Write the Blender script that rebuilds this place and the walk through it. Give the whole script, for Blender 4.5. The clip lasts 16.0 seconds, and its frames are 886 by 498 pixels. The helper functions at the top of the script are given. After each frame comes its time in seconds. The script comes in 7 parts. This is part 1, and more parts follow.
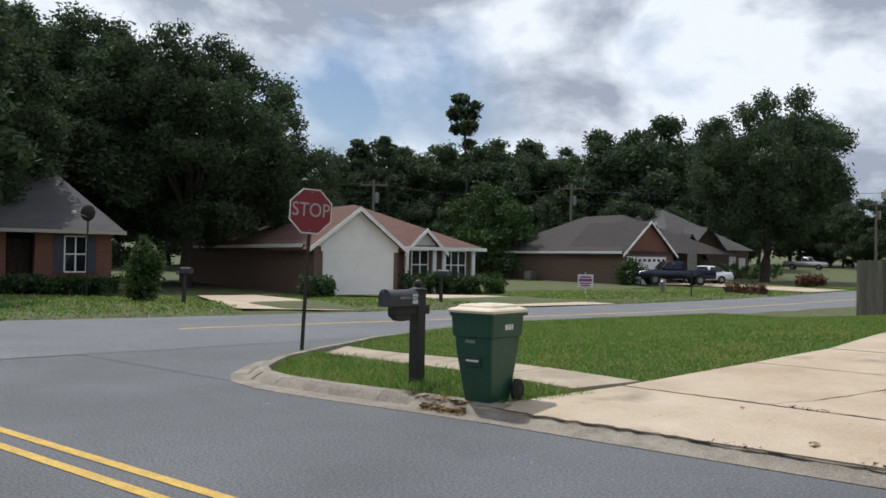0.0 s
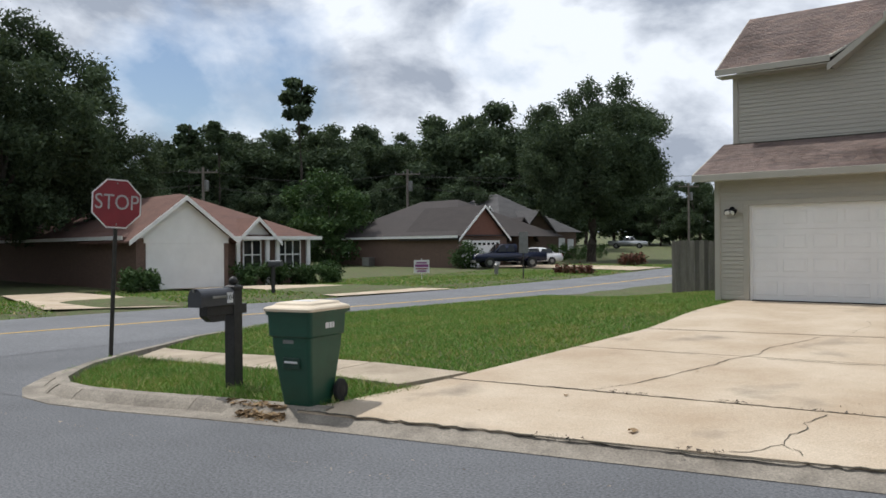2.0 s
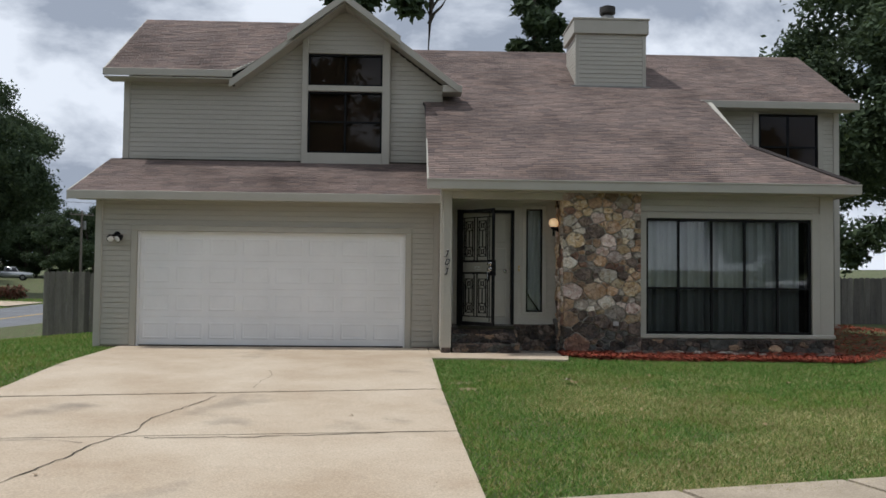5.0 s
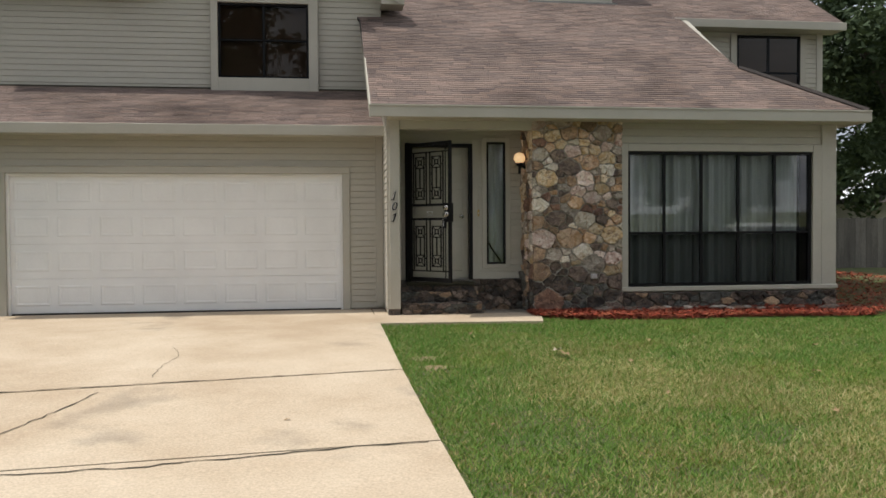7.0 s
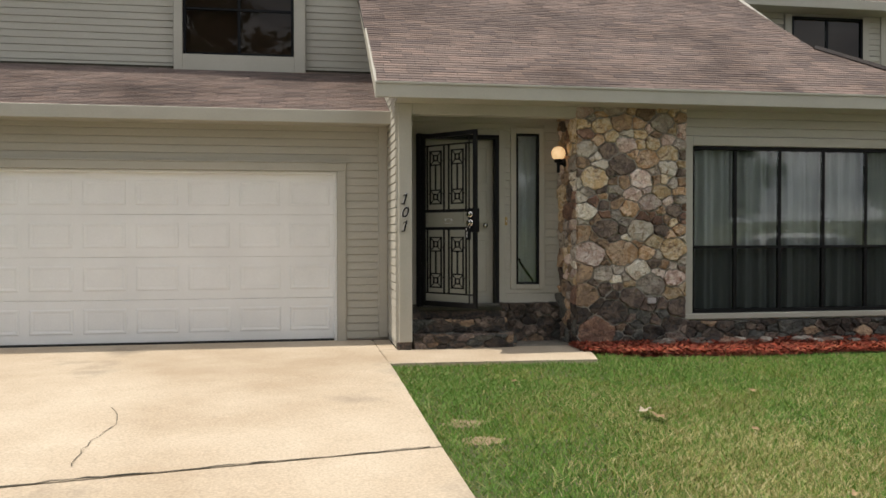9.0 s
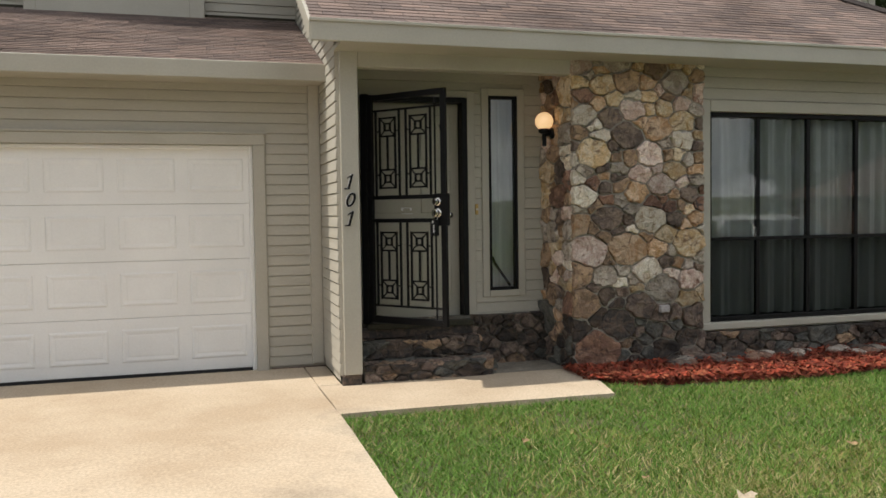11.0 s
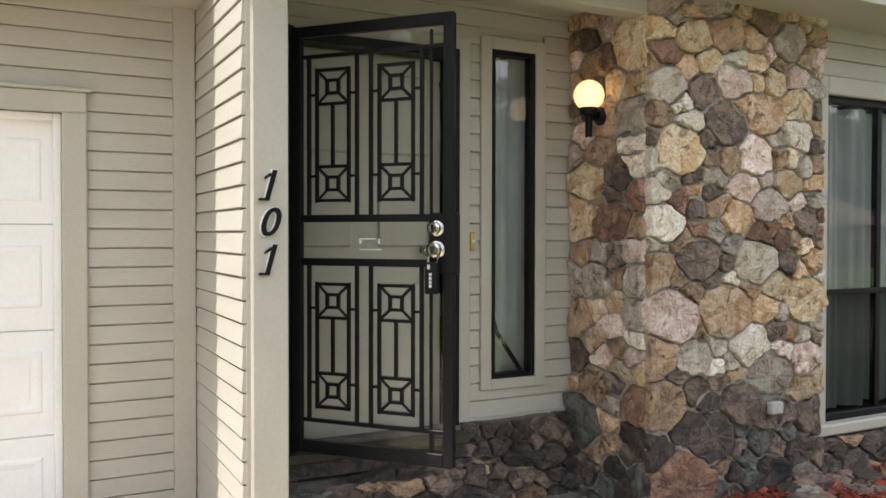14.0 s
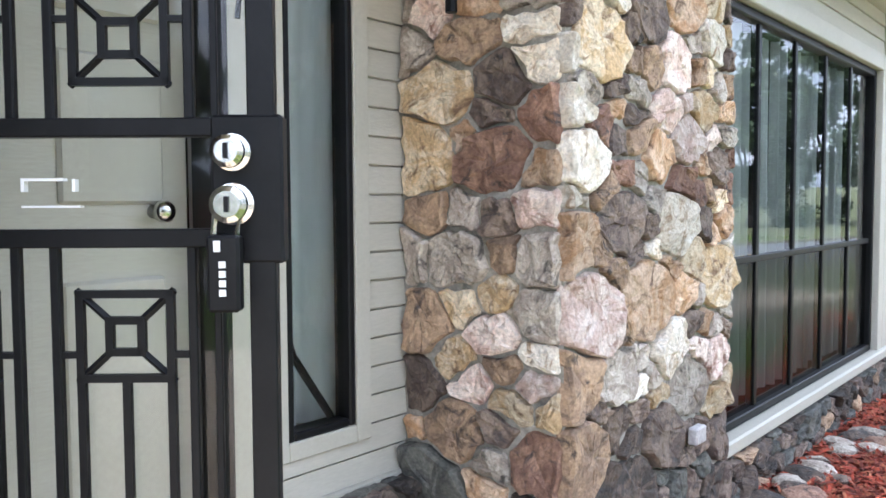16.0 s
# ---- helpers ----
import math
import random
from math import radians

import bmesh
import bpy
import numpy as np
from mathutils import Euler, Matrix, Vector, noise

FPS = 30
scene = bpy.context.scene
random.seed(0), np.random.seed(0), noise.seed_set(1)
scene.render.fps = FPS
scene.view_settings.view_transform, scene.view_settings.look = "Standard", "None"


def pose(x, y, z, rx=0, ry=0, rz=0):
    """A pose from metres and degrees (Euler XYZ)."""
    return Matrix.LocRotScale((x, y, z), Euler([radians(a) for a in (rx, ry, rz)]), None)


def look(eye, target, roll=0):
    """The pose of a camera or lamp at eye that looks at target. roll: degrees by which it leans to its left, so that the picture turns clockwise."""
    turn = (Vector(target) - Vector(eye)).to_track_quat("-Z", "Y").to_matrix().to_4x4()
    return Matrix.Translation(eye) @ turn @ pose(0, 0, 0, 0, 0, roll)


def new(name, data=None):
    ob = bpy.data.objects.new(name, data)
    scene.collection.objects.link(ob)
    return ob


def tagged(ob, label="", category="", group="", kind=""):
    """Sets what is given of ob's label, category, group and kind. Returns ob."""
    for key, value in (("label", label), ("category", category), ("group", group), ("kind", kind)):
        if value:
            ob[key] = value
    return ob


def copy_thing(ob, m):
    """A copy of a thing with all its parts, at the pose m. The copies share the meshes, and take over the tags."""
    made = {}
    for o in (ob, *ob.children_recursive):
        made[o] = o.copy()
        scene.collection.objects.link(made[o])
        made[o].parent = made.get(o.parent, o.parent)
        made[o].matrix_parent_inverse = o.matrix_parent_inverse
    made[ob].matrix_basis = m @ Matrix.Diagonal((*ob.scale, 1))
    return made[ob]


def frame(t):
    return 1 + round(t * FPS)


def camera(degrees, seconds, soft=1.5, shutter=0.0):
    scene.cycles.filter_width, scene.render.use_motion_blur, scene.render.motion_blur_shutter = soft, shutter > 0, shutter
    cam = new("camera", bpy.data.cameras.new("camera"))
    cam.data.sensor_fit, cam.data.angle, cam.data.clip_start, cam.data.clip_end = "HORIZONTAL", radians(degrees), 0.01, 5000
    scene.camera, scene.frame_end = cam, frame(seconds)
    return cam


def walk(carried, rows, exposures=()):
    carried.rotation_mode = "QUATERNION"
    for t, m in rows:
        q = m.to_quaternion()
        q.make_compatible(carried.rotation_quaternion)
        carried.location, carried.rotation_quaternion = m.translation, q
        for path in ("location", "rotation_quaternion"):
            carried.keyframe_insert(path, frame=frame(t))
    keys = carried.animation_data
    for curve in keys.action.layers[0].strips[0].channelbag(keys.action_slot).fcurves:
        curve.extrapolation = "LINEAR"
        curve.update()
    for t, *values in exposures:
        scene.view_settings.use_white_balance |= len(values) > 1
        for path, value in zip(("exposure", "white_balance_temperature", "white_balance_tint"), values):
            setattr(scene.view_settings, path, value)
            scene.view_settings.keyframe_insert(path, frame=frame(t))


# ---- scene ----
cam = camera(56.3, 16.0, soft=1.6)
PATH = [
    (0, (1.187, 1.055, 1.681), (-0.319, 2.371, 1.707), 1.0),
    (0.5, (1.141, 1.023, 1.692), (-0.474, 2.202, 1.687), 1.0),
    (1, (1.113, 1.04, 1.696), (-0.527, 2.184, 1.672), 0.2),
    (1.5, (1.132, 1.141, 1.716), (-0.38, 2.451, 1.686), -0.7),
    (2, (1.029, 1.533, 1.762), (-0.197, 3.113, 1.755), -0.5),
    (2.5, (0.879, 1.965, 1.723), (-0.079, 3.72, 1.739), -0.6),
    (3, (0.737, 2.472, 1.741), (0.069, 4.357, 1.729), -1.0),
    (3.5, (0.594, 3.096, 1.77), (0.179, 5.052, 1.739), -0.1),
    (4, (0.417, 3.629, 1.775), (0.213, 5.619, 1.739), -0.1),
    (4.5, (0.303, 4.172, 1.779), (0.269, 6.172, 1.77), -0.1),
    (5, (0.216, 4.685, 1.75), (0.291, 6.682, 1.826), 0.6),
    (5.2, (0.171, 4.948, 1.761), (0.29, 6.943, 1.849), 0.4),
    (7.5, (-0.081, 7.742, 1.765), (0.184, 9.723, 1.694), -0.3),
    (8, (-0.143, 8.382, 1.774), (0.125, 10.363, 1.716), -0.1),
    (8.2, (-0.183, 8.628, 1.771), (0.094, 10.608, 1.737), -0.1),
    (10.3, (-0.382, 11.286, 1.936), (0.076, 13.232, 1.887), -0.4),
    (10.5, (-0.398, 11.515, 1.946), (0.088, 13.455, 1.89), -0.5),
    (11, (-0.384, 12.089, 1.942), (0.179, 14.006, 1.857), -0.8),
    (11.5, (-0.425, 12.682, 1.952), (0.212, 14.574, 1.843), -0.3),
    (12, (-0.42, 13.242, 1.96), (0.311, 15.102, 1.881), -0.6),
    (12.5, (-0.377, 13.837, 1.993), (0.395, 15.682, 1.965), -0.8),
    (13, (-0.311, 14.407, 2.016), (0.506, 16.232, 1.996), -0.3),
    (13.5, (-0.195, 15.006, 2.027), (0.663, 16.812, 1.999), 0.4),
    (14, (-0.129, 15.573, 2.018), (0.801, 17.343, 1.983), 0.1),
    (14.5, (0.035, 16.156, 2.013), (1.105, 17.845, 1.985), -0.6),
    (15, (0.191, 16.653, 1.997), (1.438, 18.217, 1.974), -0.9),
    (15.5, (0.409, 17.122, 1.977), (1.774, 18.582, 1.891), -0.5),
    (16, (0.629, 17.571, 1.951), (2.166, 18.846, 1.839), -0.3),
]
EXPOSURES = [
    (0.0, -0.18, 6100, 10), (0.5, -0.25, 6050, 10), (1.0, 0.03, 6150, 10), (1.5, 0.02, 6200, 10), (2.0, -0.12, 6150, 10), (2.5, -0.42, 6150, 10), (3.5, -0.32, 6100, 10), (5.0, -0.30, 6000, 10), (7.5, 0.15, 6650, 10), (10.5, 0.25, 6700, 10),
    (11.5, 0.38, 6600, 10), (12.5, 0.78, 6500, 11), (13.5, 1.08, 6400, 11), (14.5, 1.38, 6300, 11), (15.0, 1.52, 6500, 12), (15.5, 1.84, 6050, 12), (16.0, 2.24, 5500, 12),
]
walk(cam, [(t, look(eye, target, roll)) for t, eye, target, roll in PATH], EXPOSURES)

# ---- world and sun ----
SUN_ELEV, SUN_FROM = 64.0, (-1.0, 0.05)          # height of the sun, and the side it stands on


def make_world():
    w = bpy.data.worlds.new("sky")
    scene.world = w
    w.use_nodes = True
    nt = w.node_tree
    nt.nodes.clear()
    N, L = nt.nodes.new, nt.links.new
    out, bg = N("ShaderNodeOutputWorld"), N("ShaderNodeBackground")
    sky = N("ShaderNodeTexSky")
    sky.sky_type, sky.sun_disc = "NISHITA", False
    sky.sun_elevation = radians(SUN_ELEV)
    sky.sun_rotation = math.atan2(SUN_FROM[0], SUN_FROM[1])
    co, mp = N("ShaderNodeTexCoord"), N("ShaderNodeMapping")
    mp.inputs["Scale"].default_value = (1.0, 1.0, 1.7)
    L(co.outputs["Generated"], mp.inputs["Vector"])
    big, fine = N("ShaderNodeTexNoise"), N("ShaderNodeTexNoise")
    for n, sc, d in ((big, 2.3, 8.0), (fine, 4.2, 9.0)):
        n.inputs["Scale"].default_value = sc
        n.inputs["Detail"].default_value = d
        n.inputs["Roughness"].default_value = 0.55
        n.inputs["Distortion"].default_value = 0.25
        L(mp.outputs["Vector"], n.inputs["Vector"])
    cover, shade = N("ShaderNodeValToRGB"), N("ShaderNodeValToRGB")
    cover.color_ramp.elements[0].position, cover.color_ramp.elements[1].position = 0.33, 0.46
    shade.color_ramp.elements[0].position, shade.color_ramp.elements[1].position = 0.43, 0.58
    shade.color_ramp.elements[0].color = (10.2, 10.45, 10.8, 1)
    shade.color_ramp.elements[1].color = (4.2, 4.6, 5.3, 1)
    L(big.outputs["Fac"], cover.inputs["Fac"])
    L(fine.outputs["Fac"], shade.inputs["Fac"])
    mix = N("ShaderNodeMix")
    mix.data_type = "RGBA"
    L(cover.outputs["Color"], mix.inputs["Factor"])
    L(sky.outputs["Color"], mix.inputs["A"])
    L(shade.outputs["Color"], mix.inputs["B"])
    L(mix.outputs["Result"], bg.inputs["Color"])
    bg.inputs["Strength"].default_value = 0.102
    L(bg.outputs["Background"], out.inputs["Surface"])


make_world()
sun = new("sun", bpy.data.lights.new("sun", "SUN"))
sun.data.energy, sun.data.angle, sun.data.color = 3.6, radians(0.6), (1.0, 0.94, 0.85)
_c = math.cos(radians(SUN_ELEV)) / math.hypot(*SUN_FROM)
sun.matrix_world = look((SUN_FROM[0] * _c * 50, SUN_FROM[1] * _c * 50, math.sin(radians(SUN_ELEV)) * 50), (0, 0, 0))

# ---- materials ----


def mat(name, c1, c2=None, scale=3.0, rough=0.8, metal=0.0, bump=0.15, fine=60.0, vary=0.0, spec=0.5, speck=0.25, c3=None, stretch=(1, 1, 1), blot=None):
    """A worn surface: large stains between c1 and c2, a fine grain, a bump; vary: change from piece to piece."""
    m = bpy.data.materials.new(name)
    m.use_nodes = True
    nt = m.node_tree
    N, L = nt.nodes.new, nt.links.new
    b = nt.nodes["Principled BSDF"]
    c2 = c2 or tuple(v * 0.8 for v in c1)
    geo, mp = N("ShaderNodeNewGeometry"), N("ShaderNodeMapping")
    mp.inputs["Scale"].default_value = stretch
    L(geo.outputs["Position"], mp.inputs["Vector"])
    n1, n2 = N("ShaderNodeTexNoise"), N("ShaderNodeTexNoise")
    for n, sc in ((n1, scale), (n2, fine)):
        n.inputs["Scale"].default_value = sc
        n.inputs["Detail"].default_value = 6.0
        n.inputs["Roughness"].default_value = 0.6
        L(mp.outputs["Vector"], n.inputs["Vector"])
    ramp = N("ShaderNodeValToRGB")
    e = ramp.color_ramp.elements
    e[0].position, e[1].position = 0.34, 0.66
    e[0].color, e[1].color = (*c2, 1), (*c1, 1)
    if c3:
        x = ramp.color_ramp.elements.new(0.5)
        x.color = (*c3, 1)
    L(n1.outputs["Fac"], ramp.inputs["Fac"])
    col = ramp.outputs["Color"]
    if blot:
        n3, r3, mx = N("ShaderNodeTexNoise"), N("ShaderNodeValToRGB"), N("ShaderNodeMix")
        n3.inputs["Scale"].default_value, n3.inputs["Detail"].default_value = 0.95, 7.0
        L(mp.outputs["Vector"], n3.inputs["Vector"])
        r3.color_ramp.elements[0].position, r3.color_ramp.elements[1].position = 0.60, 0.80
        L(n3.outputs["Fac"], r3.inputs["Fac"])
        mx.data_type = "RGBA"
        mx.inputs["B"].default_value = (*blot, 1)
        L(r3.outputs["Color"], mx.inputs["Factor"])
        L(col, mx.inputs["A"])
        col = mx.outputs["Result"]
    grain = N("ShaderNodeMapRange")
    grain.inputs["From Min"].default_value, grain.inputs["From Max"].default_value = 0.3, 0.7
    grain.inputs["To Min"].default_value, grain.inputs["To Max"].default_value = 1 - speck, 1 + speck
    L(n2.outputs["Fac"], grain.inputs["Value"])
    hsv = N("ShaderNodeHueSaturation")
    L(col, hsv.inputs["Color"])
    if vary:
        info = N("ShaderNodeObjectInfo")
        rnd = N("ShaderNodeMapRange")
        rnd.inputs["To Min"].default_value, rnd.inputs["To Max"].default_value = 1 - vary, 1 + vary
        L(info.outputs["Random"], rnd.inputs["Value"])
        mul = N("ShaderNodeMath")
        mul.operation = "MULTIPLY"
        L(rnd.outputs["Result"], mul.inputs[0])
        L(grain.outputs["Result"], mul.inputs[1])
        L(mul.outputs["Value"], hsv.inputs["Value"])
    else:
        L(grain.outputs["Result"], hsv.inputs["Value"])
    L(hsv.outputs["Color"], b.inputs["Base Color"])
    b.inputs["Roughness"].default_value = rough
    b.inputs["Metallic"].default_value = metal
    b.inputs["Specular IOR Level"].default_value = spec
    if bump:
        bp = N("ShaderNodeBump")
        bp.inputs["Strength"].default_value = bump
        bp.inputs["Distance"].default_value = 0.02
        L(n2.outputs["Fac"], bp.inputs["Height"])
        L(bp.outputs["Normal"], b.inputs["Normal"])
    return m


def palette(name, colours, rough=0.85, bump=0.6, fine=28.0, island=False, speck=0.45, big=7.0, spec=0.4):
    """Pieces that each take a colour of their own from a row of colours."""
    m = mat(name, (0.5, 0.5, 0.5), rough=rough, bump=bump, fine=fine, speck=speck, spec=spec)
    nt = m.node_tree
    N, L = nt.nodes.new, nt.links.new
    if island:
        src = N("ShaderNodeNewGeometry").outputs["Random Per Island"]
    else:
        src = N("ShaderNodeObjectInfo").outputs["Random"]
    ramp = N("ShaderNodeValToRGB")
    ramp.color_ramp.interpolation = "CONSTANT"
    while len(ramp.color_ramp.elements) < len(colours):
        ramp.color_ramp.elements.new(0.5)
    for i, c in enumerate(colours):
        ramp.color_ramp.elements[i].position = i / len(colours)
        ramp.color_ramp.elements[i].color = (*c, 1)
    L(src, ramp.inputs["Fac"])
    hsv = next(n for n in nt.nodes if n.type == "HUE_SAT")
    old = next(n for n in nt.nodes if n.type == "VALTORGB" and n != ramp)
    old.color_ramp.elements[0].color, old.color_ramp.elements[1].color = (0.16, 0.12, 0.09, 1), (1.0, 0.97, 0.93, 1)
    old.color_ramp.elements[0].position, old.color_ramp.elements[1].position = 0.30, 0.56
    stain = next(n for n in nt.nodes if n.type == "TEX_NOISE" and abs(n.inputs["Scale"].default_value - 3.0) < 1e-6)
    stain.inputs["Scale"].default_value = big
    mix = N("ShaderNodeMix")
    mix.data_type, mix.blend_type = "RGBA", "MULTIPLY"
    mix.inputs["Factor"].default_value = 0.60
    L(ramp.outputs["Color"], mix.inputs["A"])
    L(old.outputs["Color"], mix.inputs["B"])
    L(mix.outputs["Result"], hsv.inputs["Color"])
    return m


def glass(name, tint=(0.03, 0.035, 0.04), rough=0.02, ior=1.45):
    """A window pane: a glossy coat over clear or dark glass."""
    m = bpy.data.materials.new(name)
    m.use_nodes = True
    nt = m.node_tree
    nt.nodes.clear()
    N, L = nt.nodes.new, nt.links.new
    out, mixs, gl = N("ShaderNodeOutputMaterial"), N("ShaderNodeMixShader"), N("ShaderNodeBsdfGlossy")
    tr = N("ShaderNodeBsdfTransparent")
    tr.inputs["Color"].default_value = (*tint, 1)
    gl.inputs["Roughness"].default_value = rough
    fr = N("ShaderNodeFresnel")
    fr.inputs["IOR"].default_value = ior
    L(fr.outputs["Fac"], mixs.inputs["Fac"])
    L(tr.outputs["BSDF"], mixs.inputs[1])
    L(gl.outputs["BSDF"], mixs.inputs[2])
    L(mixs.outputs["Shader"], out.inputs["Surface"])
    return m


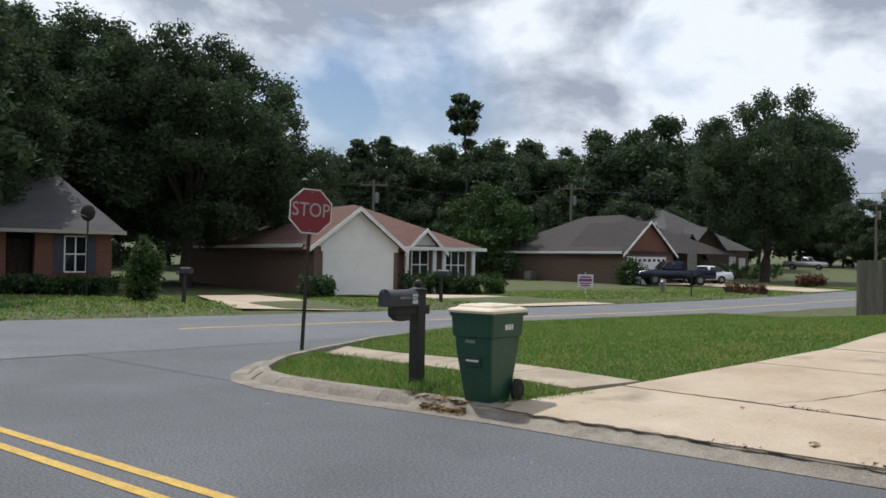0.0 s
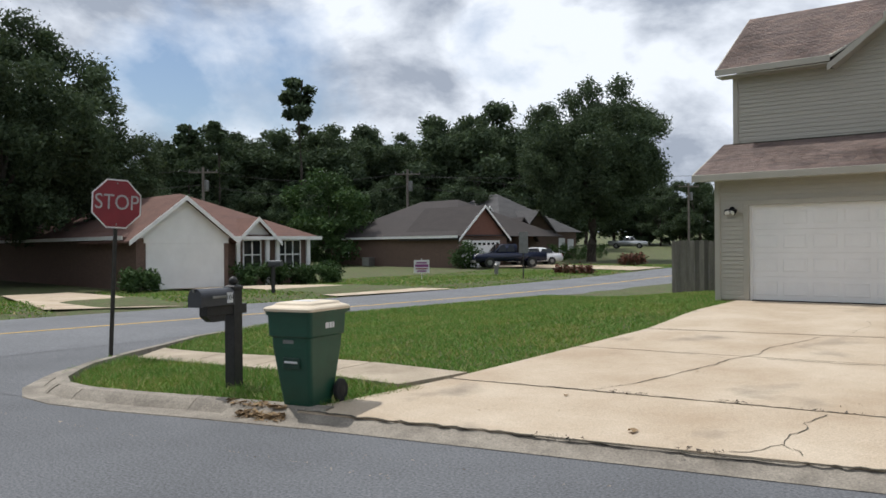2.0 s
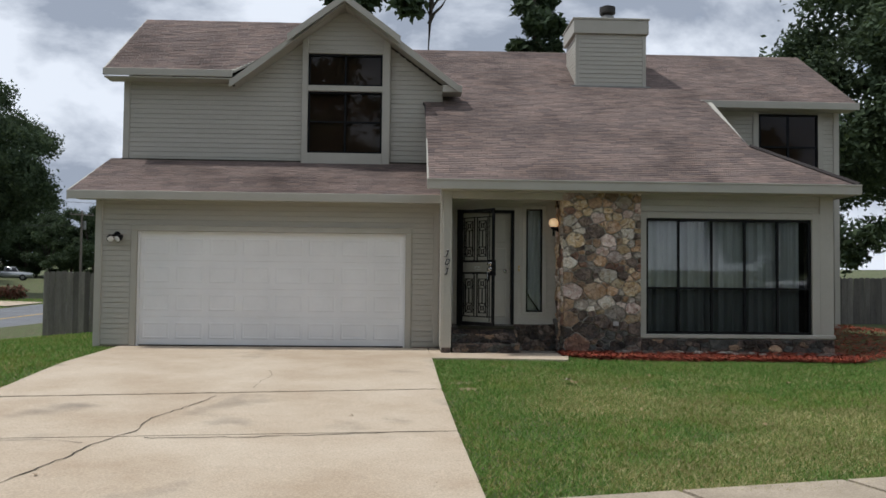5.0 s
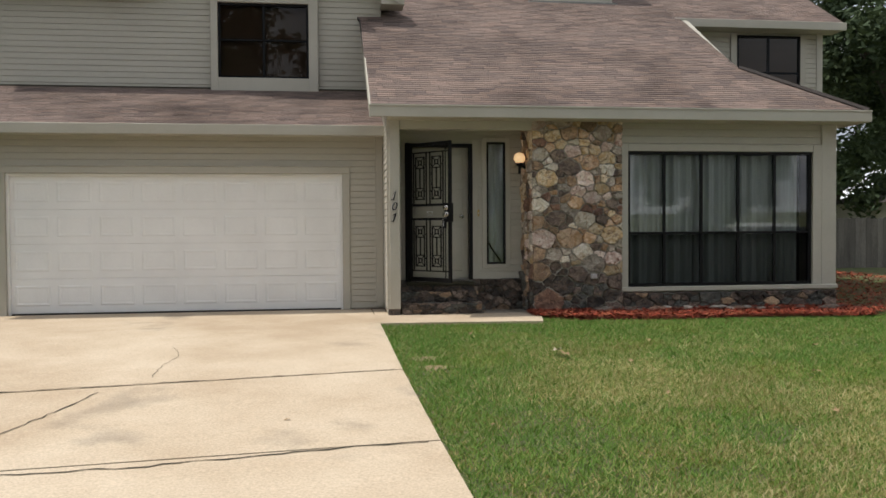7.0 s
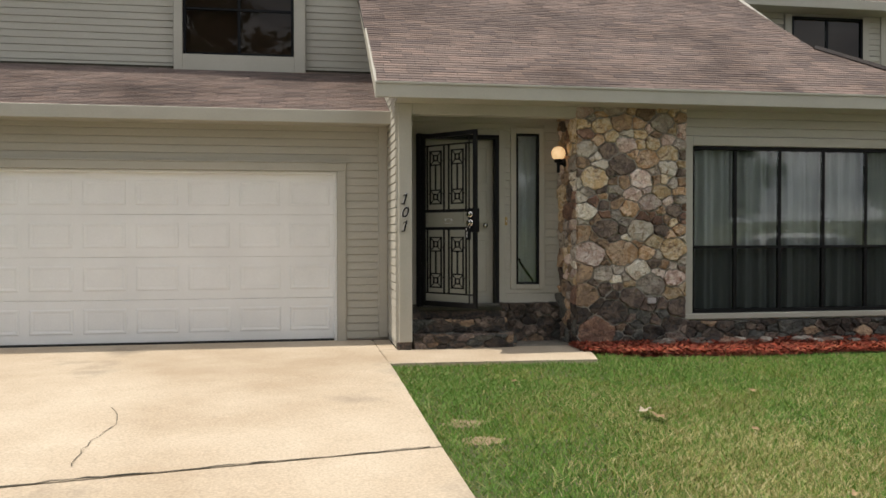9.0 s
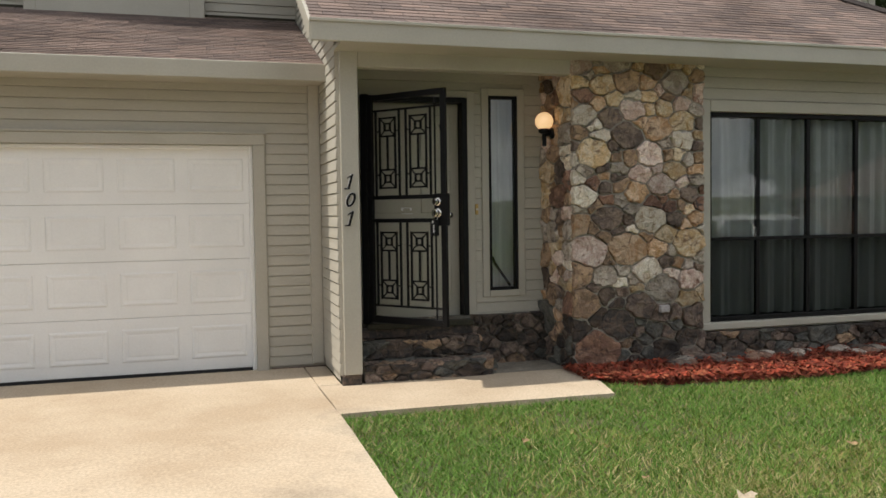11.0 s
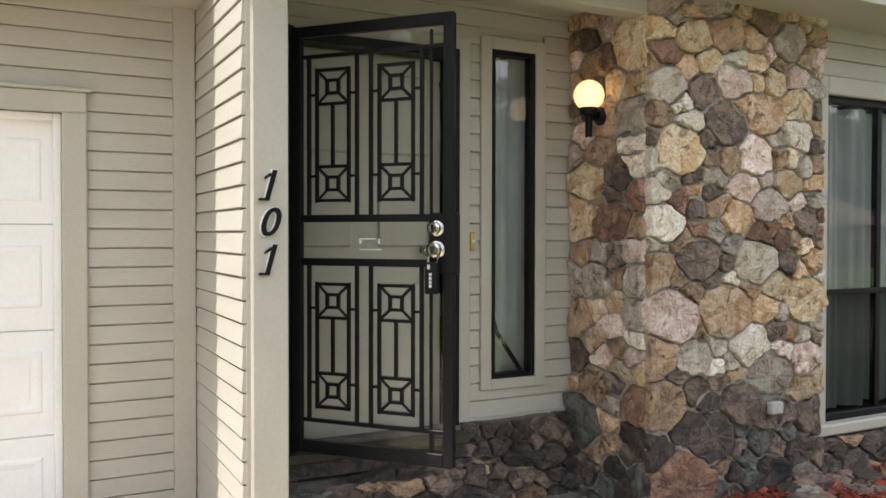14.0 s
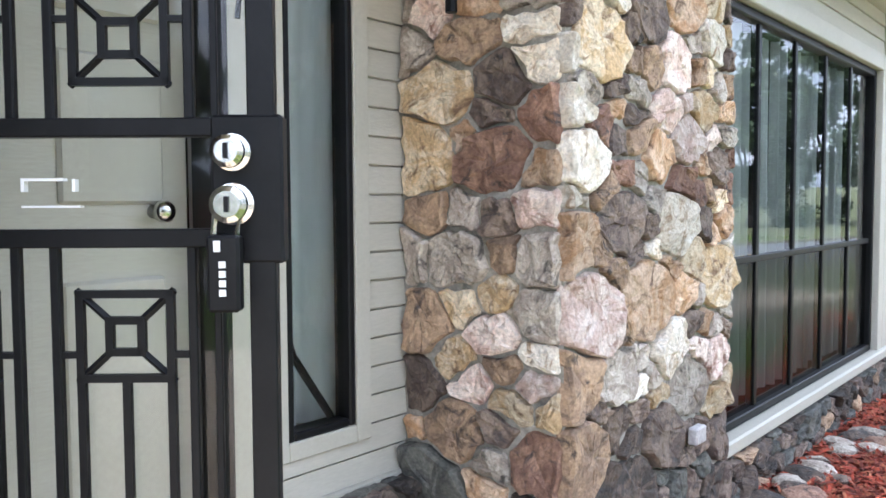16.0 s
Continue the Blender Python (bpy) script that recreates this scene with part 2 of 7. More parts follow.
M = dict(
    asphalt=mat("asphalt", (0.135, 0.14, 0.15), (0.10, 0.104, 0.112), scale=0.45, rough=0.85, bump=0.8, fine=42, speck=0.6),
    asphalt_old=mat("old_asphalt", (0.17, 0.175, 0.185), (0.13, 0.135, 0.145), scale=0.4, rough=0.88, bump=0.7, fine=40, speck=0.5),
    yellow=mat("road_paint", (0.62, 0.40, 0.07), (0.46, 0.30, 0.07), scale=6, rough=0.7, bump=0.2, speck=0.3),
    concrete=mat("driveway_concrete", (0.52, 0.435, 0.33), (0.40, 0.31, 0.215), scale=0.8, rough=0.9, bump=0.3, fine=55, speck=0.2, blot=(0.17, 0.145, 0.115)),
    path=mat("path_concrete", (0.43, 0.36, 0.27), (0.29, 0.24, 0.175), scale=1.6, rough=0.92, bump=0.4, fine=60, speck=0.25),
    kerb=mat("kerb_concrete", (0.31, 0.275, 0.225), (0.18, 0.158, 0.13), scale=3.0, rough=0.92, bump=0.5, fine=50, speck=0.3),
    sand=mat("bare_sand", (0.34, 0.25, 0.155), (0.19, 0.14, 0.085), scale=8, rough=1, bump=0.6, fine=50, speck=0.35),
    joint=mat("dark_joint", (0.05, 0.045, 0.03), (0.03, 0.03, 0.02), scale=9, rough=1),
    soil=mat("lawn_soil", (0.10, 0.135, 0.04), (0.13, 0.105, 0.06), scale=2.2, rough=1, bump=1.0, fine=55, speck=0.7, c3=(0.08, 0.095, 0.035)),
    grass=palette("grass", [(0.115, 0.225, 0.042), (0.14, 0.26, 0.055), (0.095, 0.185, 0.036), (0.18, 0.28, 0.072), (0.13, 0.235, 0.05), (0.33, 0.30, 0.14)], rough=0.8, bump=0, island=True, speck=0.1, big=0.8, spec=0.2),
    siding=mat("painted_siding", (0.43, 0.41, 0.355), (0.40, 0.38, 0.325), scale=1.4, rough=0.62, bump=0.12, fine=25, speck=0.06, stretch=(1, 1, 6)),
    trim=mat("painted_trim", (0.42, 0.40, 0.345), (0.385, 0.365, 0.31), scale=2, rough=0.55, bump=0.06, speck=0.05),
    white=mat("white_paint", (0.80, 0.80, 0.79), (0.74, 0.74, 0.73), scale=1.5, rough=0.45, bump=0.04, speck=0.03),
    shingle=palette("shingle", [(0.185, 0.142, 0.127), (0.215, 0.163, 0.145), (0.165, 0.128, 0.117), (0.235, 0.175, 0.153), (0.19, 0.148, 0.134), (0.15, 0.118, 0.110)], rough=0.95, bump=0.5, fine=120, island=True, speck=0.25, big=0.7),
    black=mat("black_metal", (0.006, 0.006, 0.007), (0.009, 0.009, 0.010), scale=8, rough=0.42, bump=0.03, speck=0.1, spec=0.14),
    # near-black in place of the shade inside rooms and an entry recess
    dark=mat("unlit_black", (0.02, 0.02, 0.02), rough=1, bump=0),
    pane=glass("window_glass", (0.84, 0.87, 0.87), rough=0.003, ior=1.85),
    screen=glass("insect_screen", (0.24, 0.255, 0.25), rough=0.15, ior=1.14),
    pane_door=glass("door_glass", (0.88, 0.89, 0.86)),
    brass=mat("brass", (0.55, 0.38, 0.14), rough=0.35, metal=0.8, bump=0),
    # the bin's green darkened to stand for shade behind the catch bar
    dark_green=mat("shaded_green_plastic", (0.008, 0.045, 0.027), rough=0.5, bump=0.05),
    black_wood=mat("black_painted_wood", (0.018, 0.017, 0.018), (0.028, 0.026, 0.026), scale=9, rough=0.6, bump=0.2, fine=30),
    mail_grey=mat("dark_grey_enamel", (0.05, 0.053, 0.06), (0.04, 0.043, 0.05), scale=9, rough=0.4, bump=0.05),
    mulch_soil=mat("mulch_ground", (0.20, 0.04, 0.02), (0.10, 0.025, 0.015), scale=12, rough=1, bump=0.8, fine=45, speck=0.5),
    leaf_red=palette("red_leaves", [(0.16, 0.05, 0.03), (0.10, 0.04, 0.03), (0.05, 0.06, 0.02), (0.2, 0.08, 0.05)], rough=0.8, bump=0, island=True, speck=0.1, big=0.5),
    pane_dark=glass("screened_glass", (0.22, 0.17, 0.14), ior=1.4),
    # darker mortar for the footings and steps
    old_mortar=mat("dark_footing_mortar", (0.17, 0.155, 0.13), (0.09, 0.08, 0.07), scale=5, rough=0.95, bump=0.5, fine=60),
    mortar=mat("mortar", (0.38, 0.355, 0.31), (0.23, 0.21, 0.18), scale=5, rough=0.95, bump=0.5, fine=60),
    mulch=palette("red_mulch", [(0.30, 0.05, 0.025), (0.24, 0.04, 0.02), (0.36, 0.075, 0.035), (0.17, 0.035, 0.02), (0.30, 0.10, 0.05)], island=True, bump=0.2),
    fence=mat("grey_fence_wood", (0.20, 0.185, 0.16), (0.125, 0.115, 0.10), scale=2.5, rough=0.9, bump=0.4, fine=30, vary=0.35, stretch=(3, 3, 0.4)),
    bark=mat("bark", (0.075, 0.06, 0.048), (0.045, 0.037, 0.03), scale=4, rough=0.95, bump=0.9, fine=14, stretch=(2, 2, 0.5)),
    leaf=palette("oak_leaves", [(0.070, 0.102, 0.060), (0.084, 0.122, 0.070), (0.060, 0.090, 0.055), (0.100, 0.140, 0.074), (0.075, 0.110, 0.065)], rough=0.8, bump=0, island=True, speck=0.1, big=0.25, spec=0.15),
    leaf2=palette("bush_leaves", [(0.05, 0.095, 0.034), (0.062, 0.115, 0.04), (0.04, 0.08, 0.03), (0.08, 0.135, 0.048)], rough=0.75, bump=0, island=True, speck=0.1, big=0.5, spec=0.2),
    brick=mat("red_brick_wall", (0.21, 0.095, 0.068), (0.15, 0.072, 0.054), scale=5, rough=0.9, bump=0.3, fine=20, speck=0.35, stretch=(1, 1, 3)),
    brick_dark=mat("brown_brick_wall", (0.17, 0.11, 0.085), (0.12, 0.08, 0.065), scale=5, rough=0.9, bump=0.3, fine=20, speck=0.35, stretch=(1, 1, 3)),
    roof_red=mat("red_brown_shingles", (0.15, 0.078, 0.06), (0.12, 0.065, 0.052), scale=1.2, rough=0.95, bump=0.5, fine=14, speck=0.25, stretch=(1, 1, 4)),
    roof_grey=mat("grey_shingles", (0.095, 0.092, 0.094), (0.07, 0.068, 0.07), scale=0.8, rough=0.95, bump=0.5, fine=14, speck=0.25, stretch=(1, 1, 4)),
    roof_brown=mat("brown_shingles", (0.05, 0.042, 0.040), (0.04, 0.034, 0.033), scale=0.8, rough=0.95, bump=0.5, fine=14, speck=0.25, stretch=(1, 1, 4)),
    green=mat("green_plastic", (0.012, 0.075, 0.045), (0.010, 0.06, 0.036), scale=4, rough=0.42, bump=0.05, speck=0.08),
    cream=mat("cream_plastic", (0.72, 0.62, 0.47), (0.64, 0.54, 0.40), scale=4, rough=0.5, bump=0.05, speck=0.05),
    red=mat("sign_red", (0.22, 0.016, 0.026), (0.19, 0.014, 0.024), scale=6, rough=0.45, bump=0.02, speck=0.06),
    # white greyed for the backlit stop legend; the junction box uses it too
    sign_worn=mat("dim_sign_white", (0.42, 0.40, 0.40), (0.34, 0.32, 0.32), scale=9, rough=0.6, bump=0.02),
    sign_white=mat("sign_white", (0.72, 0.72, 0.72), rough=0.5, bump=0.02, speck=0.03),
    steel=mat("galvanised_steel", (0.28, 0.28, 0.27), (0.2, 0.2, 0.19), scale=8, rough=0.5, metal=0.7, bump=0.1),
    dark_steel=mat("dark_sign_post", (0.045, 0.042, 0.038), (0.03, 0.028, 0.025), scale=9, rough=0.7, metal=0.3, bump=0.1),
    chrome=mat("chrome", (0.58, 0.56, 0.52), (0.52, 0.50, 0.46), scale=8, rough=0.18, metal=1.0, bump=0),
    rubber=mat("black_rubber", (0.018, 0.018, 0.018), rough=0.8, bump=0.1),
    car_white=mat("white_car_paint", (0.75, 0.76, 0.77), (0.72, 0.73, 0.74), rough=0.2, bump=0, speck=0.02),
    car_navy=mat("navy_car_paint", (0.008, 0.012, 0.035), (0.007, 0.010, 0.03), rough=0.2, bump=0, speck=0.02),
    car_silver=mat("silver_car_paint", (0.5, 0.51, 0.52), (0.46, 0.47, 0.48), rough=0.25, metal=0.4, bump=0, speck=0.02),
    car_glass=mat("car_glass", (0.015, 0.017, 0.02), rough=0.05, bump=0, speck=0),
    curtain=mat("white_curtain", (0.78, 0.80, 0.79), (0.66, 0.68, 0.67), scale=3, rough=0.9, bump=0.1, speck=0.05, stretch=(4, 4, 0.4)),
    wire=mat("black_cable", (0.02, 0.02, 0.02), rough=0.7, bump=0),
    pole=mat("utility_pole_wood", (0.20, 0.175, 0.15), (0.15, 0.13, 0.11), rough=0.9, bump=0.3),
    purple=mat("purple_ink", (0.25, 0.06, 0.22), rough=0.6, bump=0),
    ink=mat("black_ink", (0.012, 0.012, 0.012), rough=0.5, bump=0),
    shutter=mat("blue_grey_shutter", (0.05, 0.06, 0.085), rough=0.6, bump=0.05),
    straw=palette("dry_grass", [(0.52, 0.46, 0.25), (0.42, 0.38, 0.18), (0.58, 0.51, 0.30), (0.34, 0.34, 0.13), (0.27, 0.33, 0.10)], rough=0.9, bump=0, island=True, speck=0.1, big=0.8, spec=0.15),
    drywood=mat("dead_leaf", (0.32, 0.22, 0.11), (0.2, 0.13, 0.07), scale=20, rough=0.9),
)


def stone_material(name, tones, rough=0.8):
    """Rough quarried stone: each piece its own shade, with veins, rust and dark weathering in it. tones: main, second, stain."""
    m = bpy.data.materials.new(name)
    m.use_nodes = True
    nt = m.node_tree
    N, L = nt.nodes.new, nt.links.new
    b = nt.nodes["Principled BSDF"]
    geo, info = N("ShaderNodeNewGeometry"), N("ShaderNodeObjectInfo")
    off, add = N("ShaderNodeVectorMath"), N("ShaderNodeVectorMath")
    off.operation, add.operation = "SCALE", "ADD"
    off.inputs[0].default_value = (37.0, 53.0, 71.0)
    L(info.outputs["Random"], off.inputs["Scale"])
    L(geo.outputs["Position"], add.inputs[0])
    L(off.outputs["Vector"], add.inputs[1])

    def cloud(scale, detail, rough_, lo, hi, warp=0.0):
        n, r = N("ShaderNodeTexNoise"), N("ShaderNodeMapRange")
        n.inputs["Scale"].default_value, n.inputs["Detail"].default_value = scale, detail
        n.inputs["Roughness"].default_value, n.inputs["Distortion"].default_value = rough_, warp
        r.inputs["From Min"].default_value, r.inputs["From Max"].default_value = lo, hi
        L(add.outputs["Vector"], n.inputs["Vector"])
        L(n.outputs["Fac"], r.inputs["Value"])
        return n, r.outputs["Result"]

    def blend(fac, ca, cb):
        x = N("ShaderNodeMix")
        x.data_type = "RGBA"
        L(fac, x.inputs["Factor"])
        for sock, c in (("A", ca), ("B", cb)):
            if isinstance(c, tuple):
                x.inputs[sock].default_value = (*c, 1)
            else:
                L(c, x.inputs[sock])
        return x.outputs["Result"]

    _, patch = cloud(7.0, 6.0, 0.65, 0.44, 0.56, 1.2)
    _, stain = cloud(10.0, 8.0, 0.66, 0.54, 0.66, 1.4)
    grain, speck = cloud(75.0, 5.0, 0.7, 0.35, 0.65)
    rough_n, _ = cloud(22.0, 6.0, 0.65, 0.3, 0.7, 0.4)
    col = blend(stain, blend(patch, tones[0], tones[1]), tones[2])
    shade, val, mul = N("ShaderNodeMapRange"), N("ShaderNodeMapRange"), N("ShaderNodeMath")
    shade.inputs["To Min"].default_value, shade.inputs["To Max"].default_value = 0.62, 1.20
    val.inputs["To Min"].default_value, val.inputs["To Max"].default_value = 0.76, 1.24
    mul.operation = "MULTIPLY"
    L(info.outputs["Random"], shade.inputs["Value"])
    L(speck, val.inputs["Value"])
    L(shade.outputs["Result"], mul.inputs[0])
    L(val.outputs["Result"], mul.inputs[1])
    hsv = N("ShaderNodeHueSaturation")
    hsv.inputs["Saturation"].default_value = 0.98
    L(mul.outputs["Value"], hsv.inputs["Value"])
    L(col, hsv.inputs["Color"])
    L(hsv.outputs["Color"], b.inputs["Base Color"])
    b.inputs["Roughness"].default_value = rough
    b.inputs["Specular IOR Level"].default_value = 0.35
    prev = None
    for n, strength, dist in ((rough_n, 0.8, 0.035), (grain, 0.45, 0.008)):
        bp = N("ShaderNodeBump")
        bp.inputs["Strength"].default_value, bp.inputs["Distance"].default_value = strength, dist
        L(n.outputs["Fac"], bp.inputs["Height"])
        if prev:
            L(prev.outputs["Normal"], bp.inputs["Normal"])
        prev = bp
    L(prev.outputs["Normal"], b.inputs["Normal"])
    return m


STONE_TONES = dict(
    pale=((0.68, 0.59, 0.47), (0.76, 0.70, 0.61), (0.33, 0.22, 0.13)),
    pink=((0.60, 0.44, 0.37), (0.74, 0.62, 0.54), (0.30, 0.17, 0.13)),
    gold=((0.56, 0.39, 0.21), (0.68, 0.56, 0.40), (0.20, 0.12, 0.07)),
    orange=((0.45, 0.27, 0.145), (0.58, 0.42, 0.29), (0.15, 0.09, 0.06)),
    brown=((0.28, 0.19, 0.13), (0.44, 0.30, 0.19), (0.075, 0.058, 0.05)),
    rust=((0.19, 0.105, 0.075), (0.32, 0.19, 0.13), (0.06, 0.048, 0.045)),
    grey=((0.35, 0.29, 0.24), (0.50, 0.44, 0.37), (0.10, 0.085, 0.075)),
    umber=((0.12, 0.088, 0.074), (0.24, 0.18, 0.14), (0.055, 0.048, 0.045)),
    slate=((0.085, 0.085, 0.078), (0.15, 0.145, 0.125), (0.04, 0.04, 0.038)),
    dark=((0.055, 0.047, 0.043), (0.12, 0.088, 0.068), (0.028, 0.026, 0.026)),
)
for _k, _v in STONE_TONES.items():
    M["stone_" + _k] = stone_material("field_stone_" + _k, _v)


def let_through(m, share, tint):
    """Thin leaves: part of the light passes to the other side."""
    nt = m.node_tree
    N, L = nt.nodes.new, nt.links.new
    b = nt.nodes["Principled BSDF"]
    out = next(n for n in nt.nodes if n.type == "OUTPUT_MATERIAL")
    hsv = next(n for n in nt.nodes if n.type == "HUE_SAT")
    tr, mx, tn = N("ShaderNodeBsdfTranslucent"), N("ShaderNodeMixShader"), N("ShaderNodeMix")
    tn.data_type, tn.blend_type = "RGBA", "MULTIPLY"
    tn.inputs["Factor"].default_value = 1.0
    tn.inputs["B"].default_value = (*tint, 1)
    L(hsv.outputs["Color"], tn.inputs["A"])
    L(tn.outputs["Result"], tr.inputs["Color"])
    mx.inputs["Fac"].default_value = share
    L(b.outputs["BSDF"], mx.inputs[1])
    L(tr.outputs["BSDF"], mx.inputs[2])
    L(mx.outputs["Shader"], out.inputs["Surface"])


let_through(M["leaf"], 0.16, (1.3, 1.3, 0.9))
let_through(M["leaf2"], 0.16, (1.3, 1.3, 0.9))
let_through(M["grass"], 0.2, (1.3, 1.3, 0.8))
let_through(M["straw"], 0.25, (1.2, 1.15, 0.9))


def globe_material():
    m = bpy.data.materials.new("lit_globe")
    m.use_nodes = True
    b = m.node_tree.nodes["Principled BSDF"]
    b.inputs["Base Color"].default_value = (0.9, 0.75, 0.55, 1)
    b.inputs["Roughness"].default_value = 0.3
    b.inputs["Emission Color"].default_value = (1.0, 0.62, 0.30, 1)
    b.inputs["Emission Strength"].default_value = 0.55
    return m


M["globe"] = globe_material()

# ---- mesh helpers ----


def thing(name, label="", category="", group="", kind="", m=None):
    ob = new(name)
    ob.empty_display_size = 0.1
    if m is not None:
        ob.matrix_world = m
    return tagged(ob, label, category, group, kind)


def finish(ob, bm, material, smooth=False):
    me = bpy.data.meshes.new(ob)
    bm.to_mesh(me)
    bm.free()
    for f in material if isinstance(material, (list, tuple)) else [material]:
        me.materials.append(M[f] if isinstance(f, str) else f)
    if smooth:
        me.polygons.foreach_set("use_smooth", [True] * len(me.polygons))
    return me


def part(name, bm, material, parent=None, label="", smooth=False, kind=""):
    ob = new(name, finish(name, bm, material, smooth))
    ob.parent = parent
    return tagged(ob, label, "", "", kind)


def solid(name, bm, material, label="", category="", kind="", group="", smooth=False):
    return tagged(new(name, finish(name, bm, material, smooth)), label, category, group, kind)


def box(x0, x1, y0, y1, z0, z1, bevel=0.0, bm=None):
    out = bm or bmesh.new()
    r = bmesh.ops.create_cube(out, size=1.0)
    bmesh.ops.transform(out, matrix=Matrix.Translation(((x0 + x1) / 2, (y0 + y1) / 2, (z0 + z1) / 2)) @ Matrix.Diagonal((x1 - x0, y1 - y0, z1 - z0, 1)), verts=r["verts"])
    if bevel:
        es = list({e for v in r["verts"] for e in v.link_edges})
        bmesh.ops.bevel(out, geom=es, offset=bevel, segments=1, affect="EDGES")
    return out


def slab(points, depth, bm=None):
    """A flat polygon thickened along the vector depth."""
    out = bm or bmesh.new()
    d = Vector(depth)
    a = [out.verts.new(p) for p in points]
    b = [out.verts.new(Vector(p) + d) for p in points]
    out.faces.new(a)
    out.faces.new(b[::-1])
    n = len(a)
    for i in range(n):
        out.faces.new((a[i], b[i], b[(i + 1) % n], a[(i + 1) % n]))
    bmesh.ops.recalc_face_normals(out, faces=out.faces[:])
    return out


def tube(points, r, sides=8, bm=None, taper=None):
    out = bm or bmesh.new()
    rings = []
    pts = [Vector(p) for p in points]
    for i, p in enumerate(pts):
        d = (pts[min(i + 1, len(pts) - 1)] - pts[max(i - 1, 0)]).normalized()
        q = d.to_track_quat("Z", "Y")
        rr = r if taper is None else r * (1 + (taper - 1) * i / (len(pts) - 1))
        rings.append([out.verts.new(p + q @ Vector((rr * math.cos(2 * math.pi * k / sides), rr * math.sin(2 * math.pi * k / sides), 0))) for k in range(sides)])
    for a, b in zip(rings, rings[1:]):
        for k in range(sides):
            out.faces.new((a[k], a[(k + 1) % sides], b[(k + 1) % sides], b[k]))
    out.faces.new(rings[0][::-1])
    out.faces.new(rings[-1])
    return out


def ball(c, r, seg=20, bm=None, squash=(1, 1, 1)):
    out = bm or bmesh.new()
    bmesh.ops.create_uvsphere(out, u_segments=seg, v_segments=seg // 2, radius=r, matrix=Matrix.Translation(c) @ Matrix.Diagonal((*squash, 1)))
    return out


def lathe(profile, c=(0, 0, 0), sides=20, bm=None, axis="Z"):
    """A turned shape from (radius, height) pairs."""
    out = bm or bmesh.new()
    turn = {"Z": Matrix.Identity(3), "X": Matrix.Rotation(radians(90), 3, "Y"), "Y": Matrix.Rotation(radians(-90), 3, "X")}[axis]
    rings = [[out.verts.new(Vector(c) + turn @ Vector((r * math.cos(2 * math.pi * k / sides), r * math.sin(2 * math.pi * k / sides), h))) for k in range(sides)] for r, h in profile]
    for a, b in zip(rings, rings[1:]):
        for k in range(sides):
            out.faces.new((a[k], a[(k + 1) % sides], b[(k + 1) % sides], b[k]))
    out.faces.new(rings[0][::-1])
    out.faces.new(rings[-1])
    return out


def raw_mesh(name, verts, faces_n, count, material, smooth=False):
    """A mesh of count separate n-gons from a flat array of corners."""
    me = bpy.data.meshes.new(name)
    nv = len(verts)
    me.vertices.add(nv)
    me.vertices.foreach_set("co", np.asarray(verts, dtype=np.float32).ravel())
    me.loops.add(nv)
    me.loops.foreach_set("vertex_index", np.arange(nv, dtype=np.int32))
    me.polygons.add(count)
    me.polygons.foreach_set("loop_start", np.arange(0, nv, faces_n, dtype=np.int32))
    me.polygons.foreach_set("loop_total", np.full(count, faces_n, dtype=np.int32))
    me.update(calc_edges=True)
    me.materials.append(M[material])
    return me


# patches of straw in the lawns
for _n in M["grass"].node_tree.nodes:
    if _n.type == "VALTORGB" and _n.color_ramp.interpolation != "CONSTANT":
        _n.color_ramp.elements[0].color, _n.color_ramp.elements[1].color = (1.45, 1.12, 1.15, 1), (0.9, 0.95, 0.9, 1)   # straw to green
        _n.color_ramp.elements[0].position, _n.color_ramp.elements[1].position = 0.36, 0.52

# ---- ground, roads, drive ----
SKEW = math.atan2(0.19, 0.982)                    # the street lies askew to the house


def street(u, v):
    """A place along (u) and across (v) the street."""
    c, s = math.cos(SKEW), math.sin(SKEW)
    return (u * c - v * s, u * s + v * c)


def across(x, y):
    return -x * math.sin(SKEW) + y * math.cos(SKEW)


def step01(a, b, x):
    t = min(max((x - a) / (b - a), 0.0), 1.0)
    return t * t * (3 - 2 * t)


EDGE_Y = [5.0, 6.6, 7.5, 8.6, 9.7, 10.7, 13.0, 16.0, 21.0, 26.0, 40.0, 80.0, 200.0]
EDGE_X = [-8.6, -9.7, -10.6, -11.3, -11.9, -12.5, -13.2, -13.7, -13.3, -12.9, -13.2, -17.0, -41.0]


def road_edge(y):
    """Where the corner lot meets the cross street."""
    return float(np.interp(y, EDGE_Y, EDGE_X))


def lot(x, y):
    """The ground's height."""
    v = across(x, y)
    z = 0.0
    if v > 7.9:
        e = road_edge(y)
        z = min(0.09 + (v - 8.1) * 0.044, 0.50) * step01(7.9, 8.15, v) * (0.35 + 0.65 * step01(-11.0, -6.0, x))
        z *= step01(e + 0.1, e + 0.45, x)
    if x < -20.3 and v > -2:
        z = max(z, 0.12 * step01(-20.6, -21.2, x))
    if v < 0.35:
        z = 0.11 * step01(0.35, 0.15, v)
    z += 0.32 * step01(7.4, 9.4, x) * step01(8.5, 10.5, v)
    far = math.hypot(x, y)
    z += 0.018 * max(0.0, far - 70.0) * step01(70, 110, far)
    z += -0.25 * step01(-24, -31, x) * step01(5, 18, y) * step01(60, 45, y)
    return z


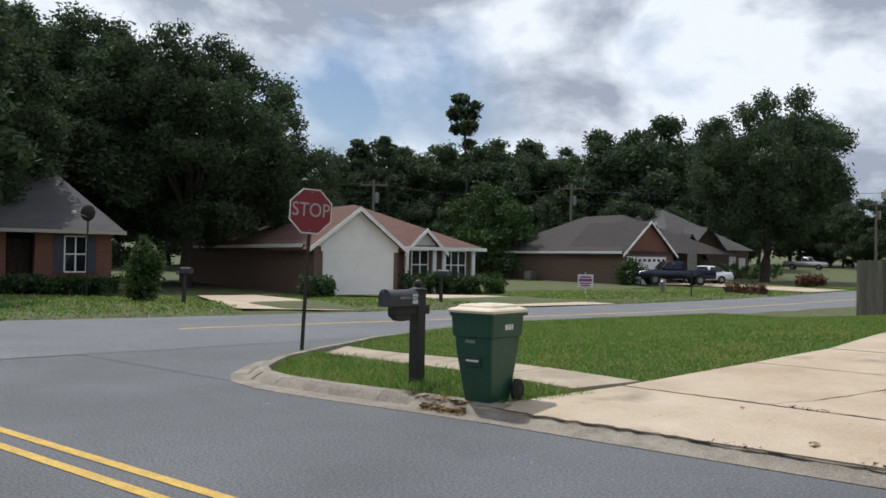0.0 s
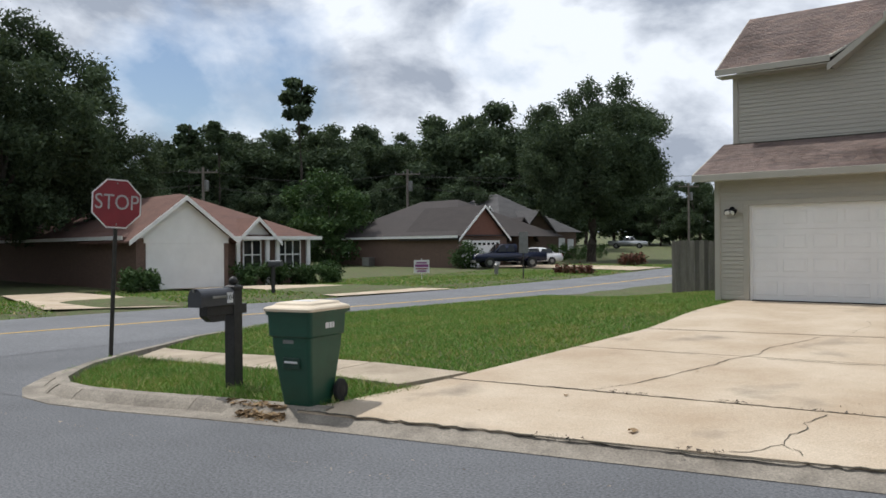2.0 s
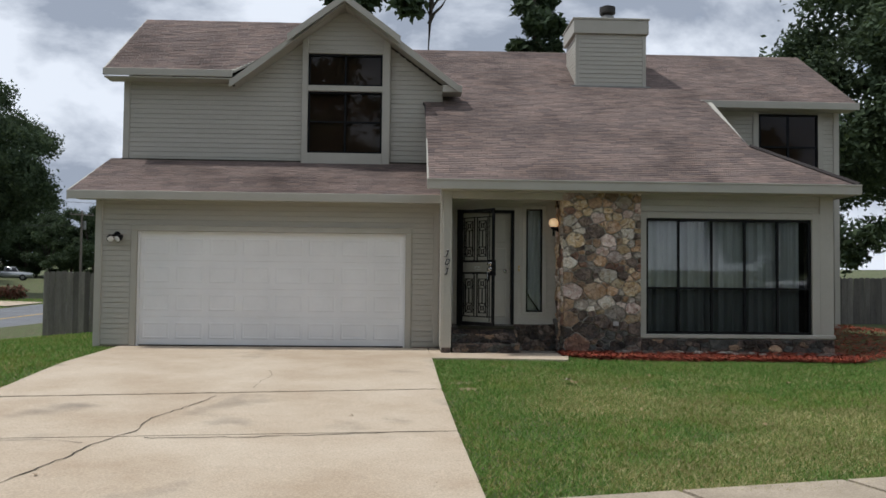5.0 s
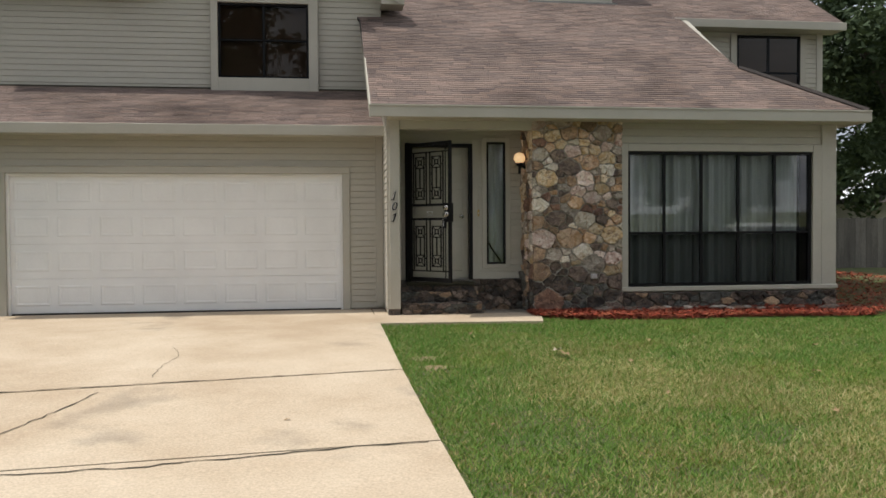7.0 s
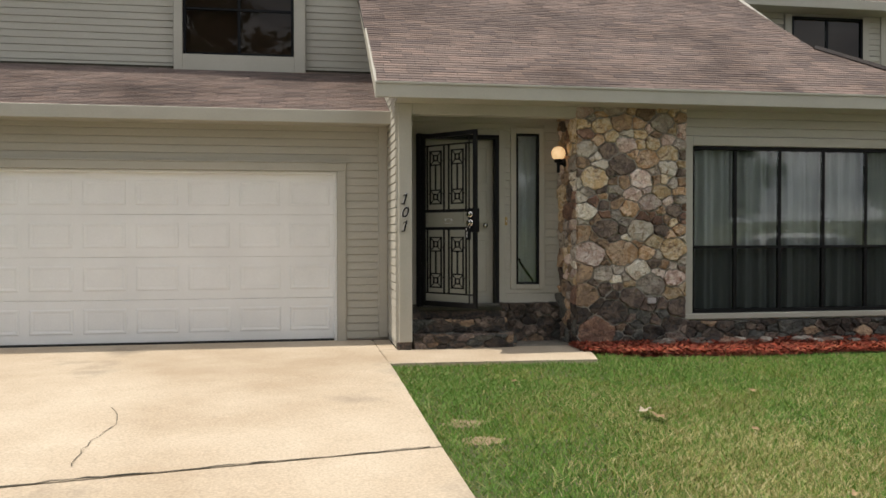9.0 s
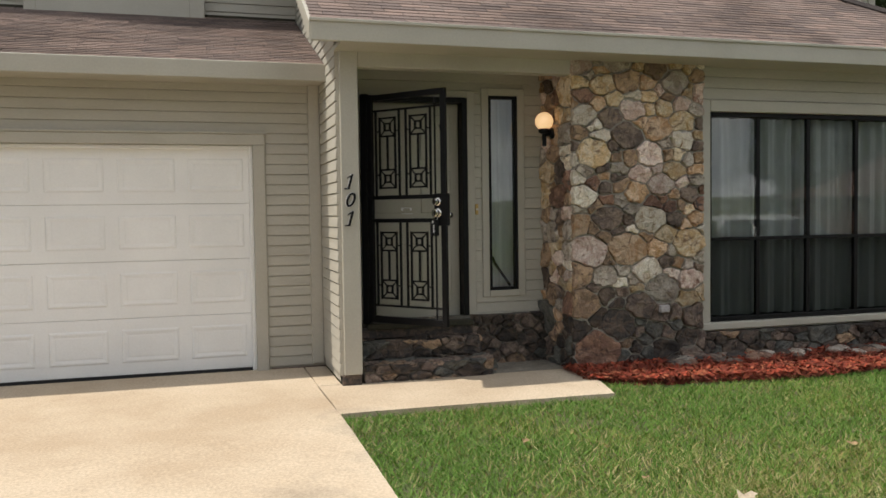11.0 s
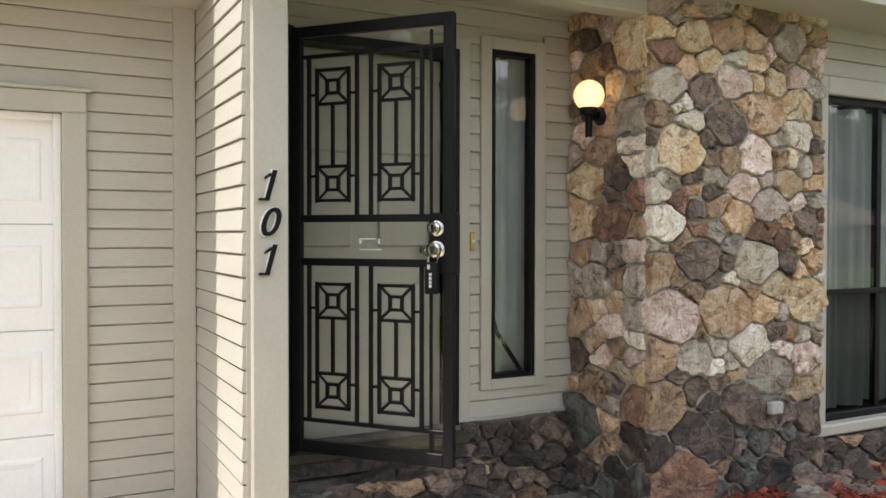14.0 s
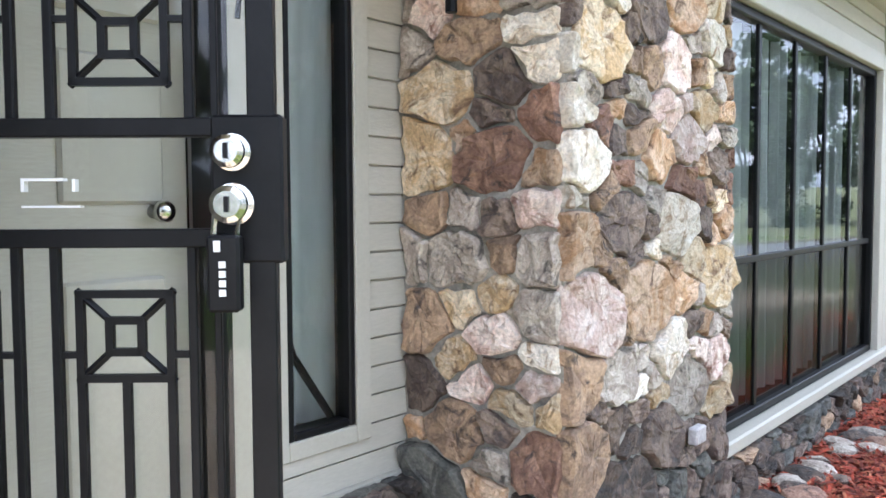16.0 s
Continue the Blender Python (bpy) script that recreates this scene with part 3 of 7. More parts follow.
def ground_sheet():
    bm = bmesh.new()

    def ticks(lo, hi, fine_lo, fine_hi, step):
        out = list(np.arange(fine_lo, fine_hi + 1e-6, step))
        d, x = step * 1.5, fine_hi
        while x < hi:
            x += d
            d *= 1.35
            out.append(min(x, hi))
        d, x = step * 1.5, fine_lo
        while x > lo:
            x -= d
            d *= 1.35
            out.insert(0, max(x, lo))
        return out

    us, vs = ticks(-900, 900, -26, 14, 0.5), ticks(-900, 900, -1, 27, 0.25)
    grid = []
    for v in vs:
        row = []
        for u in us:
            x, y = street(u, v)
            row.append(bm.verts.new((x, y, lot(x, y) - 0.03)))
        grid.append(row)
    for a, b in zip(grid, grid[1:]):
        for i in range(len(us) - 1):
            bm.faces.new((a[i], a[i + 1], b[i + 1], b[i]))
    return solid("ground", bm, "soil", "mown green lawn and bare earth around the houses", "ground", "structure", smooth=True)


ground_sheet()


def ribbon(left, right, z, material, name, label, category="road", lift=0.0, steps=1):
    """A strip of paving between two edge lines of equal count."""
    bm = bmesh.new()
    rows = []
    for (ax, ay), (bx, by) in zip(left, right):
        row = []
        for k in range(steps + 1):
            x, y = ax + (bx - ax) * k / steps, ay + (by - ay) * k / steps
            row.append(bm.verts.new((x, y, (lot(x, y) if z is None else z) + lift)))
        rows.append(row)
    for a, b in zip(rows, rows[1:]):
        for k in range(steps):
            bm.faces.new((a[k], a[k + 1], b[k + 1], b[k]))
    bmesh.ops.recalc_face_normals(bm, faces=bm.faces[:])
    if bm.faces[0].normal.z < 0:
        bmesh.ops.reverse_faces(bm, faces=bm.faces[:])
    return solid(name, bm, material, label, category, "structure")


us = [-30, -24, -18, -14, -10, -6, -2, 2, 6, 10, 20, 40, 90]
ribbon([street(u, 0.3) for u in us], [street(u, 8.05) for u in us], 0.0, "asphalt", "road", "smooth dark grey asphalt street")
YS = [-160, -90, -45, -20, -8, 0, 5, 10, 15, 20, 25, 30, 36, 44, 55, 70, 90, 120, 170]


def far_edge(y):
    return -21.0 + 1.8 * math.exp(-((y - 27) / 15.0) ** 2) - (0.0025 * max(0, y - 40) ** 2 if y < 80 else 4.0 + 0.2 * (y - 80))


cross_l, cross_r = [(far_edge(y), y) for y in YS], [(road_edge(y) + 0.12 if y > 12 else -13.1, y) for y in YS]
ribbon(cross_l, cross_r, None, "asphalt_old", "road", "older pale grey asphalt cross street", lift=0.008)
LINE_U = [-8.3, -6, -2, 2, 6, 10, 20, 40, 90]
for dv, nm in ((4.45, "a"), (4.15, "b")):
    ribbon([street(u, dv - 0.055) for u in LINE_U], [street(u, dv + 0.055) for u in LINE_U], 0.006, "yellow", "road_line", "worn double yellow centre line", "road marking")
ribbon([(far_edge(y) + 3.6, y) for y in YS], [(far_edge(y) + 3.75, y) for y in YS], None, "yellow", "road_line", "faded yellow centre line of cross street", "road marking", lift=0.014)


# the kerb with its gutter, rounding the corner into the cross street
KERB = [(-4.95, 7.06), (-5.6, 6.90), (-6.55, 6.66), (-7.4, 6.42), (-8.3, 6.24), (-9.0, 6.28), (-9.6, 6.56), (-10.15, 7.05), (-10.6, 7.5), (-11.3, 8.6), (-11.9, 9.7), (-12.5, 10.7), (-13.2, 13.0), (-13.6, 15.6)]
bm = bmesh.new()
bm.faces.new([bm.verts.new((x, y, 0.004)) for x, y in [(-8.9, 6.30)] + [(x + 0.05, y + 0.05) for x, y in KERB[5:-1]] + [(-13.3, 5.55)]])
bmesh.ops.recalc_face_normals(bm, faces=bm.faces[:])
if bm.faces[:][0].normal.z < 0:
    bmesh.ops.reverse_faces(bm, faces=bm.faces[:])
solid("road", bm, "asphalt", "asphalt where the two streets meet", "road", "structure")


def sweep(path, profile, bm=None):
    """A cross-section (offset to the left of the way, height) drawn along a line on the ground."""
    out = bm or bmesh.new()
    rows = []
    for i, p in enumerate(path):
        a, b = Vector(path[max(i - 1, 0)]), Vector(path[min(i + 1, len(path) - 1)])
        d = (b - a).normalized()
        n = Vector((d.y, -d.x))
        rows.append([out.verts.new((p[0] + n.x * o, p[1] + n.y * o, z)) for o, z in profile])
    for a, b in zip(rows, rows[1:]):
        for k in range(len(profile) - 1):
            out.faces.new((a[k], a[k + 1], b[k + 1], b[k]))
    out.faces.new(rows[0])
    out.faces.new(rows[-1][::-1])
    bmesh.ops.recalc_face_normals(out, faces=out.faces[:])
    return out


kerb = thing("kerb", "rounded weathered concrete kerb round the street corner", "kerb", kind="structure")
for i in range(len(KERB) - 1):
    bm = sweep([KERB[i], ((KERB[i][0] + KERB[i + 1][0]) / 2, (KERB[i][1] + KERB[i + 1][1]) / 2), KERB[i + 1]], [(-0.05, -0.05), (-0.03, 0.010), (0.22, 0.022), (0.30, 0.09), (0.36, 0.125), (0.50, 0.13), (0.53, -0.05)])
    part("kerb_stone", bm, "kerb", kerb)
bm = sweep([street(u, 0.28) for u in us[::-1]], [(-0.3, -0.05), (-0.28, 0.01), (0, 0.02), (0.06, 0.10), (0.2, 0.115), (0.22, -0.05)])
solid("kerb", bm, "kerb", "straight concrete kerb along the street", "kerb", "structure")
# gutter strip in front of the drive
ribbon([street(u, 7.85) for u in (-4.7, -3, -1, 1, 3, 6)], [street(u, 8.32) for u in (-4.7, -3, -1, 1, 3, 6)], None, "kerb", "gutter", "low rough concrete gutter before the driveway", "gutter", lift=0.006, steps=3)


# the driveway: slabs with open joints and cracks between them
def slab_piece(corners, name, parent, material="concrete", thick=0.10):
    """A slab whose top follows the ground."""
    bm = bmesh.new()
    (ax, ay), (bx, by), (cx, cy), (dx, dy) = corners
    n = 8
    top = []
    for j in range(n + 1):
        row = []
        for i in range(n + 1):
            f, g = i / n, j / n
            x = (ax * (1 - f) + bx * f) * (1 - g) + (dx * (1 - f) + cx * f) * g
            y = (ay * (1 - f) + by * f) * (1 - g) + (dy * (1 - f) + cy * f) * g
            row.append(bm.verts.new((x, y, lot(x, y) + 0.012)))
        top.append(row)
    for a, b in zip(top, top[1:]):
        for i in range(n):
            bm.faces.new((a[i], a[i + 1], b[i + 1], b[i]))
    rim = top[0] + [r[-1] for r in top[1:]] + top[-1][::-1][1:] + [r[0] for r in top[::-1][1:-1]]
    low = [bm.verts.new((v.co.x, v.co.y, v.co.z - thick)) for v in rim]
    for i in range(len(rim)):
        bm.faces.new((rim[i], low[i], low[(i + 1) % len(rim)], rim[(i + 1) % len(rim)]))
    bmesh.ops.recalc_face_normals(bm, faces=bm.faces[:])
    return part(name, bm, material, parent)


drive = thing("driveway", "wide tan concrete driveway with dark joints and cracks", "driveway", kind="structure")
G = 0.012
JOINTS = [                                          # left end and right end of each joint, from the street to the garage
    ((-5.30, 7.24), (0.86, 8.44)),
    ((-4.95, 9.34), (0.79, 10.05)),
    ((-4.74, 12.10), (0.68, 12.78)),
    ((-4.60, 14.16), (0.61, 15.10)),
    ((-5.05, 19.95), (0.52, 19.95)),
]
for (l0, r0), (l1, r1) in zip(JOINTS, JOINTS[1:]):
    slab_piece([(l0[0], l0[1] + G), (r0[0], r0[1] + G), (r1[0], r1[1] - G), (l1[0], l1[1] - G)], "concrete_slab", drive)
slab_piece([(0.87, 8.46), (2.35, 8.76), (1.30, 9.60), (0.80, 10.06)], "concrete_slab", drive)

def crack(points, width, name="crack"):
    """A thin dark open crack that wanders over the slabs."""
    rnd = random.Random(len(points) * 7 + int(points[0][0] * 10))
    bm = bmesh.new()
    fine = []
    for (ax, ay), (bx, by) in zip(points, points[1:]):
        n = max(2, int(math.hypot(bx - ax, by - ay) / 0.09))
        for k in range(n):
            f = k / n
            fine.append((ax + (bx - ax) * f + rnd.uniform(-0.02, 0.02), ay + (by - ay) * f + rnd.uniform(-0.02, 0.02), width * rnd.uniform(0.3, 1.0)))
    prev = None
    for i in range(len(fine)):
        x, y, w = fine[i]
        x2, y2, _ = fine[min(i + 1, len(fine) - 1)]
        x1, y1, _ = fine[max(i - 1, 0)]
        d = Vector((x2 - x1, y2 - y1)).normalized()
        a = bm.verts.new((x - d.y * w, y + d.x * w, lot(x, y) + 0.017))
        b = bm.verts.new((x + d.y * w, y - d.x * w, lot(x, y) + 0.017))
        if prev:
            bm.faces.new((prev[0], prev[1], b, a))
        prev = (a, b)
    bmesh.ops.recalc_face_normals(bm, faces=bm.faces[:])
    return part(name, bm, "joint", drive)


def path_slabs():
    for near, far, n in ((((-10.6, 8.75), (-5.25, 8.78)), ((-11.2, 9.62), (-4.98, 9.75)), 4), (((1.33, 9.62), (14.0, 12.35)), ((0.80, 10.56), (13.8, 13.55)), 9)):
        walkway = thing("pavement", "narrow stained concrete footpath beside the street", "footpath", kind="structure")

        def at(line, f):
            return (line[0][0] + (line[1][0] - line[0][0]) * f, line[0][1] + (line[1][1] - line[0][1]) * f)

        for k in range(n):
            f, g = k / n + 0.002, (k + 1) / n - 0.002
            slab_piece([at(near, f), at(near, g), at(far, g), at(far, f)], "concrete_slab", walkway, "path")
    slab_piece([(0.83, 10.08), (1.30, 9.64), (1.315, 9.66), (0.82, 10.55)], "concrete_slab", walkway, "path")
    front = thing("pavement", "short concrete walk from the driveway to the steps", "footpath", kind="structure")
    slab_piece([(0.55, 17.97), (2.75, 17.97), (2.95, 19.0), (0.53, 19.0)], "concrete_slab", front, "concrete")
    slab_piece([(0.54, 19.01), (0.735, 19.01), (0.735, 19.93), (0.54, 19.93)], "concrete_slab", front, "concrete")
    # darker kerb concrete here puts some of the porch's shade into the slab
    slab_piece([(0.95, 19.01), (2.82, 19.01), (2.82, 19.6), (0.95, 19.6)], "concrete_slab", front, "kerb")


path_slabs()
# far drives of the houses over the cross street
ribbon([(-21.2, 12.6), (-27, 14.6), (-34, 17.2)], [(-20.6, 16.4), (-27, 18.2), (-34, 20.0)], None, "concrete", "driveway", "pale concrete driveway over the cross street", "driveway", lift=0.02, steps=2)
ribbon([(-20.0, 22.5), (-26, 23.6), (-32.8, 24.0)], [(-19.4, 28.5), (-26, 27.6), (-31.8, 28.0)], None, "concrete", "driveway", "pale concrete driveway to a white garage", "driveway", lift=0.02, steps=2)
ribbon([(-21.5, 50.0), (-29, 55.0), (-37.8, 56.0)], [(-22.5, 57.5), (-29, 61.0), (-37, 62.0)], None, "concrete", "driveway", "pale concrete driveway beside a parked pickup", "driveway", lift=0.02, steps=2)
ribbon([(8.8, y) for y in np.arange(9.7, 17.6, 0.5)], [(12.2, y + 0.7) for y in np.arange(9.7, 17.6, 0.5)], None, "concrete", "driveway", "neighbouring concrete driveway with a parked car", "driveway", lift=0.03, steps=14)

# ---- the grey house ----
house = thing("house", "grey two-storey house with brown shingles and field-stone column", "house")


def planks(parent, u0, u1, z0, z1, pitch, put, holes=(), name="siding_board"):
    """Lapped boards between z0 and z1; put(u, out, z) gives the place; holes: (u0, u1, z0, z1)."""
    n = max(1, round((z1 - z0) / pitch))
    h = (z1 - z0) / n
    for i in range(n):
        za, zb = z0 + i * h, z0 + (i + 1) * h
        mid = (za + zb) / 2
        cuts = sorted((max(a, u0), min(b, u1)) for a, b, c, d in holes if c < mid < d and b > u0 and a < u1)
        at, runs = u0, []
        for a, b in cuts:
            if a > at + 0.01:
                runs.append((at, a))
            at = max(at, b)
        if u1 > at + 0.01:
            runs.append((at, u1))
        for a, b in runs:
            bm = bmesh.new()
            prof = [(0.0, za + 0.0075), (0.017, za + 0.0075), (0.019, za + 0.0105), (0.012, zb), (0.0, zb)]
            slabv = [[bm.verts.new(put(u, o, z)) for o, z in prof] for u in (a, b)]
            for k in range(len(prof)):
                bm.faces.new((slabv[0][k], slabv[0][(k + 1) % 5], slabv[1][(k + 1) % 5], slabv[1][k]))
            bm.faces.new(slabv[0])
            bm.faces.new(slabv[1][::-1])
            bmesh.ops.recalc_face_normals(bm, faces=bm.faces[:])
            part(name, bm, "siding", parent)


def front(y):
    return lambda u, o, z: (u, y - o, z)


def side(x):
    return lambda u, o, z: (x - o, u, z)


FL = 0.50                                           # floor of the garage
# wall cores
GX0, GX1, GTOP = -4.77, 0.10, 2.595
wall = part("wall", box(-5.5, GX0 - 0.02, 19.93, 20.08, 0.35, 3.35), "siding", house)
part("wall", box(GX1 + 0.02, 0.74, 19.93, 20.08, 0.35, 3.35), "siding", house)
part("wall", box(GX0 - 0.02, GX1 + 0.02, 19.93, 20.08, GTOP, 3.35), "siding", house)
garage_wall = thing("siding", "", "", "")
garage_wall.parent = house
planks(garage_wall, -5.42, 0.62, 0.53, 3.17, 0.0945, front(19.93), [(GX0 - 0.11, GX1 + 0.11, 0.4, GTOP + 0.12)])
for x0, x1, z0, z1 in ((GX0 - 0.11, GX0, 0.5, GTOP), (GX1, GX1 + 0.11, 0.5, GTOP), (GX0 - 0.11, GX1 + 0.11, GTOP, GTOP + 0.10), (-5.52, -5.40, 0.5, 3.15)):
    part("trim_board", box(x0, x1, 19.885, 19.95, z0, z1, 0.006), "trim", house)
part("trim_board", box(GX0 - 0.13, GX1 + 0.13, 19.87, 19.95, GTOP + 0.10, GTOP + 0.118, 0.004), "trim", house)

door_g = thing("garage_door", "white sectional garage door with raised panels, closed", "garage door")


def garage_panel(x0, x1, z0, z1, y, cols, parent, deep=0.02):
    """One section of the door with raised fields."""
    bm = bmesh.new()
    w = (x1 - x0) / cols
    box(x0, x1, y, y + 0.045, z0 + 0.0015, z1 - 0.0015, 0.003, bm)
    section = part("door_section", bm, "white", parent)
    for c in range(cols):
        bm = bmesh.new()
        a, b = x0 + c * w + 0.055, x0 + (c + 1) * w - 0.055
        lo, hi = z0 + 0.11, z1 - 0.10
        o = [(a, lo), (b, lo), (b, hi), (a, hi)]
        rings = []
        for inset, out in ((0.0, 0.0005), (0.010, 0.007), (0.024, 0.008), (0.050, 0.002), (0.062, 0.004)):
            rings.append([bm.verts.new((x + (inset if x == a else -inset), y - out, z + (inset if z == lo else -inset))) for x, z in o])
        for p, q in zip(rings, rings[1:]):
            for k in range(4):
                bm.faces.new((p[k], p[(k + 1) % 4], q[(k + 1) % 4], q[k]))
        bm.faces.new(rings[-1])
        part("door_panel", bm, "white", section)
    return section


for i in range(4):
    h = (GTOP - 0.02 - 0.53) / 4
    garage_panel(GX0 + 0.03, GX1 - 0.03, 0.53 + i * h, 0.53 + (i + 1) * h, 20.0, 8, door_g)
part("weather_seal", box(GX0 + 0.03, GX1 - 0.03, 19.99, 20.05, 0.505, 0.53), "rubber", door_g)
for x0, x1, z0, z1 in ((GX0, GX0 + 0.035, 0.5, GTOP), (GX1 - 0.035, GX1, 0.5, GTOP), (GX0 + 0.035, GX1 - 0.035, GTOP - 0.035, GTOP)):
    part("door_stop", box(x0, x1, 19.94, 20.0, z0, z1, 0.004), "white", door_g)
part("wall", box(-5.5, 0.74, 20.06, 20.09, 0.35, 0.5), "joint", house)
part("foundation", box(-5.5, GX0 - 0.13, 19.91, 19.98, 0.3, 0.52), "brick_dark", house)
part("foundation", box(GX1 + 0.13, 0.74, 19.91, 19.98, 0.3, 0.52), "brick_dark", house)

# wing wall with corner post beside the porch
part("wall", box(0.735, 0.90, 18.95, 20.0, 0.53, 3.45), "siding", house)
ret = thing("siding", "", "")
ret.parent = house
planks(ret, 18.955, 19.90, 0.60, 3.26, 0.0945, side(0.735))
for i in range(18):
    z = 3.26 + i * 0.0945
    planks(ret, max(18.96, 18.55 + (z + 0.0945 - 3.44 + 0.12) / 0.63), 21.6, z, z + 0.0945, 0.0945, side(0.735))
part("wall", slab([(0.735, 18.95, 3.3), (0.735, 21.7, 3.3), (0.735, 21.7, 5.30), (0.735, 18.95, 3.58)], (0.16, 0, 0)), "siding", house)
part("post_board", box(0.752, 0.905, 18.92, 18.955, 0.60, 3.30, 0.006), "trim", house)
part("post_foot", box(0.735, 0.90, 18.93, 19.05, 0.45, 0.60, 0.01), "stone_dark", house)
part("trim_board", box(0.61, 0.716, 19.875, 19.93, 0.55, 3.2, 0.004), "trim", house)
# beam over the porch
part("beam", box(0.905, 2.84, 18.92, 19.05, 3.17, 3.47, 0.008), "trim", house)
part("porch_ceiling", box(0.90, 2.84, 19.0, 19.7, 3.36, 3.40), "trim", house)
# door wall
DX0, DX1, DZ0, DZ1 = 1.05, 2.06, 0.93, 3.03
SX0, SX1, SZ0, SZ1 = 2.28, 2.575, 1.20, 3.06
for x0, x1, z0, z1 in ((0.90, DX0, 0.45, 3.45), (DX1, SX0, 0.45, 3.45), (SX1, 2.95, 0.45, 3.45), (DX0, DX1, DZ1, 3.45), (SX0, SX1, SZ1, 3.45), (SX0, SX1, 0.45, SZ0), (DX0, DX1, 0.45, DZ0)):
    part("wall", box(x0, x1, 19.6, 19.75, z0, z1), "siding", house)
dw = thing("siding", "", "")
dw.parent = house
planks(dw, 0.905, 2.84, 0.98, 3.37, 0.098, front(19.6), [(DX0 - 0.06, DX1 + 0.08, 0.5, DZ1 + 0.06), (SX0 - 0.07, SX1 + 0.07, SZ0 - 0.06, SZ1 + 0.07)])
for x0, x1, z0, z1 in ((DX1, DX1 + 0.08, DZ0, DZ1 + 0.07), (DX0 - 0.06, DX0, DZ0, DZ1 + 0.07), (DX0, DX1, DZ1, DZ1 + 0.07), (SX0 - 0.07, SX0, SZ0 - 0.06, SZ1 + 0.07), (SX1, SX1 + 0.07, SZ0 - 0.06, SZ1 + 0.07), (SX0, SX1, SZ1, SZ1 + 0.07), (SX0, SX1, SZ0 - 0.06, SZ0)):
    part("trim_board", box(x0, x1, 19.565, 19.61, z0, z1, 0.004), "trim", house)
part("ledge", box(2.06, 2.84, 19.56, 19.62, 0.972, 0.992, 0.004), "trim", house)
# big window wall
WX0, WX1, WZ0, WZ1 = 4.30, 7.24, 0.86, 2.88
for x0, x1, z0, z1 in ((4.1, WX0, 0.4, 3.45), (WX1, 7.62, 0.4, 3.45), (WX0, WX1, WZ1, 3.45), (WX0, WX1, 0.4, WZ0)):
    part("wall", box(x0, x1, 19.0, 19.15, z0, z1), "siding", house)
bw = thing("siding", "", "")
bw.parent = house
planks(bw, 4.18, 7.62, 2.99, 3.31, 0.0945, front(19.0))
for x0, x1, z0, z1 in ((WX0 - 0.12, WX0, 0.78, WZ1 + 0.11), (WX1, WX1 + 0.14, 0.78, WZ1 + 0.11), (7.38, 7.62, 0.78, 3.3), (WX0, WX1, WZ1, WZ1 + 0.11)):
    part("trim_board", box(x0, x1, 18.955, 19.01, z0, z1, 0.005), "trim", house)
part("window_sill", box(WX0 - 0.14, 7.64, 18.925, 19.02, 0.79, 0.86, 0.01), "trim", house)
part("wall", box(7.47, 7.62, 19.15, 22.5, 0.4, 3.5), "siding", house)
part("wall", box(7.62, 9.56, 22.5, 22.65, 0.4, 5.7), "siding", house)
part("corner_board", box(9.46, 9.58, 22.46, 22.5, 0.4, 5.6), "trim", house)
part("wall", box(9.41, 9.56, 22.65, 27.0, 0.4, 5.7), "siding", house)
part("wall", box(-5.5, 9.56, 27.0, 27.15, 0.4, 5.7), "siding", house)
part("wall", box(-5.5, -5.35, 20.08, 27.0, 0.4, 3.4), "siding", house)
part("floor", box(-5.4, 9.4, 20.1, 27.0, 0.42, 0.48), "path", house)


# roofs: a plane through the eave with shingle courses laid on it
def roof_plane(outline, y0, z0, slope, name="roof_deck", thick=0.05):
    bm = slab([(x, y, z0 + slope * (y - y0)) for x, y in outline], (0, 0, -thick))
    return part(name, bm, "roof_brown", house)


def inside(poly, x, y):
    hit = False
    for (ax, ay), (bx, by) in zip(poly, poly[1:] + poly[:1]):
        if (ay > y) != (by > y) and x < ax + (y - ay) * (bx - ax) / (by - ay):
            hit = not hit
    return hit


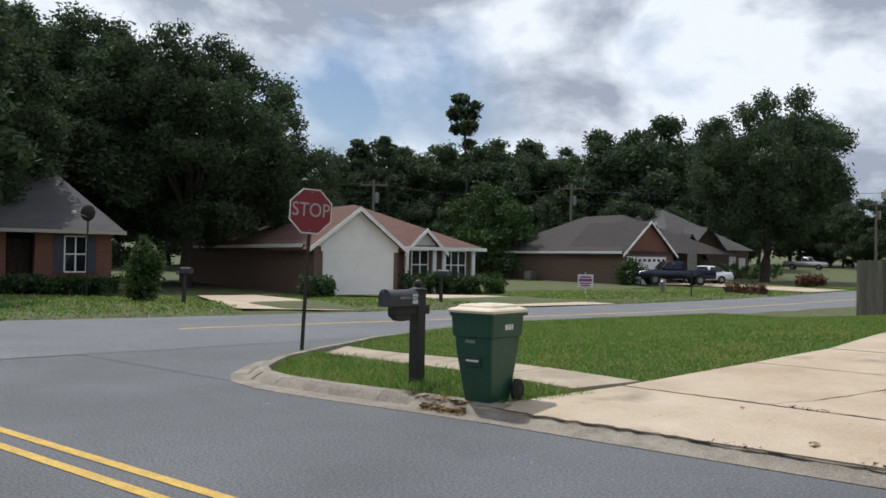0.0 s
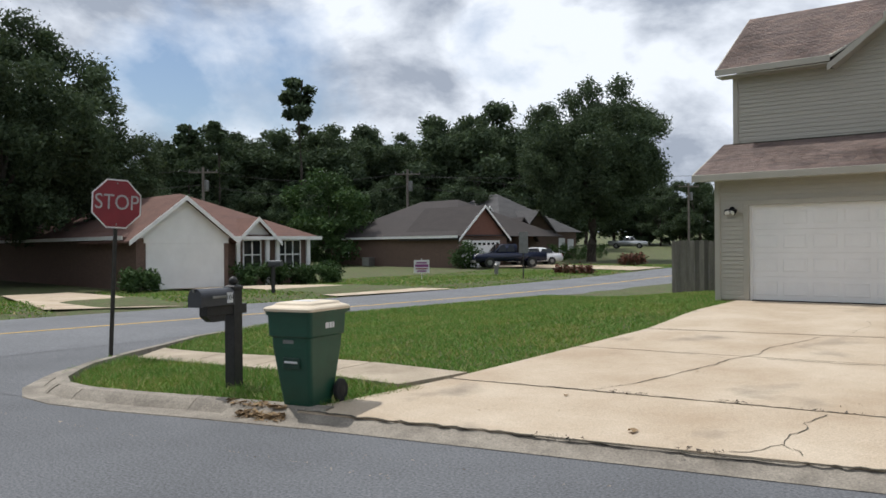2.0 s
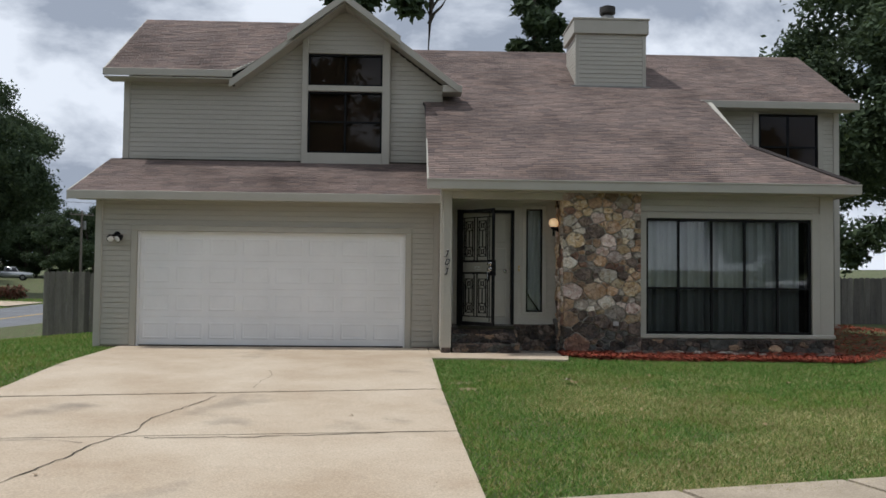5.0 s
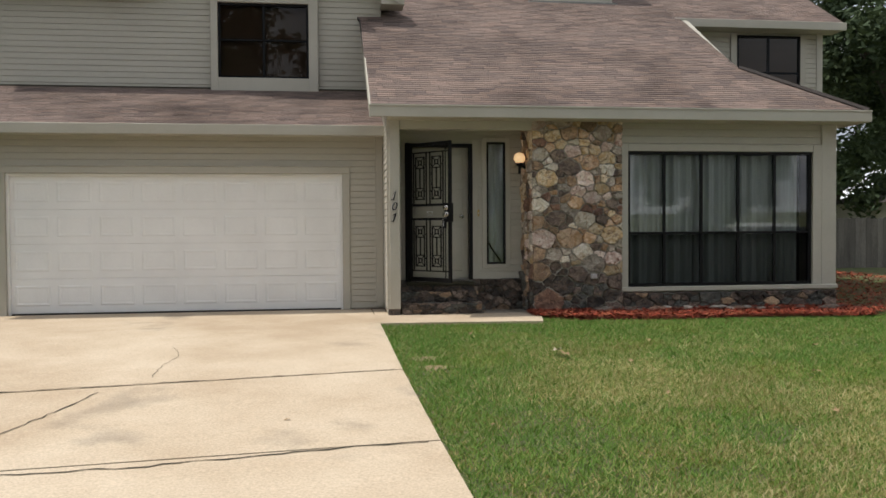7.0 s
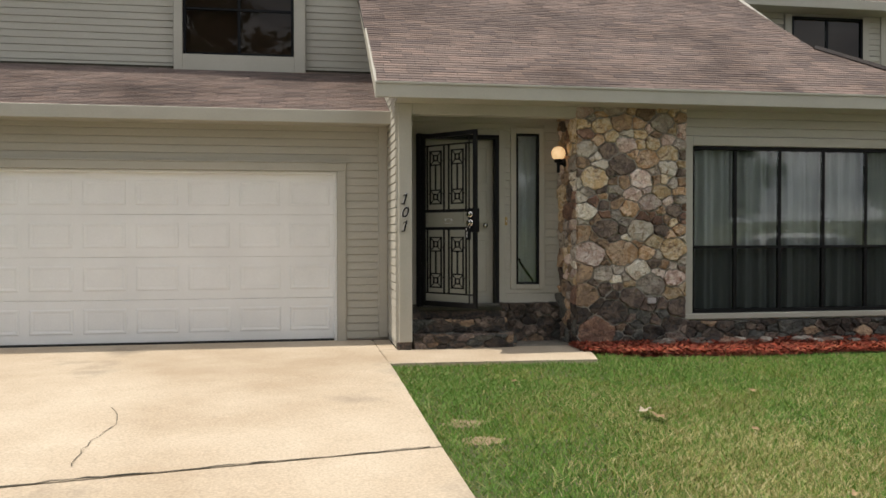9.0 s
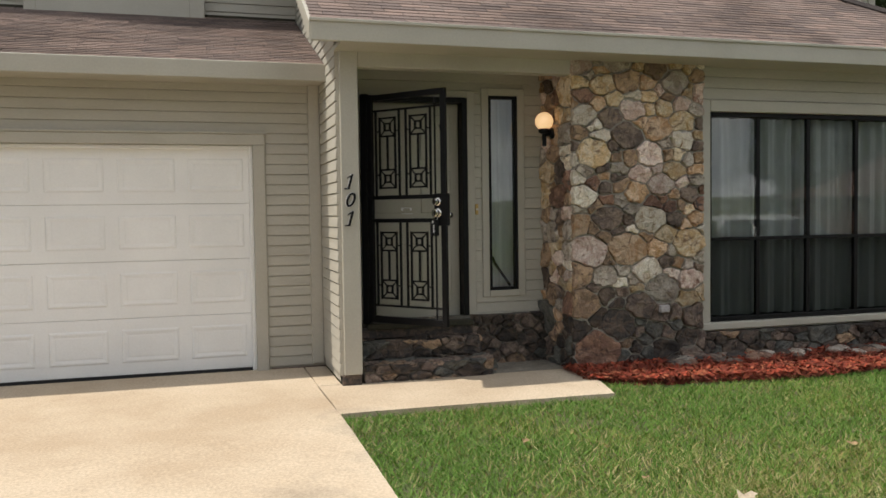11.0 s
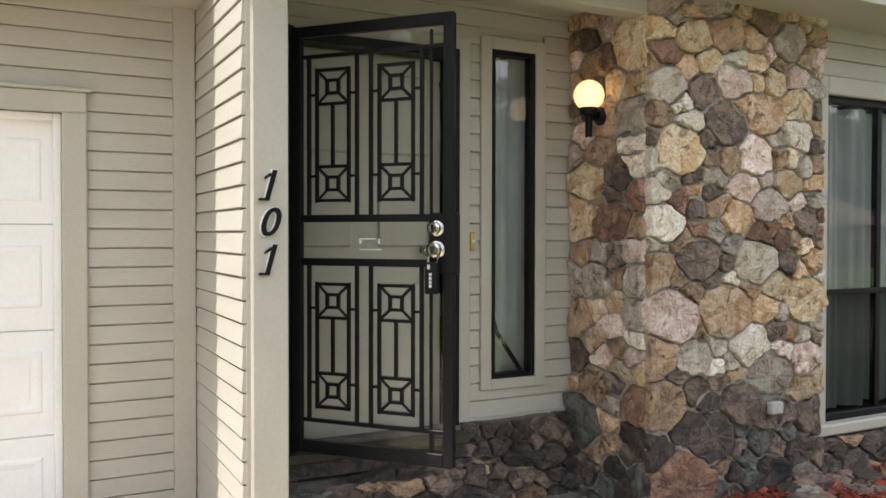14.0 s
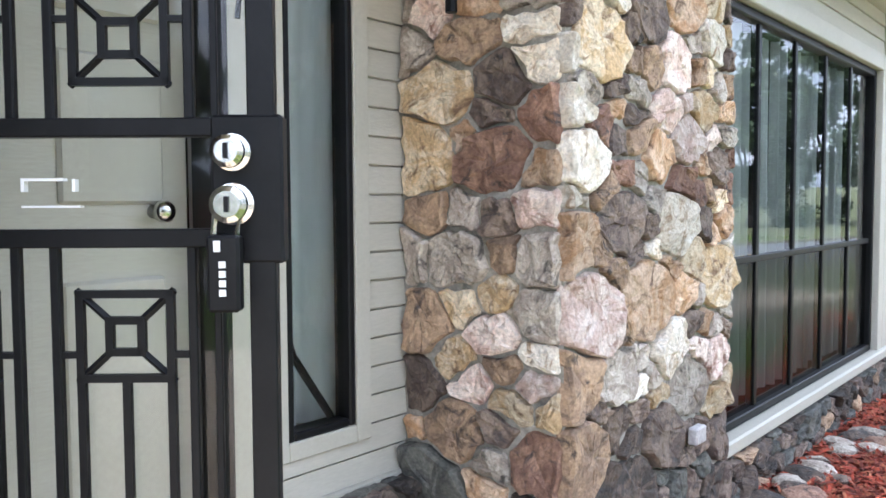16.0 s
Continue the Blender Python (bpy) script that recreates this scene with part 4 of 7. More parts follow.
def shingles(outline, y0, z0, slope, pieces=0, seed=1, tab=0.27, expo=0.076):
    rnd = random.Random(seed)
    run = expo / math.hypot(1, slope)
    xs, ys = [p[0] for p in outline], [p[1] for p in outline]
    verts, faces, singles = [], [], []
    nrow = int((max(ys) - min(ys)) / run) + 1
    for r in range(nrow):
        ya = min(ys) + r * run - 0.012
        yb = ya + run * 1.12
        ym = ya + run * 0.5
        # the row's run inside the outline
        at = [x for x in np.arange(min(xs), max(xs) + 0.01, 0.02) if inside(outline, x, ym)]
        if not at:
            continue
        x, end = at[0] - 0.0, at[-1]
        x -= rnd.choice((0.0, 0.15, 0.07))
        while x < end:
            w = tab * rnd.uniform(0.93, 1.07)
            a, b = max(x, at[0]), min(x + w - 0.006, end)
            x += w
            if b - a < 0.03:
                continue
            lift = 0.004 + rnd.uniform(0, 0.003)
            za, zb = z0 + slope * (ya - y0), z0 + slope * (yb - y0)
            j = rnd.uniform(-0.004, 0.004)
            vs = [(a, ya + j, za + 0.001), (b, ya + j, za + 0.001), (b, ya + j, za + lift + 0.006), (a, ya + j, za + lift + 0.006), (b, yb, zb + 0.004), (a, yb, zb + 0.004)]
            if len(singles) < pieces:
                singles.append(vs)
            else:
                k = len(verts)
                verts += vs
                faces += [(k, k + 1, k + 2, k + 3), (k + 3, k + 2, k + 4, k + 5)]
    me = bpy.data.meshes.new("shingles")
    me.from_pydata(verts, [], faces)
    me.materials.append(M["shingle"])
    ob = new("shingles", me)
    ob.parent = house
    tagged(ob, kind="stuff")
    for vs in singles:
        me = bpy.data.meshes.new("shingle")
        me.from_pydata(vs, [], [(0, 1, 2, 3), (3, 2, 4, 5)])
        me.materials.append(M["shingle_piece"])
        o = new("shingle", me)
        o.parent = house


M["shingle_piece"] = palette("shingle_piece", [(0.185, 0.142, 0.127), (0.215, 0.163, 0.145), (0.165, 0.128, 0.117), (0.235, 0.175, 0.153), (0.19, 0.148, 0.134), (0.15, 0.118, 0.110)], rough=0.95, bump=0.5, fine=120, speck=0.25, big=0.7)
EY, EZ, SL = 18.55, 3.44, 0.63                      # porch eave and its slope
MAIN = [(0.48, 18.55), (7.87, 18.55), (6.55, 19.95), (6.45, 22.1), (9.79, 22.1), (9.79, 24.82), (-0.4, 24.82), (0.44, 21.6)]
roof_plane(MAIN, EY, EZ, SL)
shingles(MAIN, EY, EZ, SL, pieces=200, seed=3)
part("roof_deck", slab([(-0.4, 24.82, 7.39), (9.79, 24.82, 7.39), (9.79, 28.5, 5.0), (-0.4, 28.5, 5.0)], (0, 0, -0.05)), "roof_brown", house)
part("roof_deck", slab([(7.87, 18.55, 3.44), (7.87, 22.5, 3.44), (6.55, 22.5, 4.30), (6.55, 19.95, 4.30)], (0, 0, -0.05)), "roof_brown", house)
part("ridge_cap", tube([(7.87, 18.56, 3.46), (6.55, 19.95, 4.33)], 0.05, 6), "roof_brown", house)
part("wall", slab([(6.5, 19.95, 4.25), (6.5, 22.5, 4.25), (6.5, 22.5, 5.9), (6.5, 22.1, 5.65)], (0.1, 0, 0)), "siding", house)
# fascia and soffit
part("fascia", box(0.47, 7.9, 18.515, 18.55, 3.29, 3.44, 0.005), "trim", house)
part("drip_edge", box(0.46, 7.9, 18.50, 18.53, 3.435, 3.46, 0.003), "trim", house)
part("soffit", box(0.712, 7.87, 18.55, 18.955, 3.295, 3.325), "trim", house)
part("soffit", box(0.905, 7.87, 18.955, 19.6, 3.30, 3.325), "trim", house)
part("soffit", slab([(0.49, 18.55, 3.36), (0.735, 18.55, 3.36), (0.735, 21.6, 5.28), (0.49, 21.6, 5.28)], (0, 0, 0.02)), "trim", house)
part("rake_board", slab([(0.46, 18.52, 3.28), (0.46, 21.6, 5.22), (0.46, 21.6, 5.36), (0.46, 18.52, 3.43)], (0.03, 0, 0)), "trim", house)
part("fascia", box(7.87, 7.90, 18.52, 22.5, 3.29, 3.44), "trim", house)
# garage roof
GAR = [(-5.85, 19.5), (0.72, 19.5), (0.72, 21.75), (-5.95, 21.75)]
GS = (4.17 - 3.29) / 2.22
roof_plane(GAR, 19.5, 3.28, GS)
shingles(GAR, 19.5, 3.28, GS, pieces=90, seed=5)
part("fascia", box(-5.85, 0.735, 19.465, 19.5, 3.13, 3.28, 0.005), "trim", house)
part("soffit", box(-5.82, 0.735, 19.5, 19.93, 3.15, 3.175), "trim", house)
part("rake_board", slab([(-5.88, 19.47, 3.12), (-5.95, 21.75, 4.03), (-5.95, 21.75, 4.17), (-5.88, 19.47, 3.28)], (0.03, 0, 0)), "trim", house)
part("wall", slab([(-5.5, 19.93, 3.1), (-5.5, 21.72, 3.1), (-5.5, 21.72, 4.1), (-5.5, 19.93, 3.42)], (0.1, 0, 0)), "siding", house)
# upper storey wall with the gable
UY = 21.74
up = [(-5.68, 4.0), (0.82, 4.0), (0.82, 5.75), (-1.2, 7.25), (-3.25, 5.80), (-5.68, 5.80)]
part("wall", slab([(x, UY, z) for x, z in up], (0, 0.12, 0)), "siding", house)
upper = thing("siding", "", "")
upper.parent = house


def gable_planks(parent, z0, z1, pitch, y, left_of, right_of, holes):
    n = round((z1 - z0) / pitch)
    h = (z1 - z0) / n
    for i in range(n):
        z = z0 + i * h
        planks(parent, left_of(z + h / 2), right_of(z + h / 2), z, z + h, h, front(y), holes)


gable_planks(upper, 4.12, 5.78, 0.0975, UY, lambda z: -5.60, lambda z: 0.80, [(-2.06, -0.26, 4.0, 7.2)])
gable_planks(upper, 5.78, 6.45, 0.0975, UY, lambda z: -3.2 + (z - 5.78) / 0.74, lambda z: 0.75 - (z - 5.78) / 0.75, [(-2.06, -0.26, 4.0, 7.2)])
part("corner_board", box(-5.70, -5.58, 21.70, 21.76, 4.1, 5.78, 0.004), "trim", house)
part("flashing", box(-5.7, 0.72, 21.66, 21.73, 4.13, 4.17), "joint", house)
# window bay that stands a little proud
BX0, BX1, BZ0, BZ1 = -1.95, -0.43, 4.33, 6.38
BY = 21.58
for x0, x1, z0, z1 in ((-2.07, BX0, 4.06, 6.75), (BX1, -0.27, 4.06, 6.75), (BX0, BX1, BZ1, 6.46), (BX0, BX1, 4.06, BZ0), (BX0, BX1, 5.60, 5.72)):
    part("trim_board", box(x0, x1, BY, 21.76, z0, z1, 0.006), "trim", house)
gable_planks(upper, 6.46, 7.22, 0.0975, 21.62, lambda z: max(-1.95, -1.2 - (7.32 - z) / 0.74), lambda z: min(-0.43, -1.2 + (7.32 - z) / 0.74), [])
part("wall", slab([(-1.95, 21.62, 6.46), (-0.43, 21.62, 6.46), (-0.43, 21.62, 6.72), (-1.2, 21.62, 7.26), (-1.95, 21.62, 6.72)], (0, 0.1, 0)), "siding", house)
part("sill", box(-2.1, -0.24, 21.54, 21.62, 4.03, 4.07), "trim", house)
# upper roofs
part("roof_deck", slab([(-5.97, 21.33, 5.93), (-3.4, 21.33, 5.93), (-1.5, 23.35, 7.55), (-5.80, 23.35, 7.55)], (0, 0, -0.05)), "trim", house)
UP = [(-5.97, 21.33), (-3.45, 21.33), (-1.25, 23.35), (-5.80, 23.35)]
shingles(UP, 21.33, 5.93, 0.802, seed=7)
part("roof_deck", slab([(-5.80, 23.35, 7.55), (-1.2, 23.35, 7.55), (0.6, 26.5, 5.2), (-5.97, 26.5, 5.2)], (0, 0, -0.05)), "roof_brown", house)
part("fascia", box(-5.99, -3.43, 21.30, 21.335, 5.79, 5.93, 0.004), "trim", house)
part("soffit", box(-5.97, -3.3, 21.33, 21.75, 5.75, 5.775), "trim", house)
part("wall", slab([(-5.66, 21.86, 4.0), (-5.66, 26.4, 4.0), (-5.66, 26.4, 5.3), (-5.66, 23.35, 7.3), (-5.66, 21.86, 6.1)], (0.1, 0, 0)), "siding", house)
part("rake_board", slab([(-5.98, 21.31, 5.79), (-5.81, 23.35, 7.40), (-5.81, 23.35, 7.55), (-5.98, 21.31, 5.93)], (0.03, 0, 0)), "trim", house)


def gable_roof(x_mid, z_top, half, slope, y_front, y_back):
    """Two roof leaves with rake boards, the ridge running back."""
    for s in (-1, 1):
        a, b = (x_mid, z_top), (x_mid + s * half, z_top - slope * half)
        part("roof_leaf", slab([(a[0], y_front, a[1]), (b[0], y_front, b[1]), (b[0], y_back, b[1]), (a[0], y_back, a[1])], (0, 0, -0.04)), "roof_brown", house)
        part("rake_board", slab([(a[0], y_front - 0.03, a[1]), (b[0], y_front - 0.03, b[1]), (b[0], y_front - 0.03, b[1] - 0.15), (a[0], y_front - 0.03, a[1] - 0.15)], (0, 0.03, 0)), "trim", house)


gable_roof(-1.19, 7.44, 2.30, 0.745, 21.34, 24.2)
gable_roof(-1.19, 7.47, 1.13, 0.745, 21.12, 21.40)
part("soffit_return", box(0.80, 1.20, 21.36, 21.80, 5.58, 5.72, 0.004), "trim", house)
part("wall", box(0.72, 0.82, 21.74, 24.0, 4.0, 5.8), "siding", house)
part("soffit", slab([(-1.19, 21.36, 7.28), (1.1, 21.36, 5.60), (1.1, 21.75, 5.60), (-1.19, 21.75, 7.28)], (0, 0, 0.03)), "trim", house)
part("soffit", slab([(-1.19, 21.16, 7.30), (-3.4, 21.36, 5.66), (-3.4, 21.75, 5.66), (-1.19, 21.75, 7.30)], (0, 0, 0.03)), "trim", house)
# rear right storey
part("fascia", box(6.35, 9.83, 22.06, 22.10, 5.52, 5.67, 0.004), "trim", house)
part("soffit", box(6.4, 9.8, 22.1, 22.52, 5.53, 5.55), "trim", house)
part("wall", box(6.4, 7.62, 22.5, 22.65, 4.0, 5.7), "siding", house)
rear = thing("siding", "", "")
rear.parent = house
planks(rear, 6.5, 9.46, 4.0, 5.52, 0.0975, front(22.5), [(7.68, 9.2, 4.0, 5.52)])
for x0, x1 in ((7.66, 7.78), (9.10, 9.22)):
    part("trim_board", box(x0, x1, 22.44, 22.5, 4.0, 5.5), "trim", house)

# chimney on the roof
chimney = thing("chimney", "", "")
chimney.parent = house
CX0, CX1, CY0, CY1 = 3.80, 5.36, 22.76, 23.9
part("stack", box(CX0 + 0.02, CX1 - 0.02, CY0 + 0.02, CY1, 5.7, 7.3), "siding", chimney)
planks(chimney, CX0 + 0.06, CX1 - 0.06, 6.08, 7.24, 0.0975, front(CY0 + 0.02))
planks(chimney, CY0 + 0.06, CY1, 5.9, 7.24, 0.0975, side(CX0 + 0.02))
for x in (CX0 - 0.01, CX1 - 0.07):
    part("corner_board", box(x, x + 0.08, CY0 - 0.01, CY0 + 0.06, 6.0, 7.24, 0.004), "trim", chimney)
part("cap", box(CX0 - 0.06, CX1 + 0.06, CY0 - 0.06, CY1 + 0.06, 7.26, 7.57, 0.008), "trim", chimney)
part("cap_rim", box(CX0 - 0.08, CX1 + 0.08, CY0 - 0.08, CY1 + 0.08, 7.57, 7.61, 0.006), "trim", chimney)
part("flashing", box(CX0 - 0.1, CX1 + 0.1, CY0 - 0.06, CY0 + 0.01, 6.04, 6.09), "steel", chimney)
flue = part("flue", lathe([(0.155, 7.58), (0.155, 7.80), (0.14, 7.81)], (4.62, 23.25, 0)), "steel", chimney, smooth=False)
part("flue_cap", lathe([(0.17, 7.87), (0.18, 7.89), (0.18, 8.02), (0.05, 8.07)], (4.62, 23.25, 0)), "dark_steel", chimney)
part("flue_neck", lathe([(0.10, 7.78), (0.10, 7.90)], (4.62, 23.25, 0)), "dark_steel", chimney)

# ---- trees and shrubs ----


def crown_mesh(name, clumps, leaves, size, seed, material="leaf", flat=0.75):
    """A crown of many small leaf quads gathered in uneven clumps: (x, y, z, radius)."""
    r = np.random.RandomState(seed)
    c = np.array(clumps, dtype=float)
    w = c[:, 3] ** 2.2
    idx = r.choice(len(c), leaves, p=w / w.sum())
    d = r.normal(size=(leaves, 3))
    d /= np.linalg.norm(d, axis=1)[:, None]
    rad = r.uniform(0, 1, leaves) ** 0.42
    rad *= 1 + 0.22 * r.normal(size=leaves)
    p = c[idx, :3] + d * (c[idx, 3] * rad)[:, None] * np.array([1, 1, flat])
    a = r.normal(size=(leaves, 3))
    a[:, 2] *= 0.7
    a /= np.linalg.norm(a, axis=1)[:, None]
    b = np.cross(a, r.normal(size=(leaves, 3)))
    b /= np.linalg.norm(b, axis=1)[:, None]
    s = size * r.uniform(0.55, 1.35, leaves)[:, None]
    v = np.stack([p - a * s, p + b * s * 0.45, p + a * s, p - b * s * 0.45], axis=1).reshape(-1, 3)
    return raw_mesh(name, v, 4, leaves, material)


def clump_cloud(n, width, z0, z1, r0, r1, seed, shape="round"):
    rnd = random.Random(seed)
    out = []
    while len(out) < n:
        x, y, f = rnd.uniform(-1, 1), rnd.uniform(-1, 1), rnd.uniform(0, 1)
        if shape == "round":
            lim = math.sin(math.pi * min(1.0, 0.12 + 0.82 * f)) ** 0.6
        elif shape == "tall":
            lim = (1.05 - f) ** 0.6 * (0.5 + f)
        else:
            lim = 1.0
        d = math.hypot(x, y)
        if d > lim or d < lim * 0.25 * rnd.random():
            continue
        out.append((x * width, y * width, z0 + (z1 - z0) * f, rnd.uniform(r0, r1)))
    return out


def trunk_mesh(height, r, limbs, seed, spread, top):
    rnd = random.Random(seed)
    bm = bmesh.new()
    pts = [(rnd.uniform(-0.1, 0.1) * k, rnd.uniform(-0.1, 0.1) * k, height * k / 4) for k in range(5)]
    tube(pts, r, 9, bm, taper=0.6)
    for i in range(limbs):
        a = 2 * math.pi * i / limbs + rnd.uniform(-0.4, 0.4)
        z = height * rnd.uniform(0.55, 1.0)
        le = spread * rnd.uniform(0.5, 0.95)
        up_ = (top - z) * rnd.uniform(0.4, 0.9)
        p = [(0, 0, z), (le * 0.35 * math.cos(a), le * 0.35 * math.sin(a), z + up_ * 0.45), (le * 0.7 * math.cos(a + 0.2), le * 0.7 * math.sin(a + 0.2), z + up_ * 0.75), (le * math.cos(a + 0.1), le * math.sin(a + 0.1), z + up_)]
        tube(p, r * rnd.uniform(0.35, 0.55), 6, bm, taper=0.2)
    return bm


def make_tree(name, label, height, width, leaves, leaf, seed, clear=0.2, trunk_r=0.3, shape="round", clumps=46, material="leaf", category="tree", cr=(0.09, 0.2)):
    t = thing(name, label, category)
    part("trunk", trunk_mesh(height * max(clear, 0.12) * 1.5, trunk_r, 7, seed, width * 0.55, height * 0.74), "bark", t)
    cl = clump_cloud(clumps, width, height * clear, height * 0.93, width * cr[0] * 1.6, width * cr[1] * 1.6, seed, shape)
    ob = new("crown", crown_mesh("crown", cl, leaves, leaf, seed, material))
    ob.parent = t
    return t


def settle(t, x, y, turn=0.0, s=1.0, sz=None):
    t.matrix_world = Matrix.Translation((x, y, lot(x, y) - 0.05)) @ Matrix.Rotation(radians(turn), 4, "Z") @ Matrix.Diagonal((s, s, sz or s, 1))
    return t


def again(t, x, y, turn, s=1.0, sz=None):
    c = copy_thing(t, Matrix.Identity(4))
    return settle(c, x, y, turn, s, sz)


def from_eye(px, depth):
    """A place at a depth ahead of the first standpoint, px to the right of its axis (in units of the picture's width)."""
    f, r = (-0.752, 0.659), (0.659, 0.752)
    lat = (px - 784) / 1465 * depth
    return (1.15 + f[0] * depth + r[0] * lat, 1.05 + f[1] * depth + r[1] * lat)


oak = make_tree("oak_tree", "large dark green oak with a dense spreading crown", 17.0, 7.4, 110000, 0.15, 17, 0.24, 0.55, clumps=230, cr=(0.06, 0.125))
settle(oak, *from_eye(1352, 76), 0, 0.96, 1.1)
yard_oak = make_tree("oak_tree", "tall leafy oak between the brick houses", 15.5, 6.6, 95000, 0.125, 23, 0.20, 0.4, clumps=150, cr=(0.055, 0.13))
settle(yard_oak, *from_eye(330, 47), 0, 1.0)
again(yard_oak, *from_eye(150, 52), 120, 1.08)
again(yard_oak, *from_eye(20, 54), 230, 1.22)
again(yard_oak, *from_eye(-150, 58), 30, 1.3)
again(yard_oak, *from_eye(95, 46), 310, 1.06)
again(yard_oak, *from_eye(450, 53), 60, 0.8)
again(yard_oak, *from_eye(245, 58), 190, 1.0)
again(yard_oak, *from_eye(-190, 34), 290, 0.9)
wood = [make_tree("forest_tree", "dark green tree in the far wood", 15, 5.0, 16000, 0.22, 31 + k, 0.05, 0.3, "round" if k != 1 else "tall", 40, cr=(0.1, 0.2)) for k in range(3)]
rnd = random.Random(5)
# the wood behind the houses, as an uneven wall of trees
WOOD = [(1340, 140, 1.3), (1395, 142, 1.3), (1432, 146, 1.35), (560, 100, 0.85), (600, 104, 0.95), (625, 96, 1.0), (668, 100, 1.1), (700, 106, 1.05), (735, 98, 1.0), (770, 104, 1.08), (800, 97, 1.05), (846, 104, 1.15), (880, 98, 1.1), (920, 105, 1.2), (955, 98, 1.1), (1000, 104, 1.18), (1040, 98, 1.13), (1080, 106, 1.26), (1120, 98, 1.3), (1165, 104, 1.3), (1205, 98, 1.17), (1250, 110, 1.3), (1300, 112, 1.2), (1450, 135, 0.79), (1490, 130, 0.79), (1530, 120, 0.73), (1570, 116, 0.76), (1620, 120, 0.79), (1680, 118, 0.73), (1750, 116, 0.79), (1830, 112, 0.73), (500, 92, 0.9), (430, 92, 1.0), (360, 90, 1.0), (280, 92, 1.1), (190, 90, 1.1), (100, 92, 1.1), (10, 90, 1.2), (-80, 90, 1.2), (-180, 80, 1.2)]
for k, (px, d, s) in enumerate(WOOD):
    t = wood[k % 3]
    x, y = from_eye(px, d)
    if k < 3:
        settle(t, x, y, rnd.uniform(0, 360), s)
    else:
        again(t, x, y, rnd.uniform(0, 360), s * rnd.uniform(0.95, 1.05))
    again(t, *from_eye(px + 18, d + 9), rnd.uniform(0, 360), s * 0.95)
    if 540 < px < 1260:
        again(t, *from_eye(px - 12, d - 8), rnd.uniform(0, 360), s * rnd.uniform(0.45, 0.62))
pine = make_tree("pine_tree", "lone tall pine standing over the wood", 22, 2.3, 5000, 0.3, 55, 0.62, 0.2, "tall", 14, cr=(0.16, 0.3))
settle(pine, *from_eye(820, 92), 30, 0.96)
again(pine, *from_eye(684, 92), 100, 0.72)
again(pine, *from_eye(632, 94), 10, 0.72)
# behind the grey house and to its right
again(pine, -3.0, 52, 10, 1.05)
again(pine, 1.0, 50, 110, 1.1)
again(pine, 8.0, 58, 200, 0.98)
again(yard_oak, 19.5, 33, 40, 0.95)
again(yard_oak, 24.5, 30, 160, 0.9)
again(yard_oak, 30, 41, 260, 1.0)
for k, (x, y, s) in enumerate([(34, 60, 1.1), (42, 52, 1.1), (26, 66, 1.0), (16, 70, 0.8), (50, 44, 1.2), (-14, 75, 0.9), (66, 34, 1.1)]):
    again(wood[k % 3], x, y, 50 * k, s)
# across the street, behind the standpoint: seen in the panes
for k, (x, y, s) in enumerate([(48, -26, 1.0), (64, -12, 1.0), (32, -38, 1.2), (14, -40, 1.2), (0, -40, 1.2), (-14, -36, 1.1), (78, 8, 1.1), (-28, -30, 1.1), (56, -40, 1.2), (70, -26, 1.1), (60, 0, 0.95), (64, 16, 1.0), (58, -20, 0.9), (68, 24, 1.0), (70, 2, 1.1), (-4, -17, 1.25), (-10, -19, 1.2), (3, -18, 1.15)]):
    again(wood[k % 3], x, y, 70 * k + 20, s)
again(yard_oak, 26, -24, 80, 0.75)
again(yard_oak, -5, -22, 200, 0.85)


def bush(name, label, clumps, leaves, size, seed, material="leaf2", flat=1.0, category="shrub"):
    ob = new(name, crown_mesh(name, clumps, leaves, size, seed, material, flat))
    return tagged(ob, label, category)


def hedge_row(length, height, depth, seed):
    r = random.Random(seed)
    return [(r.uniform(0, length), r.uniform(-depth, depth), r.uniform(0.15, height), r.uniform(0.25, 0.4)) for _ in range(int(length * 14))]


# ---- houses over the cross street ----
TILT_ROAD = -9.0                                  # the row of houses lies along the cross street


def hip_roof(x0, x1, y0, y1, z0, h, over=0.45, ridge="y", run=None):
    """A hipped roof over a rectangle, as one closed mesh."""
    x0, x1, y0, y1 = x0 - over, x1 + over, y0 - over, y1 + over
    bm = bmesh.new()
    if ridge == "y":
        xm, r = (x0 + x1) / 2, run or (x1 - x0) / 2
        top = [(xm, y0 + r, z0 + h), (xm, y1 - r, z0 + h)]
        v = [bm.verts.new(p) for p in ((x0, y0, z0), (x1, y0, z0), (x1, y1, z0), (x0, y1, z0), *top)]
        for f in ((0, 1, 4), (1, 2, 5, 4), (2, 3, 5), (3, 0, 4, 5), (3, 2, 1, 0)):
            bm.faces.new([v[i] for i in f])
    else:
        ym, r = (y0 + y1) / 2, run or (y1 - y0) / 2
        top = [(x0 + r, ym, z0 + h), (x1 - r, ym, z0 + h)]
        v = [bm.verts.new(p) for p in ((x0, y0, z0), (x1, y0, z0), (x1, y1, z0), (x0, y1, z0), *top)]
        for f in ((0, 1, 5, 4), (1, 2, 5), (2, 3, 4, 5), (3, 0, 4), (3, 2, 1, 0)):
            bm.faces.new([v[i] for i in f])
    bmesh.ops.recalc_face_normals(bm, faces=bm.faces[:])
    return bm


